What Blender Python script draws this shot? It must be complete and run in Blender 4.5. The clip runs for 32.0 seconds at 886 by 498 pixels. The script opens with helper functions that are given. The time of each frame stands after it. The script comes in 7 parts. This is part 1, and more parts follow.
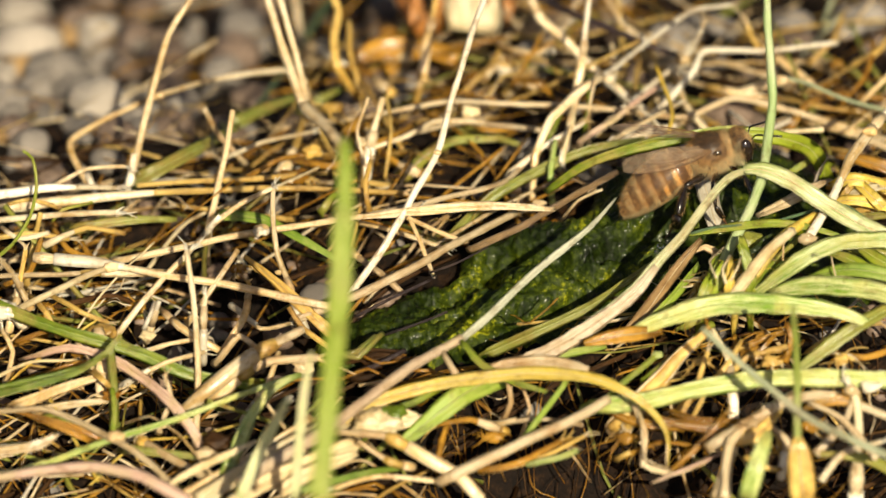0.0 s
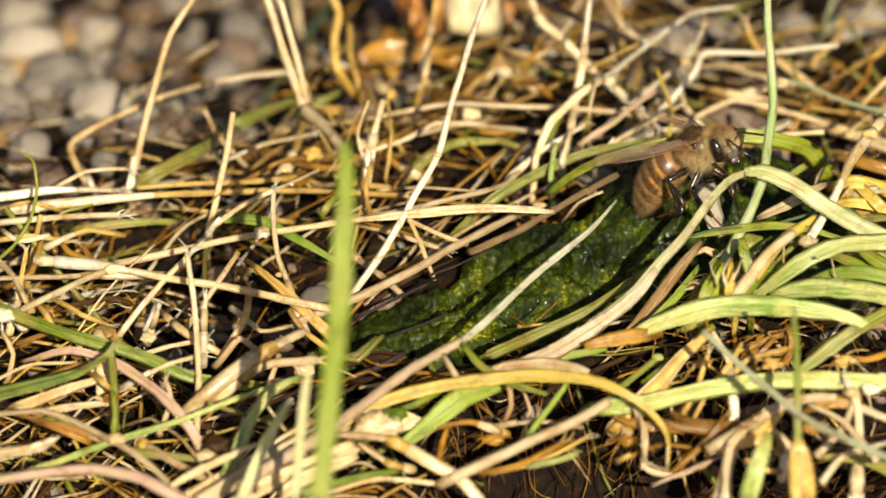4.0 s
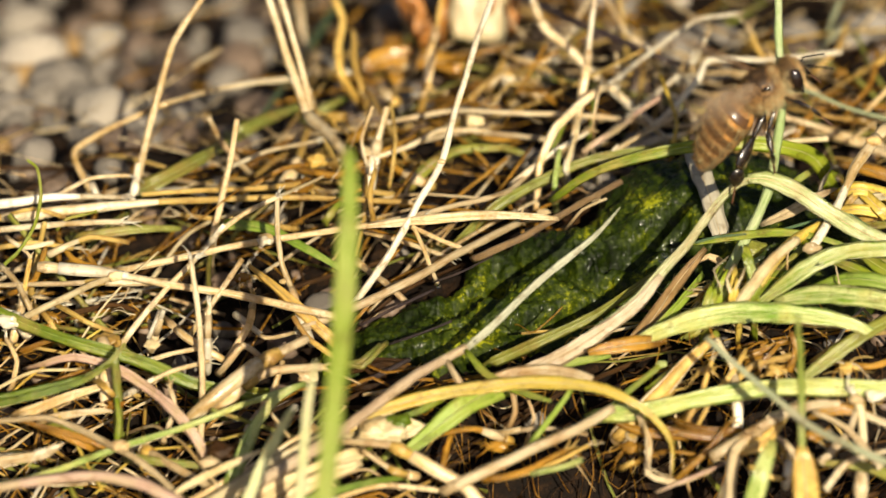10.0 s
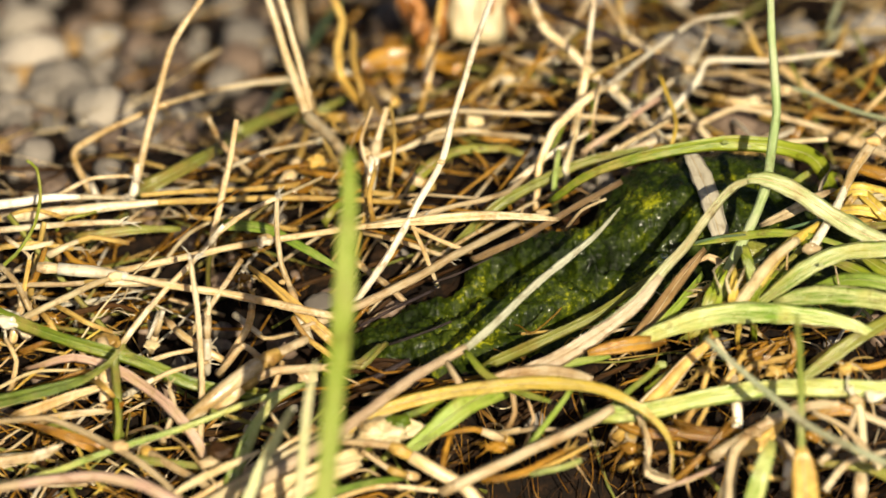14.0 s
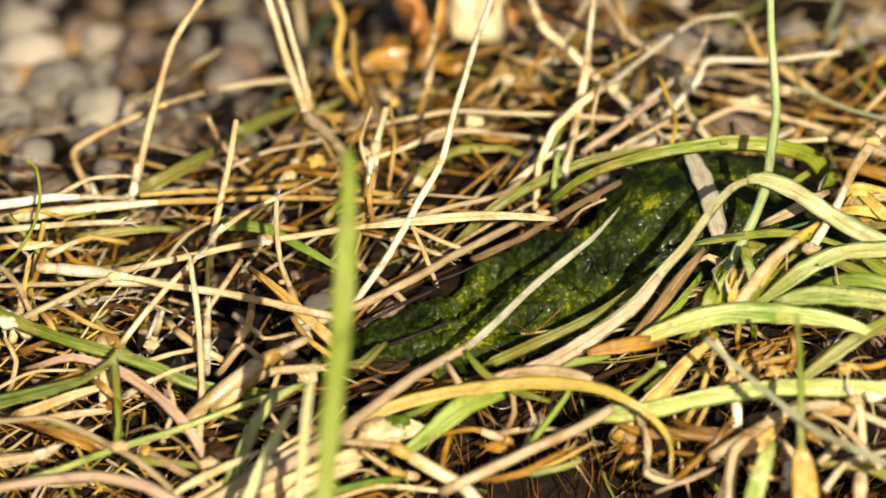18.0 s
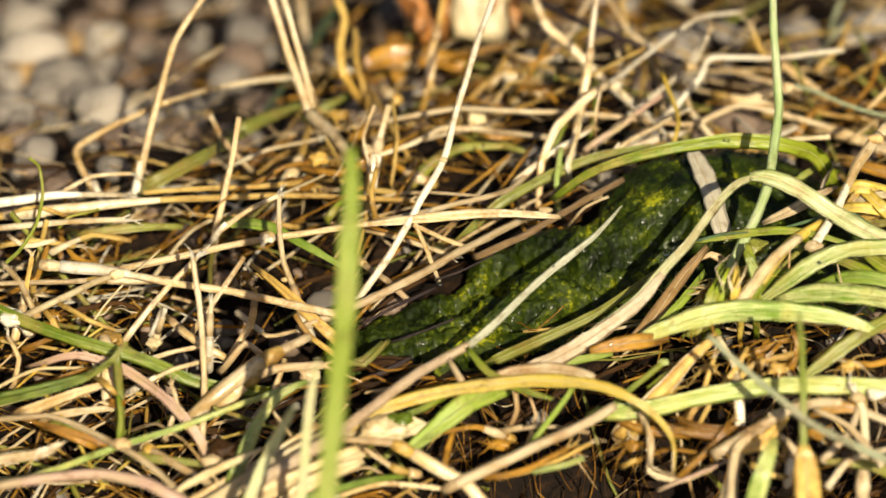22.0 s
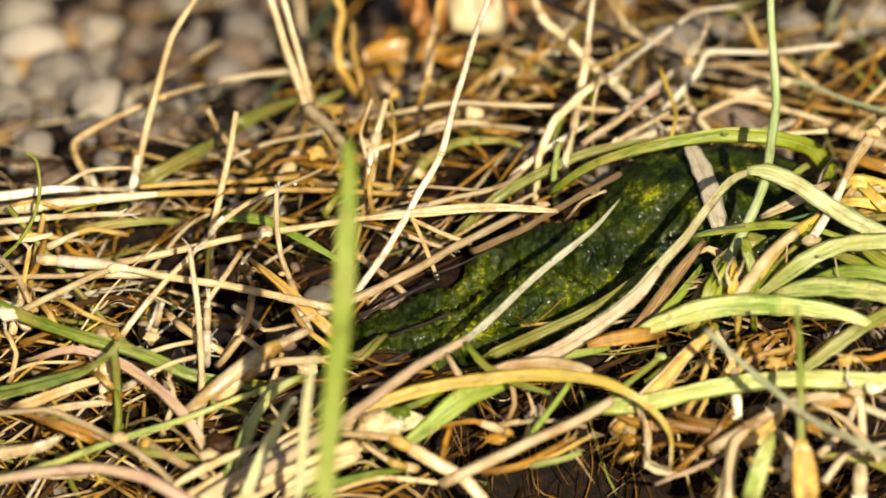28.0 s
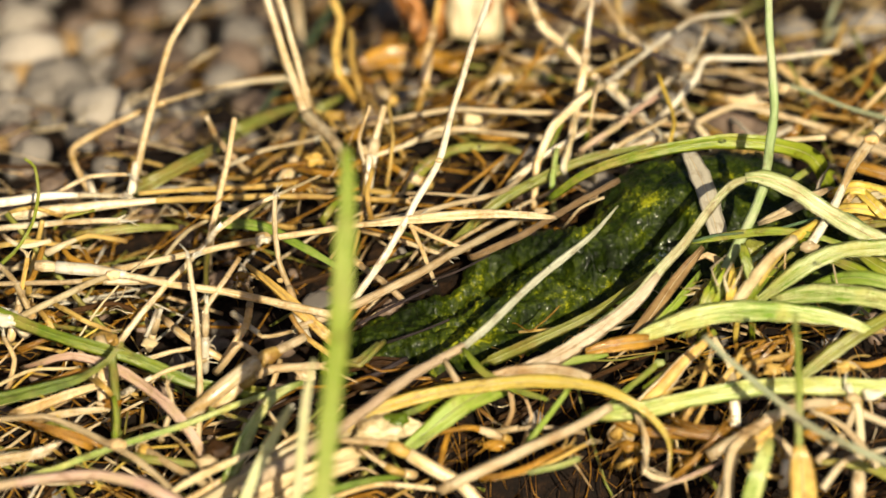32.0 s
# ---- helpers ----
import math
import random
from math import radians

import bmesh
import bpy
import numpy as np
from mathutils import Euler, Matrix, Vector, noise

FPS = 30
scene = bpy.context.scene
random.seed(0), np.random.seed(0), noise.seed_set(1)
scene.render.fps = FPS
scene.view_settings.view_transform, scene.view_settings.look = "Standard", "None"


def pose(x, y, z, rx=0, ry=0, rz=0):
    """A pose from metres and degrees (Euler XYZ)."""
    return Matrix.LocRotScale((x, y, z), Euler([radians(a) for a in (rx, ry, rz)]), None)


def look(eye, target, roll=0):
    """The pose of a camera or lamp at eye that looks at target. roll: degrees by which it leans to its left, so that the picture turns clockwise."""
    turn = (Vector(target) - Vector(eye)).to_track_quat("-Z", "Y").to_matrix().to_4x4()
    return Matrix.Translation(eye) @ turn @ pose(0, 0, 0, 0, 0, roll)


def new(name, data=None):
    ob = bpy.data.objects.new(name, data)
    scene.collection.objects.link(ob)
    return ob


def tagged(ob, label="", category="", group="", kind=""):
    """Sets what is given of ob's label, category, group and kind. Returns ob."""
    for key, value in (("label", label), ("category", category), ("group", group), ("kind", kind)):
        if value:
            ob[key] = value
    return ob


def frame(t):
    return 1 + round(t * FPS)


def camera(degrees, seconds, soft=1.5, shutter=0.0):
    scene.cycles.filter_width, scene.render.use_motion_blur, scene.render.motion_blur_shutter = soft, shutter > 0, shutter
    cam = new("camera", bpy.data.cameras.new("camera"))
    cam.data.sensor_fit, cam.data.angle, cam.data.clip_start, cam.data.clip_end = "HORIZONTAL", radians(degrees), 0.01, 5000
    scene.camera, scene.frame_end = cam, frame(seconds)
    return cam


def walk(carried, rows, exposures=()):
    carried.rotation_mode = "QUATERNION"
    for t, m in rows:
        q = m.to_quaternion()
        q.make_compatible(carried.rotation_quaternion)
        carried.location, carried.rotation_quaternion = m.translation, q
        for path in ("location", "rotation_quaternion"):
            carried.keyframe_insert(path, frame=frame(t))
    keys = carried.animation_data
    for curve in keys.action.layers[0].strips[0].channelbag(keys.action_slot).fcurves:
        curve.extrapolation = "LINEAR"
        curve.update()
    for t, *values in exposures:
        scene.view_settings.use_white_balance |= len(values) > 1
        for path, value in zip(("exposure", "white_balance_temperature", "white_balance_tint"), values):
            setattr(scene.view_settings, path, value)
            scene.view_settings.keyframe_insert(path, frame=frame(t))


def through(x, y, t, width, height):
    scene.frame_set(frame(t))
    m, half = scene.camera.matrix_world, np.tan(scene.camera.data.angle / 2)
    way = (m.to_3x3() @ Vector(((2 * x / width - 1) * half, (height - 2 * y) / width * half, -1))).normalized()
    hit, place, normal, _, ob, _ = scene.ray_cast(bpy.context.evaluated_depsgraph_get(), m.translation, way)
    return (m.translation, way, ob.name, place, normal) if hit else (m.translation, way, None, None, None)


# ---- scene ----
# Camera: a long close-up lens on a stand that trembles a little.
EYE, AIM = Vector((0.0, -0.31520, 0.25026)), Vector((0.0, 0.0, 0.004))
cam = camera(11.2, 32.0, shutter=0.5)
cam.data.dof.use_dof = True
cam.data.dof.focus_distance = 0.393
cam.data.dof.aperture_fstop = 21.0
TREMBLE = [  # seconds, degrees of pan to the left, degrees of tilt up
    (0, -0.0547, -0.1227), (0.5, -0.0608, -0.1177), (1, -0.0608, -0.1106), (1.5, -0.0468, -0.1106), (2, -0.035, -0.1197), (2.5,
    -0.0429, -0.1197), (3, -0.0488, -0.1086), (3.5, -0.0528, -0.0988), (5.5, -0.032, -0.0678), (6, -0.032, -0.0548), (6.5, -0.0208,
    -0.0419), (7, -0.0208, -0.0229), (7.5, -0.01, -0.0119), (8, 0, -0.013), (8.5, -0.008, -0.0189), (9, -0.01, -0.0179), (9.5, -0.01,
    -0.0119), (10, 0, -0.0059), (10.5, 0, -0.003), (11, -0.001, -0.01), (11.5, 0, -0.0109), (12, 0, -0.0109), (12.5, -0.01, -0.009),
    (13, -0.01, -0.0109), (13.5, -0.01, -0.008), (14, -0.006, 0), (14.5, -0.007, -0.001), (16.5, -0.01, 0), (17, -0.01, 0.001), (17.5,
    -0.01, 0), (18, -0.01, 0), (18.5, -0.005, 0.001), (19, 0, 0), (19.5, 0.001, -0.002), (20, 0.001, -0.004), (20.5, 0.001, -0.0169),
    (21, 0.002, -0.0229), (21.5, 0.0111, -0.0309), (22, 0.0229, -0.0298), (22.5, 0.0239, -0.0229), (23, 0.0329, -0.0309), (23.5,
    0.0339, -0.0328), (24, 0.0339, -0.0429), (24.5, 0.0279, -0.0449), (25, 0.024, -0.0518), (25.5, 0.0229, -0.0698), (27.5, 0.001,
    -0.1027), (28, -0.01, -0.1037), (28.5, -0.0289, -0.1017), (29, -0.032, -0.0868), (29.5, -0.032, -0.0778), (30, -0.0429, -0.0648),
    (30.5, -0.0459, -0.0538), (31, -0.0429, -0.0469), (31.5, -0.0379, -0.0319), (32, -0.032, -0.0219)
]
walk(cam, [(t, look(EYE, AIM) @ pose(0, 0, 0, up, pan, 0)) for t, pan, up in TREMBLE])

# World and sun
SUN_AZ, SUN_EL = radians(15), radians(39)   # azimuth from behind the camera towards the right
world = bpy.data.worlds.new("sky")
scene.world = world
world.use_nodes = True
wn = world.node_tree
sky = wn.nodes.new("ShaderNodeTexSky")
sky.sky_type = "NISHITA"
sky.sun_disc = False
sky.dust_density, sky.ozone_density = 3.0, 0.6
sky.sun_elevation = SUN_EL
to_sun = Vector((math.sin(SUN_AZ) * math.cos(SUN_EL), -math.cos(SUN_AZ) * math.cos(SUN_EL), math.sin(SUN_EL)))
sky.sun_rotation = math.atan2(to_sun.x, to_sun.y)
wn.links.new(sky.outputs["Color"], wn.nodes["Background"].inputs["Color"])
wn.nodes["Background"].inputs["Strength"].default_value = 0.05
sun = new("sun", bpy.data.lights.new("sun", "SUN"))
sun.data.energy, sun.data.angle, sun.data.color = 6.0, radians(0.5), (1.0, 0.875, 0.64)
sun.matrix_world = look(to_sun, (0, 0, 0))
scene.view_settings.exposure = 0.31

# ---- materials ----
def shader(name, rough=0.6):
    m = bpy.data.materials.new(name)
    m.use_nodes = True
    return m, m.node_tree, m.node_tree.nodes["Principled BSDF"]


def node(nt, kind, **values):
    n = nt.nodes.new(kind)
    for key, value in values.items():
        n.inputs[key].default_value = value
    return n


def ramp(nt, source, stops):
    r = nt.nodes.new("ShaderNodeValToRGB")
    while len(r.color_ramp.elements) < len(stops):
        r.color_ramp.elements.new(0.5)
    for e, (at, c) in zip(r.color_ramp.elements, stops):
        e.position, e.color = at, (*c, 1)
    nt.links.new(source, r.inputs["Fac"])
    return r.outputs["Color"]


def blend(nt, kind, fac, a, b):
    mx = nt.nodes.new("ShaderNodeMix")
    mx.data_type, mx.blend_type = "RGBA", kind
    for socket, v in ((mx.inputs[0], fac), (mx.inputs[6], a), (mx.inputs[7], b)):
        if isinstance(v, bpy.types.NodeSocket):
            nt.links.new(v, socket)
        else:
            socket.default_value = v
    return mx.outputs[2]


def leaf_material(name, light, dark, stain, rough=0.5, through=0.3, veins=9.0, spec=0.95):
    """Grass, fresh or dry: fine veins along it, blotches and stains, some light passing through."""
    m, nt, p = shader(name)
    uv = nt.nodes.new("ShaderNodeUVMap")
    stretch = node(nt, "ShaderNodeMapping", Scale=(veins, 0.22, 1))
    nt.links.new(uv.outputs[0], stretch.inputs["Vector"])
    info = nt.nodes.new("ShaderNodeObjectInfo")
    shift = nt.nodes.new("ShaderNodeVectorMath")
    shift.operation = "ADD"
    nt.links.new(stretch.outputs[0], shift.inputs[0])
    nt.links.new(info.outputs["Random"], shift.inputs[1])
    grain = node(nt, "ShaderNodeTexNoise", Scale=1.6, Detail=4.0, Roughness=0.6)
    nt.links.new(shift.outputs[0], grain.inputs["Vector"])
    coord = nt.nodes.new("ShaderNodeTexCoord")
    blotch = node(nt, "ShaderNodeTexNoise", Scale=260.0, Detail=5.0, Roughness=0.65)
    nt.links.new(coord.outputs["Object"], blotch.inputs["Vector"])
    fine = node(nt, "ShaderNodeTexNoise", Scale=1500.0, Detail=2.0)
    nt.links.new(coord.outputs["Object"], fine.inputs["Vector"])
    patch = node(nt, "ShaderNodeTexNoise", Scale=75.0, Detail=2.0)
    nt.links.new(coord.outputs["Object"], patch.inputs["Vector"])
    turn = nt.nodes.new("ShaderNodeMath")
    turn.operation = "MULTIPLY_ADD"
    turn.inputs[1].default_value = 0.75
    nt.links.new(patch.outputs["Fac"], turn.inputs[0])
    nt.links.new(grain.outputs["Fac"], turn.inputs[2])
    c = blend(nt, "MIX", ramp(nt, turn.outputs[0], [(0.74, (0, 0, 0)), (0.98, (1, 1, 1))]), (*dark, 1), (*light, 1))
    c = blend(nt, "MIX", ramp(nt, blotch.outputs["Fac"], [(0.48, (0, 0, 0)), (0.66, (0.9, 0.9, 0.9))]), c, (*stain, 1))
    specks = node(nt, "ShaderNodeTexNoise", Scale=700.0, Detail=4.0, Roughness=0.7)
    nt.links.new(coord.outputs["Object"], specks.inputs["Vector"])
    c = blend(nt, "MULTIPLY", 1.0, c, ramp(nt, specks.outputs["Fac"], [(0.28, (0.55, 0.45, 0.34)), (0.46, (1, 1, 1))]))
    tone = node(nt, "ShaderNodeMapRange", **{"To Min": 0.74, "To Max": 1.18})
    nt.links.new(info.outputs["Random"], tone.inputs["Value"])
    hsv = node(nt, "ShaderNodeHueSaturation")
    nt.links.new(c, hsv.inputs["Color"])
    nt.links.new(tone.outputs[0], hsv.inputs["Value"])
    nt.links.new(hsv.outputs[0], p.inputs["Base Color"])
    rr = node(nt, "ShaderNodeMapRange", **{"To Min": rough - 0.15, "To Max": rough + 0.2})
    nt.links.new(fine.outputs["Fac"], rr.inputs["Value"])
    nt.links.new(rr.outputs[0], p.inputs["Roughness"])
    p.inputs["Specular IOR Level"].default_value = spec
    bump = node(nt, "ShaderNodeBump", Strength=0.75, Distance=0.00018)
    nt.links.new(grain.outputs["Fac"], bump.inputs["Height"])
    nt.links.new(bump.outputs[0], p.inputs["Normal"])
    tr = nt.nodes.new("ShaderNodeBsdfTranslucent")
    nt.links.new(hsv.outputs[0], tr.inputs["Color"])
    mix = node(nt, "ShaderNodeMixShader", Fac=through)
    nt.links.new(p.outputs[0], mix.inputs[1])
    nt.links.new(tr.outputs[0], mix.inputs[2])
    nt.links.new(mix.outputs[0], nt.nodes["Material Output"].inputs["Surface"])
    return m


def speckled(name, stops, scale, rough=0.8, bump=0.0003, strength=0.6, spec=0.4, vary=0.3, coat=0.0, fine=4.0):
    """Earth, stone, moss and skin: colour from noise at two scales, with relief."""
    m, nt, p = shader(name)
    coord = nt.nodes.new("ShaderNodeTexCoord")
    info = nt.nodes.new("ShaderNodeObjectInfo")
    big = node(nt, "ShaderNodeTexNoise", Scale=scale, Detail=7.0, Roughness=0.62)
    small = node(nt, "ShaderNodeTexNoise", Scale=scale * fine, Detail=5.0, Roughness=0.7)
    for n in (big, small):
        nt.links.new(coord.outputs["Object"], n.inputs["Vector"])
    both = nt.nodes.new("ShaderNodeMath")
    both.operation = "MULTIPLY_ADD"
    both.inputs[1].default_value = 0.4
    nt.links.new(small.outputs["Fac"], both.inputs[0])
    less = nt.nodes.new("ShaderNodeMath")
    less.operation = "MULTIPLY"
    less.inputs[1].default_value = 0.6
    nt.links.new(big.outputs["Fac"], less.inputs[0])
    nt.links.new(less.outputs[0], both.inputs[2])
    c = ramp(nt, both.outputs[0], stops)
    tone = node(nt, "ShaderNodeMapRange", **{"To Min": 1 - vary, "To Max": 1 + vary})
    nt.links.new(info.outputs["Random"], tone.inputs["Value"])
    hsv = node(nt, "ShaderNodeHueSaturation")
    nt.links.new(c, hsv.inputs["Color"])
    nt.links.new(tone.outputs[0], hsv.inputs["Value"])
    nt.links.new(hsv.outputs[0], p.inputs["Base Color"])
    p.inputs["Roughness"].default_value = rough
    p.inputs["Specular IOR Level"].default_value = spec
    p.inputs["Coat Weight"].default_value = coat
    p.inputs["Coat Roughness"].default_value = 0.15
    b = node(nt, "ShaderNodeBump", Strength=strength, Distance=bump)
    nt.links.new(both.outputs[0], b.inputs["Height"])
    nt.links.new(b.outputs[0], p.inputs["Normal"])
    return m


GRASS = {
    "straw": leaf_material("dry_straw", (0.95, 0.83, 0.58), (0.76, 0.53, 0.23), (0.56, 0.35, 0.11), rough=0.27, through=0.28),
    "pale": leaf_material("bleached_straw", (0.95, 0.90, 0.76), (0.86, 0.76, 0.56), (0.60, 0.46, 0.28), rough=0.3, through=0.25),
    "cream": leaf_material("cream_straw", (0.88, 0.77, 0.50), (0.78, 0.62, 0.32), (0.60, 0.42, 0.18), through=0.3),
    "tan": leaf_material("tan_straw", (0.72, 0.58, 0.36), (0.48, 0.345, 0.17), (0.46, 0.27, 0.10), rough=0.32, through=0.15),
    "gold": leaf_material("golden_straw", (0.82, 0.59, 0.17), (0.58, 0.35, 0.06), (0.36, 0.19, 0.04), rough=0.34, through=0.3),
    "amber": leaf_material("wet_amber_leaf", (0.64, 0.35, 0.045), (0.36, 0.165, 0.018), (0.18, 0.08, 0.012), rough=0.17, through=0.4),
    "orange": leaf_material("orange_leaf", (0.66, 0.28, 0.04), (0.48, 0.17, 0.02), (0.30, 0.11, 0.02), through=0.35),
    "yellow": leaf_material("yellowing_leaf", (0.93, 0.74, 0.15), (0.82, 0.56, 0.06), (0.78, 0.60, 0.17), rough=0.28, through=0.35),
    "brown": leaf_material("brown_leaf", (0.075, 0.032, 0.007), (0.024, 0.010, 0.002), (0.11, 0.052, 0.012), rough=0.5, through=0.1, spec=0.25),
    "bark": leaf_material("rotten_leaf", (0.34, 0.21, 0.08), (0.08, 0.04, 0.014), (0.20, 0.12, 0.05), rough=0.4, through=0.1, veins=22.0),
    "dktwig": leaf_material("dark_twig", (0.040, 0.026, 0.028), (0.018, 0.012, 0.013), (0.06, 0.038, 0.03), rough=0.45, through=0.0, spec=0.4),
    "purple": leaf_material("purplish_stem", (0.66, 0.46, 0.34), (0.50, 0.30, 0.21), (0.50, 0.38, 0.18), through=0.15),
    "green": leaf_material("green_leaf", (0.36, 0.48, 0.05), (0.20, 0.32, 0.02), (0.48, 0.52, 0.12), through=0.4),
    "frontgreen": leaf_material("bright_green_leaf", (0.62, 0.70, 0.12), (0.42, 0.55, 0.05), (0.56, 0.62, 0.12), through=0.45),
    "lime": leaf_material("yellow_green_leaf", (0.38, 0.45, 0.03), (0.17, 0.26, 0.01), (0.50, 0.42, 0.10), rough=0.34, through=0.4),
    "palegreen": leaf_material("pale_green_leaf", (0.80, 0.82, 0.36), (0.24, 0.40, 0.035), (0.62, 0.60, 0.15), rough=0.22, through=0.3, veins=16.0),
    "paleblur": leaf_material("silvery_leaf", (0.74, 0.74, 0.42), (0.62, 0.62, 0.28), (0.74, 0.66, 0.42), through=0.35),
    "limeblur": leaf_material("lime_stem", (0.46, 0.54, 0.10), (0.36, 0.44, 0.06), (0.54, 0.52, 0.18), through=0.3),
    "olive": leaf_material("olive_leaf", (0.33, 0.33, 0.05), (0.20, 0.235, 0.03), (0.36, 0.25, 0.06), rough=0.34, through=0.35),
    "dkgreen": leaf_material("dark_green_stem", (0.10, 0.18, 0.07), (0.05, 0.11, 0.04), (0.14, 0.16, 0.07), through=0.15),
    "greygreen": leaf_material("grey_green_stem", (0.46, 0.48, 0.30), (0.34, 0.38, 0.20), (0.52, 0.46, 0.30), through=0.15),
    "stemgreen": leaf_material("fresh_stem", (0.56, 0.66, 0.32), (0.36, 0.50, 0.16), (0.66, 0.68, 0.42), through=0.2),
    "arc": leaf_material("half_dry_leaf", (0.70, 0.67, 0.38), (0.32, 0.40, 0.09), (0.56, 0.48, 0.23), rough=0.3, through=0.3, veins=16.0),
    "sheath": leaf_material("pinkish_sheath", (0.72, 0.59, 0.40), (0.44, 0.30, 0.18), (0.56, 0.40, 0.22), rough=0.35, through=0.2, veins=14.0),
    "drystripe": leaf_material("striped_dry_leaf", (0.66, 0.60, 0.46), (0.40, 0.34, 0.24), (0.52, 0.46, 0.34), through=0.25, veins=16.0),
    "tipgrey": leaf_material("grey_dry_leaf", (0.50, 0.50, 0.36), (0.32, 0.33, 0.22), (0.40, 0.36, 0.24), through=0.2, veins=12.0),
}
# Damp soil, its colour lowered to near black for the shade under the turf.
SOIL = speckled("damp_shaded_soil", [(0.36, (0.002, 0.001, 0.0004)), (0.52, (0.008, 0.0036, 0.0012)), (0.70, (0.045, 0.021, 0.007))], 420, rough=0.85, bump=0.0008, spec=0.2, vary=0.0)
MOSS = speckled("wet_moss", [(0.38, (0.002, 0.004, 0.0004)), (0.48, (0.011, 0.020, 0.001)), (0.56, (0.038, 0.054, 0.002)), (0.63, (0.24, 0.245, 0.007))], 260,
                rough=0.45, bump=0.00035, strength=1.0, spec=0.12, vary=0.0, fine=9.0, coat=0.10)
TUFT = speckled("moss_shoot", [(0.38, (0.020, 0.032, 0.001)), (0.52, (0.085, 0.115, 0.003)), (0.66, (0.40, 0.42, 0.015))], 260, rough=0.22, bump=0.0001, spec=0.6)
PEBBLE = {
    "white": speckled("pale_quartz", [(0.3, (0.272, 0.232, 0.184)), (0.55, (0.416, 0.360, 0.296)), (0.75, (0.560, 0.520, 0.456))], 330, rough=0.55, bump=0.0001),
    "grey": speckled("grey_stone", [(0.3, (0.104, 0.092, 0.080)), (0.55, (0.208, 0.180, 0.152)), (0.75, (0.336, 0.296, 0.248))], 480, rough=0.6, bump=0.0001),
    "golden": speckled("ochre_stone", [(0.3, (0.192, 0.104, 0.032)), (0.55, (0.336, 0.208, 0.080)), (0.75, (0.448, 0.320, 0.160))], 400, rough=0.5, bump=0.0001),
    "brown": speckled("brown_stone", [(0.3, (0.072, 0.048, 0.036)), (0.55, (0.160, 0.112, 0.080)), (0.75, (0.240, 0.176, 0.128))], 420, rough=0.55, bump=0.0001),
}


def water_material():
    m, nt, p = shader("clear_water")
    p.inputs["Base Color"].default_value = (1, 1, 1, 1)
    p.inputs["Roughness"].default_value = 0.02
    p.inputs["IOR"].default_value = 1.33
    p.inputs["Transmission Weight"].default_value = 1.0
    return m


WATER = water_material()

# ---- shapes ----
MM = 0.001


def part(name, bm, material, parent, label=""):
    me = bpy.data.meshes.new(name)
    bm.normal_update()
    bm.to_mesh(me)
    bm.free()
    me.materials.append(material)
    me.polygons.foreach_set("use_smooth", [True] * len(me.polygons))
    ob = new(name, me)
    ob.parent = parent
    if label:
        ob["label"] = label
    return ob


def curve(points, step=0.9, ease=1.0):
    """A smooth line through the points, in steps of about a millimetre."""
    p = [Vector(q) for q in points]
    p = [2 * p[0] - p[1]] + p + [2 * p[-1] - p[-2]]
    out = []
    for a, b, c, d in zip(p, p[1:], p[2:], p[3:]):
        n = max(2, int((c - b).length / step))
        for i in range(n):
            t = i / n
            va, vb = (c - a) * 0.5 * ease, (d - b) * 0.5 * ease
            limit = (c - b).length * 1.2
            va, vb = (v * min(1, limit / max(v.length, 1e-6)) for v in (va, vb))
            u = t * t * (3 - 2 * t)
            out.append(b * (1 - u) + c * u + va * (t * (1 - t) ** 2) - vb * (t * t * (1 - t)))
    out.append(p[-2])
    return out


def sweep(bm, line, section, width, facing):
    """Sweeps a closed section (pairs, across and up) along a line, with uv: across, and millimetres along."""
    layer = bm.loops.layers.uv.verify()
    k, along, rings, last = len(section), 0.0, [], None
    for i, q in enumerate(line):
        tan = (line[min(i + 1, len(line) - 1)] - line[max(i - 1, 0)]).normalized()
        side = tan.cross(facing(i / (len(line) - 1)))
        side = side.normalized() if side.length > 1e-4 else Vector((1, 0, 0))
        if last is not None and side.dot(last) < 0 and side.dot(last) < -0.3:
            side = -side
        last = side
        up = side.cross(tan)
        w = width(i / (len(line) - 1))
        if i:
            along += (q - line[i - 1]).length
        rings.append(([bm.verts.new((q + side * (s * w) + up * (h * w)) * MM) for s, h in section], along))
    for (ra, va), (rb, vb) in zip(rings, rings[1:]):
        for j in range(k):
            f = bm.faces.new((ra[j], ra[(j + 1) % k], rb[(j + 1) % k], rb[j]))
            us = (j / k, (j + 1) / k, (j + 1) / k, j / k)
            for loop, u, v in zip(f.loops, us, (va, va, vb, vb)):
                loop[layer].uv = (u * 2 if k < 9 else u, v)
    bm.faces.new(rings[0][0][::-1])
    bm.faces.new(rings[-1][0])


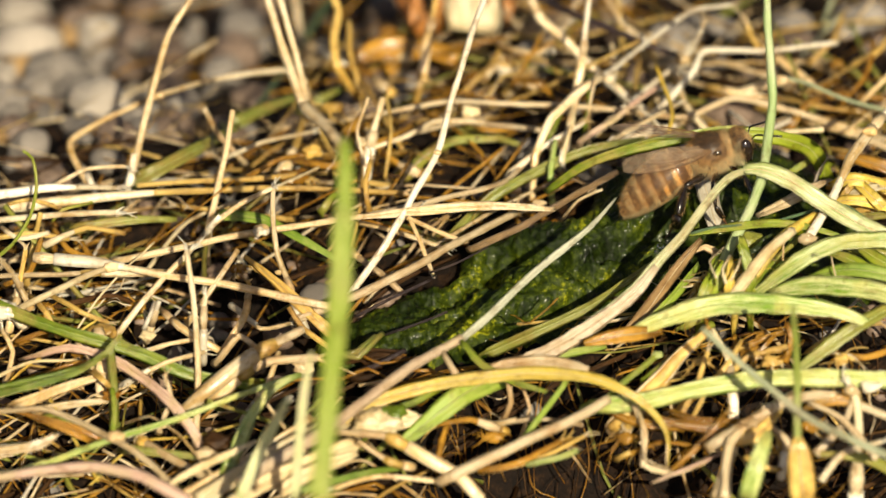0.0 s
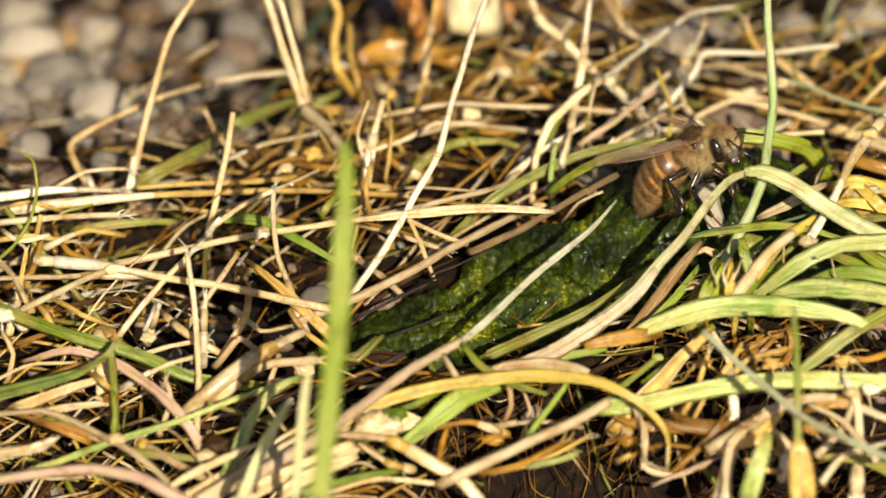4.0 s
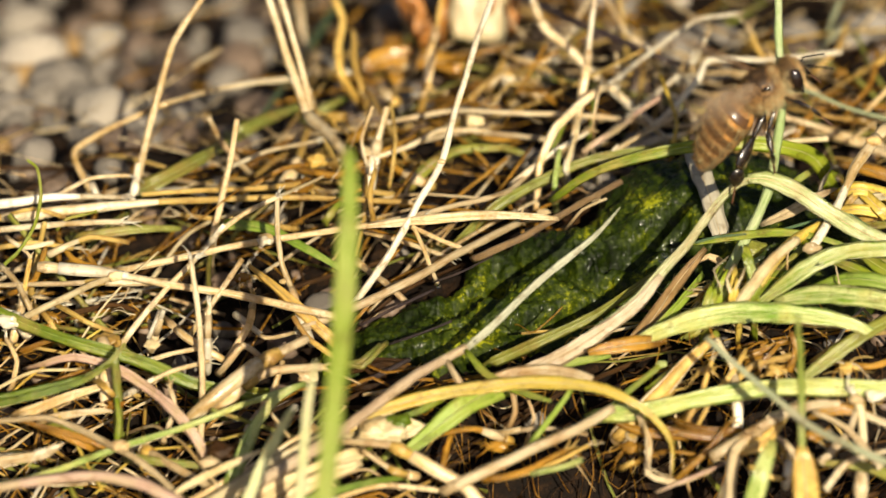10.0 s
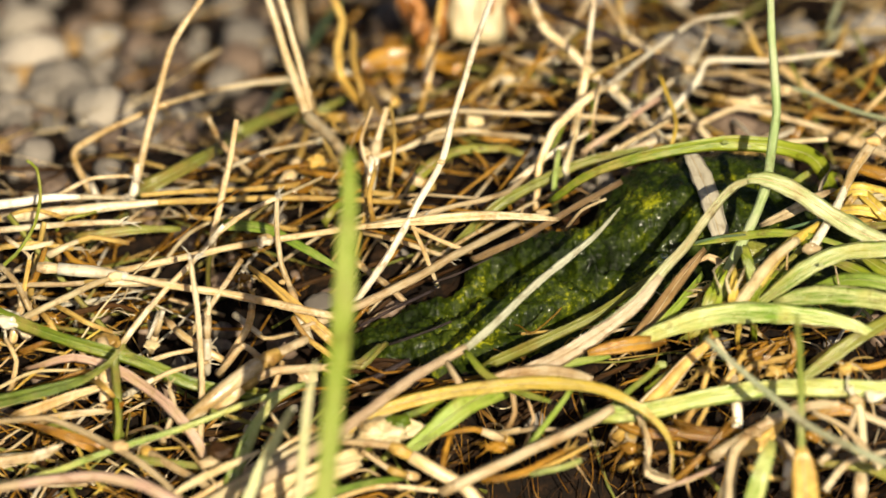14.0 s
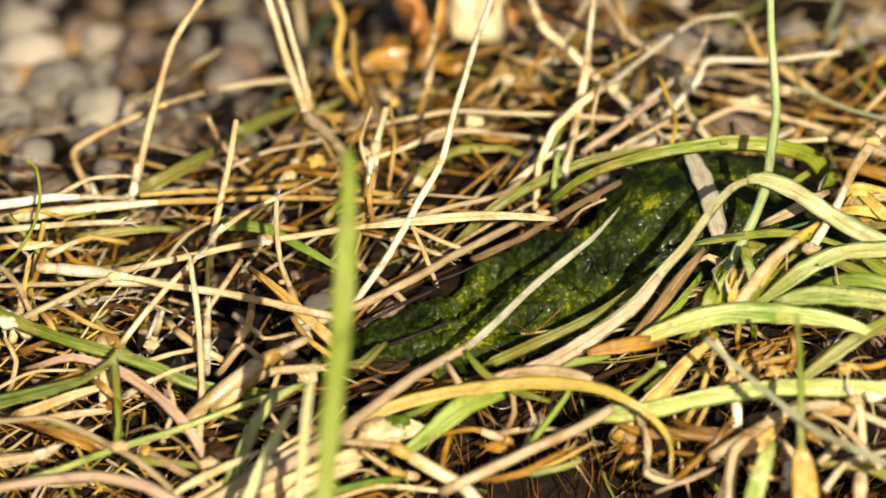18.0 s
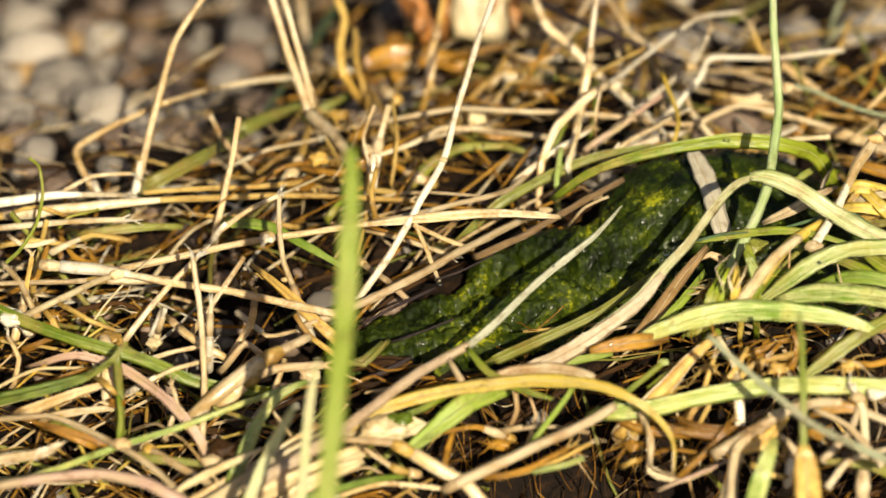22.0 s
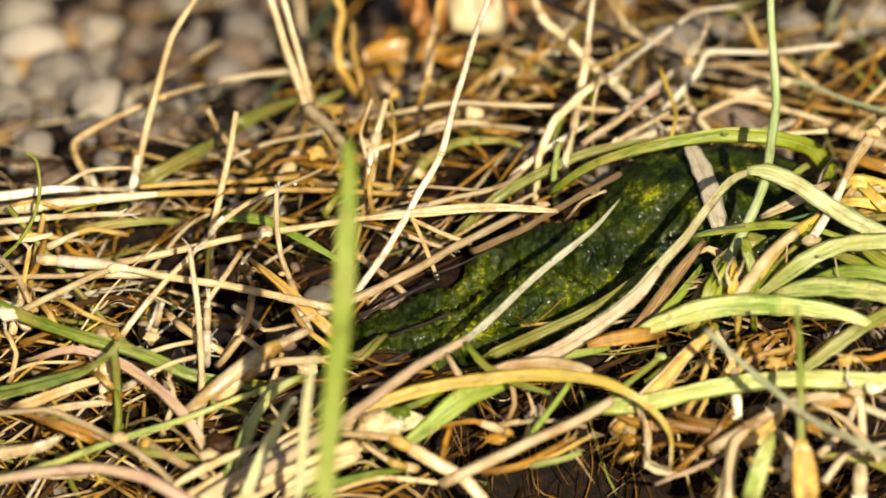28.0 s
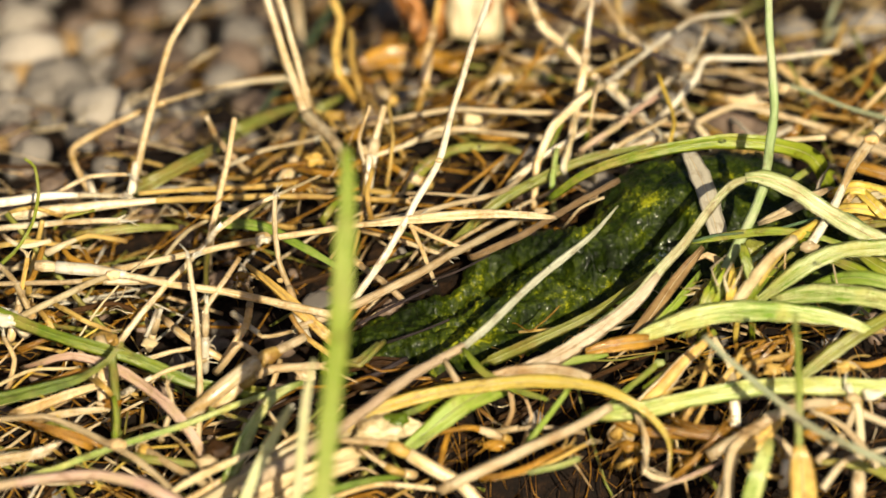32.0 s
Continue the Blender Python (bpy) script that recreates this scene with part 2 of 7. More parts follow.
RIBS = (0.50, 0.46, 0.52, 0.45, 0.50, 0.44, 0.51, 0.46)
ROUND = [(r * math.cos(math.tau * i / 8), r * 0.9 * math.sin(math.tau * i / 8)) for i, r in enumerate(RIBS)]
FLAT = [(-0.5, 0.11), (-0.28, 0.02), (-0.05, -0.05), (0.05, -0.05), (0.28, 0.02), (0.5, 0.11), (0.27, 0.07), (0.04, 0.01), (-0.04, 0.01), (-0.27, 0.07)]
WORDS = {
    "straw": "thin dry straw-coloured grass stem in the matted turf", "pale": "bleached whitish dry grass stem standing in the turf",
    "cream": "cream-coloured dry grass stem lit by the sun", "tan": "tan dry grass stem lying on the turf",
    "gold": "golden dry grass stem among the turf", "amber": "wet amber-brown dead grass leaf in the turf",
    "orange": "orange dead leaf standing on the gravel", "yellow": "long yellowing grass blade bent over in an arch",
    "brown": "brown withered grass leaf with a rough surface", "bark": "rotten brown leaf with a frayed fibrous surface", "dktwig": "dark purplish-brown twig lying on the gravel",
    "purple": "purplish tan grass stem bowed over the turf", "green": "fresh green grass blade in the turf",
    "lime": "yellow-green grass blade beside the mossy mound", "palegreen": "broad pale green grass blade with fine veins",
    "paleblur": "silvery green grass blade standing in the turf", "limeblur": "upright lime green grass stem",
    "olive": "olive green grass blade half buried in the turf", "dkgreen": "thin dark green grass stem on the ground",
    "greygreen": "grey-green grass stem leaning over the turf", "stemgreen": "upright pale green grass stem beside the honeybee",
    "arc": "half-dry striped grass blade arching over the moss", "sheath": "wide pinkish dry sheath round the foot of a blade", "drystripe": "short pale striped dry leaf hanging on the moss",
    "frontgreen": "tall bright green grass blade standing alone", "tipgrey": "grey-green dry blade with a pointed tip over the moss"}
rng = random.Random(4)


def wave(x):
    return 0.06 * math.sin(7.1 * x) + 0.04 * math.sin(17.3 * x + 1)


FRESH = {"green", "lime", "palegreen", "paleblur", "limeblur", "olive", "greygreen", "stemgreen", "dkgreen", "frontgreen"}
turf = []   # the stems in the order in which they were made
tuft = tagged(new("grass_tuft"), "tuft of pale green grass growing beside the moss", "grass")
tuft.location = (0.026, -0.012, 0.0)


def grass(kind, bm, flat, points):
    """Fresh blades of the tuft belong to it; every other stem or blade is a thing of its own."""
    x, y = sum(p[0] for p in points) / len(points), sum(p[1] for p in points) / len(points)
    if kind in ("green", "lime", "palegreen", "olive") and x > 15 and -26 < y < 4:
        ob = part("blade" if flat else "stem", bm, GRASS[kind], tuft, WORDS[kind])
        ob.location = -tuft.location
    else:
        name = "dark_twig" if kind == "dktwig" else ("grass_shoot" if kind in FRESH else ("withered_leaf" if flat else "dead_stem") if kind in ("amber", "gold", "orange", "yellow", "brown", "bark", "tan") else "dry_straw")
        ob = tagged(part(name, bm, GRASS[kind], None), WORDS[kind], "twig" if kind == "dktwig" else "grass", "" if kind == "dktwig" else "grass of the turf")
    low = min(points, key=lambda p: p[2])
    ob["foot"] = [c * MM for c in low]
    turf.append(ob)
    return ob


def joint(kind, r, at):
    """A swollen, frayed joint on the stem made last."""
    r *= 0.78
    bm = bmesh.new()
    bmesh.ops.create_icosphere(bm, subdivisions=3, radius=1.0)
    for v in bm.verts:
        n = v.co.normalized()
        k = 1 + 0.35 * noise.noise(n * 1.7 + Vector(at)) + 0.18 * noise.noise(n * 5 + Vector(at))
        v.co = (Vector(at) + Vector((n.x * 1.25, n.y * 0.85, n.z * 0.8)) * r * 0.78 * k) * MM
    bm.loops.layers.uv.verify()
    stem = turf[-1]
    part("joint", bm, GRASS[kind], stem, "swollen pale joint")
    return stem


DRY = {"straw": "pale", "pale": "straw", "cream": "pale", "tan": "straw", "gold": "straw", "amber": "gold", "purple": "tan"}
wear = random.Random(31)
SHEATH = [(0.60 * math.cos(a), 0.60 * math.sin(a)) for a in (-0.6, 0.1, 0.8, 1.5, 2.2, 2.9, 3.6)] + [(0.52 * math.cos(a), 0.52 * math.sin(a)) for a in (3.6, 2.6, 1.5, 0.5, -0.6)]


def weather(ob, kind, w, ln):
    """A dry stem's peeling sheath, its ring at the node below, and the frayed fibres at its open end."""
    n = len(ln)
    if n > 14 and w > 0.42 and wear.random() < 0.55:
        a = wear.randrange(2, n // 2)
        b = min(n - 2, a + wear.randrange(6, max(7, n // 2)))
        bm = bmesh.new()
        away = Vector((wear.uniform(-1, 1), wear.uniform(-1, 0.2), wear.uniform(-0.2, 1))) * w * 0.8
        strip = [q + away * max(0.0, (i / (b - a) - 0.6) / 0.4) ** 2 for i, q in enumerate(ln[a:b])]
        sweep(bm, strip, SHEATH, lambda t: w * (1.12 - 0.55 * t ** 3), lambda t: Vector((0.1, -0.6, 0.8)))
        part("sheath", bm, GRASS[DRY[kind]], ob, "thin peeling leaf sheath")
        bm = bmesh.new()
        k = max(1, a - 1)
        sweep(bm, [ln[k - 1], ln[k], ln[k + 1]], ROUND, lambda t: w * (1.05 + 0.35 * math.sin(math.pi * t)), lambda t: Vector((0.1, -0.5, 0.9)))
        part("node_ring", bm, GRASS["tan" if kind != "tan" else "gold"], ob, "swollen brownish node")
    if n > 6 and wear.random() < 0.6:
        end, way = (ln[0], ln[0] - ln[3]) if ln[0].z > ln[-1].z else (ln[-1], ln[-1] - ln[-4])
        way = way.normalized()
        bm = bmesh.new()
        for _ in range(wear.randrange(3, 6)):
            d = (way + Vector((wear.uniform(-1, 1), wear.uniform(-1, 1), wear.uniform(-1, 1))) * 0.55).normalized()
            long = w * wear.uniform(0.8, 2.6)
            sag = Vector((wear.uniform(-0.4, 0.4), 0, wear.uniform(-0.5, 0.2))) * long
            sweep(bm, curve([end - way * 0.2, end + d * long * 0.5, end + d * long + sag], 0.4), ROUND[::2], lambda t: w * (0.34 - 0.22 * t), lambda t: Vector((0.2, -0.6, 0.8)))
        part("frayed_end", bm, GRASS[DRY[kind]], ob, "frayed pale fibres")


def stalk(kind, w, *points):
    """A round stem of w mm through the points, with a slight wobble."""
    bm, ph = bmesh.new(), rng.uniform(0, 9)
    w *= 1.1 if w > 0.45 else 1.0
    ln = curve(points, 0.8, 0.6)
    for i, q in enumerate(ln):
        q += Vector((noise.noise(q * 0.35 + Vector((ph, 0, 0))), 0, noise.noise(q * 0.35 + Vector((0, ph, 5))))) * 0.1
    thin = points[-1][2] > points[0][2]
    sweep(bm, ln, ROUND, lambda t: w * (1.08 - 0.34 * (t if thin else 1 - t)) * (1 + wave(9 * t + ph) * 0.9), lambda t: Vector((0.1, -0.5, 0.9)))
    ob = grass(kind, bm, False, points)
    if kind in DRY and w > 0.3:
        weather(ob, kind, w, ln)
    if len(points) > 3 and w > 0.5 and kind != "stemgreen":
        p = [Vector(q) for q in points]
        i = max(range(1, len(p) - 1), key=lambda k: (p[k] - p[k - 1]).angle(p[k + 1] - p[k], 0))
        joint(kind, w * 0.62, points[i])
    return ob


def blade(kind, w, first, last, *points):
    """A folded leaf of w mm through the points, narrowed to first and last at its ends."""
    bm, ph, lean = bmesh.new(), rng.uniform(0, 9), rng.uniform(-0.25, 0.25)
    up = any(abs(a[2] - b[2]) > 0.8 * (abs(a[0] - b[0]) + 0.3 * abs(a[1] - b[1])) for a, b in zip(points, points[1:])) and abs(points[0][2] - points[-1][2]) > 9
    face = Vector((0.15, -1, 0.3)) if up else Vector((lean, -0.62, 0.8))
    end = (first, last)

    def width(t):
        e = min(1.0, end[0] + (1 - end[0]) * (t / 0.3) ** 0.7, end[1] + (1 - end[1]) * ((1 - t) / 0.45) ** 0.7)
        return w * e * (1 + wave(5 * t + ph))
    sweep(bm, curve(points), FLAT, width, lambda t: face + Vector((0.25 * math.sin(4 * t + ph), 0, 0)))
    ob = grass(kind, bm, True, points)
    if w > 0.9:
        bm = bmesh.new()
        sweep(bm, curve(points), [(-0.035, 0.005), (0.0, -0.02), (0.035, 0.005), (0.0, 0.035)], width, lambda t: face + Vector((0.25 * math.sin(4 * t + ph), 0, 0)))
        part("midrib", bm, GRASS["palegreen" if kind in FRESH else "straw"], ob, "pale midrib")
    return ob


def scrap(kind, r, at):
    """A crumpled scrap of dead leaf or root caught in the turf."""
    bm = bmesh.new()
    bmesh.ops.create_icosphere(bm, subdivisions=4, radius=1.0)
    o = Vector(at) * 0.7
    for v in bm.verts:
        n = v.co.normalized()
        k = 1 + 0.55 * noise.noise(n * 1.3 + o) + 0.4 * abs(noise.noise(n * 3.1 + o)) + 0.18 * noise.noise(n * 8 + o)
        v.co = (Vector(at) + Vector((n.x * 1.1, n.y * 0.8, n.z * 0.55)) * r * 0.9 * k) * MM
    bm.loops.layers.uv.verify()
    words = {"brown": "dark brown crumpled clump of rotten leaf", "amber": "wet amber crumpled scrap of dead leaf"}
    return tagged(part("leaf_litter", bm, GRASS[kind], None), words.get(kind, "pale crumpled scrap of dead leaf in the turf"), "leaf litter", "scraps of dead leaf")


def root_clump(kind, r, at, count, spread=1.0):
    """The rotting base of a grass tuft: a lumpy crown with wet curled roots and shreds."""
    base = scrap(kind, r * 0.62, at)
    base.name = "root_clump"
    tagged(base, "wet amber clump of curled grass roots in the turf", "roots", "clumps of grass roots")
    for _ in range(count):
        a, lift = wear.uniform(0, math.tau), wear.uniform(-0.7, 0.55)
        q, pts = Vector(at), [Vector(at)]
        for _ in range(wear.randrange(3, 6)):
            q = q + Vector((math.cos(a) * spread, math.sin(a) * 0.7, lift)) * r * wear.uniform(0.35, 0.75)
            a, lift = a + wear.gauss(0, 0.7), lift + wear.gauss(-0.25, 0.35)
            pts.append(q.copy())
        w = r * wear.uniform(0.06, 0.26)
        bm = bmesh.new()
        sweep(bm, curve(pts, 0.5), ROUND, lambda t: w * (1.1 - 0.75 * t), lambda t: Vector((0.1, -0.5, 0.9)))
        part("root", bm, GRASS[wear.choice((kind, kind, "amber", "gold", "straw"))], base)
    return base


def drop(kind, r, at):
    """A bead of water."""
    bm = bmesh.new()
    bmesh.ops.create_icosphere(bm, subdivisions=3, radius=r * MM)
    for v in bm.verts:
        v.co = Vector((v.co.x, v.co.y, v.co.z * 0.75)) + Vector(at) * MM
    return tagged(part("water_drop", bm, WATER, None), "tiny clear drop of water on the grass", "water drop", "water drops")


def crumbs(x, y):
    if abs(x) > 52 or not -48 < y < 68:
        return 0.0
    a = noise.noise(Vector((x * 0.9, y * 0.9, 8)))
    return 0.9 * abs(a) + 0.5 * noise.noise(Vector((x * 2.1, y * 2.1, 1)))


def ground_height(x, y):
    """The turf is a low crest that falls away gently before and behind."""
    y1 = min(max(y, -70), 80)
    k = min(1, max(0, (4 - x) / 20))
    fall = -(0.16 + 0.22 * k * k * (3 - 2 * k)) * max(0, y1 - 12) - 0.22 * max(0, -12 - y1)
    k = min(1, max(0, (-6 - x) / 14)) * min(1, max(0, (24 - y1) / 16))
    fall -= 4.0 * k * k * (3 - 2 * k)
    for cx, cy, rx, ry, deep in ((12, -28, 18, 11, 15.0), (33, -21, 13, 8, 7.5), (-14, -9, 10, 8, 3.5)):   # hollows under the grass
        d = ((x - cx) / rx) ** 2 + ((y - cy) / ry) ** 2
        fall -= deep * max(0.0, 1 - d) ** 1.5 if d < 1 else 0.0
    return fall + 0.5 * noise.noise(Vector((x * 0.12, y * 0.12, 0))) + 0.35 * noise.noise(Vector((x * 0.5, y * 0.5, 3))) + crumbs(x, y)


# ---- the ground: one sheet, fine near by and reaching to the horizon ----
def axis(lo, hi, step):
    inner = list(np.arange(lo, hi + step, step))
    out, d = [], 12.0
    while d < 9e5:
        out.append(d)
        d *= 1.9
    return [lo - d for d in reversed(out)] + inner + [hi + d for d in out]


def make_ground():
    xs, ys = axis(-50, 50, 0.4), axis(-46, 66, 0.4)
    verts = [(x * MM, y * MM, ground_height(x, y) * MM) for y in ys for x in xs]
    n = len(xs)
    faces = [(j * n + i, j * n + i + 1, (j + 1) * n + i + 1, (j + 1) * n + i) for j in range(len(ys) - 1) for i in range(n - 1)]
    me = bpy.data.meshes.new("ground")
    me.from_pydata(verts, [], faces)
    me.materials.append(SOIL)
    me.polygons.foreach_set("use_smooth", [True] * len(faces))
    tagged(new("ground", me), "damp soil under the turf and gravel, coloured darker for the shade there", "ground", kind="structure")


make_ground()

# ---- the mossy mound: a ridge that rises to the right ----
RIDGE = [(-8.1, -9.8, 0.5, 2.3), (-4.0, -9.0, 2.0, 3.7), (2.0, -7.7, 3.4, 4.8), (8.0, -5.0, 4.5, 5.6), (13.1, -2.4, 5.6, 5.6), (17.5, 0.5, 7.2, 6.4), (21.5, 4.4, 8.8, 8.2), (27.0, 5.3, 7.8, 9.2), (33.1, 1.8, 5.4, 7.4)]
SPUR = [(4.3, -1.5, 4.0, 2.6), (9.0, -0.6, 5.7, 3.0), (13.0, -0.4, 6.1, 3.2)]
GULLIES = [  # wet furrows in the moss: half width, depth, then the line
    (1.1, 2.6, (-0.2, -7.1), (1.8, -5.4), (4.4, -5.1), (4.8, -3.0)),
    (1.0, 1.5, (4.8, -3.0), (7.8, -2.9), (10.7, -3.8), (13.7, -5.1)),
    (0.9, 1.8, (14.7, -3.0), (17.2, -2.3), (19.7, -1.4), (20.9, 0.0)),
    (1.0, 1.6, (9.9, -9.5), (13.1, -7.8), (17.1, -5.5)),
    (0.6, 0.9, (3.5, -9.9), (7.7, -9.6)),
    (0.6, 0.8, (-3.0, -8.0), (0.5, -9.4), (3.5, -9.9)),
    (0.7, 0.9, (17.5, -4.9), (21.5, -2.5), (25.0, -1.0)),
]


def along(x, y, ax, ay, bx, by):
    dx, dy = bx - ax, by - ay
    t = min(1, max(0, ((x - ax) * dx + (y - ay) * dy) / (dx * dx + dy * dy)))
    return t, math.hypot(x - ax - t * dx, y - ay - t * dy)


def mound_height(x, y):
    best = -2.0
    for line in (RIDGE, SPUR):
        for (ax, ay, ah, ar), (bx, by, bh, br) in zip(line, line[1:]):
            t, d = along(x, y, ax, ay, bx, by)
            h, r = ah + t * (bh - ah), ar + t * (br - ar)
            s = d / r
            best = max(best, h * (1 - s * s) ** 0.55 if s < 1 else -2.0 * (s - 1) * r)
    return best


def moss_surface(x, y):
    """The mound with its wet furrows, before the fine relief."""
    h = mound_height(x, y)
    if h < -2:
        return h
    v = Vector((x, y, 0))
    wx, wy = x + 0.8 * noise.noise(v * 0.9 + Vector((3, 0, 5))), y + 0.8 * noise.noise(v * 0.9 + Vector((0, 8, 2)))
    cut = 0.0
    for half, depth, *line in GULLIES:
        for (ax, ay), (bx, by) in zip(line, line[1:]):
            d = along(wx, wy, ax, ay, bx, by)[1] / half
            if d < 1.8:
                cut = max(cut, depth / (1 + d ** 3))
    return h + 0.8 * noise.noise(v * 0.28) * min(1, 0.35 + h / 6) - cut * min(1, max(0, h / 3))


def moss_relief(q):
    """Soft lumps, crumbs and folds, the same on slopes of any steepness."""
    swell = 0.45 * noise.noise(q * 0.5 + Vector((7, 3, 1))) + 0.22 * noise.noise(q * 1.0)
    crumb = 0.26 * noise.noise(q * 1.9 + Vector((0, 4, 0))) + 0.17 * abs(noise.noise(q * 4.2)) + 0.08 * noise.noise(q * 8.5)
    return swell + crumb


def make_mound():
    x0, x1, y0, y1, step = -13, 40, -19, 13, 0.17
    nx, ny = int((x1 - x0) / step), int((y1 - y0) / step)
    at = np.array([[(x0 + i * step, y0 + j * step, max(-1.2, moss_surface(x0 + i * step, y0 + j * step))) for i in range(nx)] for j in range(ny)])
    dzx, dzy = np.gradient(at[:, :, 2], step, axis=1), np.gradient(at[:, :, 2], step, axis=0)
    out = np.stack([-dzx, -dzy, np.ones_like(dzx)], axis=2)
    out /= np.linalg.norm(out, axis=2, keepdims=True)
    lift = np.array([[moss_relief(Vector(q)) if q[2] > -1.1 else 0.0 for q in row] for row in at])
    r = random.Random(8)
    for _ in range(800):  # pinholes, most of them in colonies
        i, j = r.randrange(2, nx - 2), r.randrange(2, ny - 2)
        if noise.noise(Vector((i * 0.02, j * 0.02, 3))) < r.uniform(-0.3, 0.3):
            continue
        lift[j, i] -= r.uniform(0.6, 0.9)
        for dj, di in ((0, 1), (1, 0), (1, 1))[:r.randrange(0, 4)]:
            lift[j + dj, i + di] -= r.uniform(0.4, 0.8)
    at = at + out * lift[:, :, None]
    used = {}
    verts, faces = [], []
    for j in range(ny - 1):
        for i in range(nx - 1):
            q = ((j, i), (j, i + 1), (j + 1, i + 1), (j + 1, i))
            if max(at[c][2] for c in q) > -1.1:
                for c in q:
                    if c not in used:
                        used[c] = len(verts)
                        verts.append(tuple(at[c] * MM))
                faces.append([used[c] for c in q])
    me = bpy.data.meshes.new("mossy_mound")
    me.from_pydata(verts, [], faces)
    me.materials.append(MOSS)
    me.polygons.foreach_set("use_smooth", [True] * len(faces))
    mound = tagged(new("mossy_mound", me), "low mound covered with wet dark green moss and algae", "moss")
    # tiny upright shoots and cushions of moss on it
    bm = bmesh.new()
    for _ in range(42000):
        i, j = r.randrange(2, nx - 2), r.randrange(2, ny - 2)
        q = Vector(at[j, i])
        if q.z < 0.6 or lift[j, i] < -0.2 or noise.noise(q * 0.5 + Vector((0, 0, 4))) < r.uniform(-0.25, 0.5):
            continue
        n = Vector(out[j, i])
        q += n.orthogonal() * r.uniform(-0.1, 0.1)
        s = r.uniform(0.025, 0.06)
        tip = q + (n + Vector((r.uniform(-1, 1), r.uniform(-1, 1), r.uniform(-0.3, 0.8))) * 0.8).normalized() * s * r.uniform(1.2, 3.2)
        side = n.orthogonal().normalized() * s
        other = n.cross(side)
        ring = [bm.verts.new((q + side * math.cos(k * 2.1) + other * math.sin(k * 2.1)) * MM) for k in range(3)]
        top = bm.verts.new(tip * MM)
        for k in range(3):
            bm.faces.new((ring[k], ring[(k + 1) % 3], top))
    part("moss_cushion", bm, TUFT, mound, "tiny bright green shoots of moss")["kind"] = "stuff"
    return mound


mossy_mound = make_mound()

# ---- gravel ----
def pebble_mesh(seed):
    bm = bmesh.new()
    bmesh.ops.create_icosphere(bm, subdivisions=3, radius=1.0)
    off = Vector((seed * 5.1, seed * 2.7, 0))
    for v in bm.verts:
        n = v.co.normalized()
        v.co *= 1 + 0.28 * noise.noise(n * 1.1 + off) + 0.08 * noise.noise(n * 3.0 + off)
    me = bpy.data.meshes.new("pebble")
    bm.to_mesh(me)
    bm.free()
    me.polygons.foreach_set("use_smooth", [True] * len(me.polygons))
    return me


STONES = {}
for colour, material in PEBBLE.items():
    for seed in range(4):
        me = pebble_mesh(seed + 11 * len(STONES))
        me.materials.append(material)
        STONES[colour, seed] = me
STONE_WORDS = {"white": "pale cream quartz pebble in the gravel", "grey": "smooth grey pebble in the gravel", "golden": "ochre yellow pebble in the gravel", "brown": "dull brown pebble on the soil"}


def pebble(colour, x, y, r, flat=0.75):
    """A pebble of radius r mm, sunk a little into the soil."""
    ob = new("pebble", STONES[colour, rng.randrange(4)])
    ob.matrix_world = pose(x * MM, y * MM, (ground_height(x, y) + r * flat * 0.6) * MM, rng.uniform(-20, 20), rng.uniform(-20, 20), rng.uniform(0, 360)) @ Matrix.Diagonal((r * MM, r * MM * rng.uniform(0.75, 1.0), r * MM * flat, 1))
    return tagged(ob, STONE_WORDS[colour], "pebble", "gravel")


pebble("white", -43.2, 66.6, 3.42)
pebble("white", -34.6, 62.1, 2.52)
pebble("golden", -40.1, 53.6, 2.38)
pebble("white", -37.5, 47.1, 2.97)
pebble("grey", -38.6, 42.1, 2.38)
pebble("white", -32.3, 35.1, 3.42)
pebble("white", -42.5, 46.7, 1.78)
pebble("grey", -40.6, 38.0, 1.78)
pebble("brown", -30.2, 25.9, 2.23)
pebble("white", -24.9, 34.0, 2.08)
pebble("grey", -29.9, 43.2, 1.34)
pebble("white", -35.1, 50.5, 1.12)
pebble("golden", -32.0, 50.9, 1.04)
pebble("grey", -38.4, 24.2, 1.93)
pebble("golden", -41.6, 26.4, 1.19)
pebble("golden", -37.8, 63.0, 1.49)
pebble("grey", -37.6, 34.1, 1.34)
pebble("grey", -40.8, 32.9, 1.63)
pebble("grey", -19.8, 61.7, 2.97)
pebble("grey", -28.6, 33.4, 1.78)
pebble("grey", -35.4, 40.5, 2.23)
pebble("brown", -27.7, 59.0, 1.93)
pebble("golden", 7.6, 49.6, 1.43)
pebble("grey", 15.3, 45.2, 1.21)
pebble("grey", 27.4, 43.1, 1.87)
pebble("brown", 27.3, 25.1, 2.64)
pebble("white", -7.1, -9.4, 1.32)
pebble("grey", -10.4, -3.1, 1.76)
pebble("brown", -14.1, -4.7, 1.54)
pebble("brown", 7.7, 10.2, 1.43)
pebble("brown", -4.7, 53.0, 2.42)
pebble("brown", -6.7, 36.4, 2.20)
pebble("grey", 17.6, 50.0, 1.65)
pebble("grey", 33.9, 44.8, 1.98)
pebble("white", 23.3, 52.9, 1.21)
pebble("brown", -17.7, -13.4, 1.43)
pebble("grey", 8.0, -17.6, 1.10)
pebble("brown", 29.4, 23.8, 1.65)
pebble("white", -41.5, 52.9, 4.00)
pebble("grey", -33.7, 51.2, 2.20)
pebble("grey", -37.3, 44.1, 3.40)
pebble("white", -33.0, 36.9, 2.60)
pebble("grey", -30.2, 30.9, 1.90)
pebble("golden", -41.1, 47.4, 2.20)
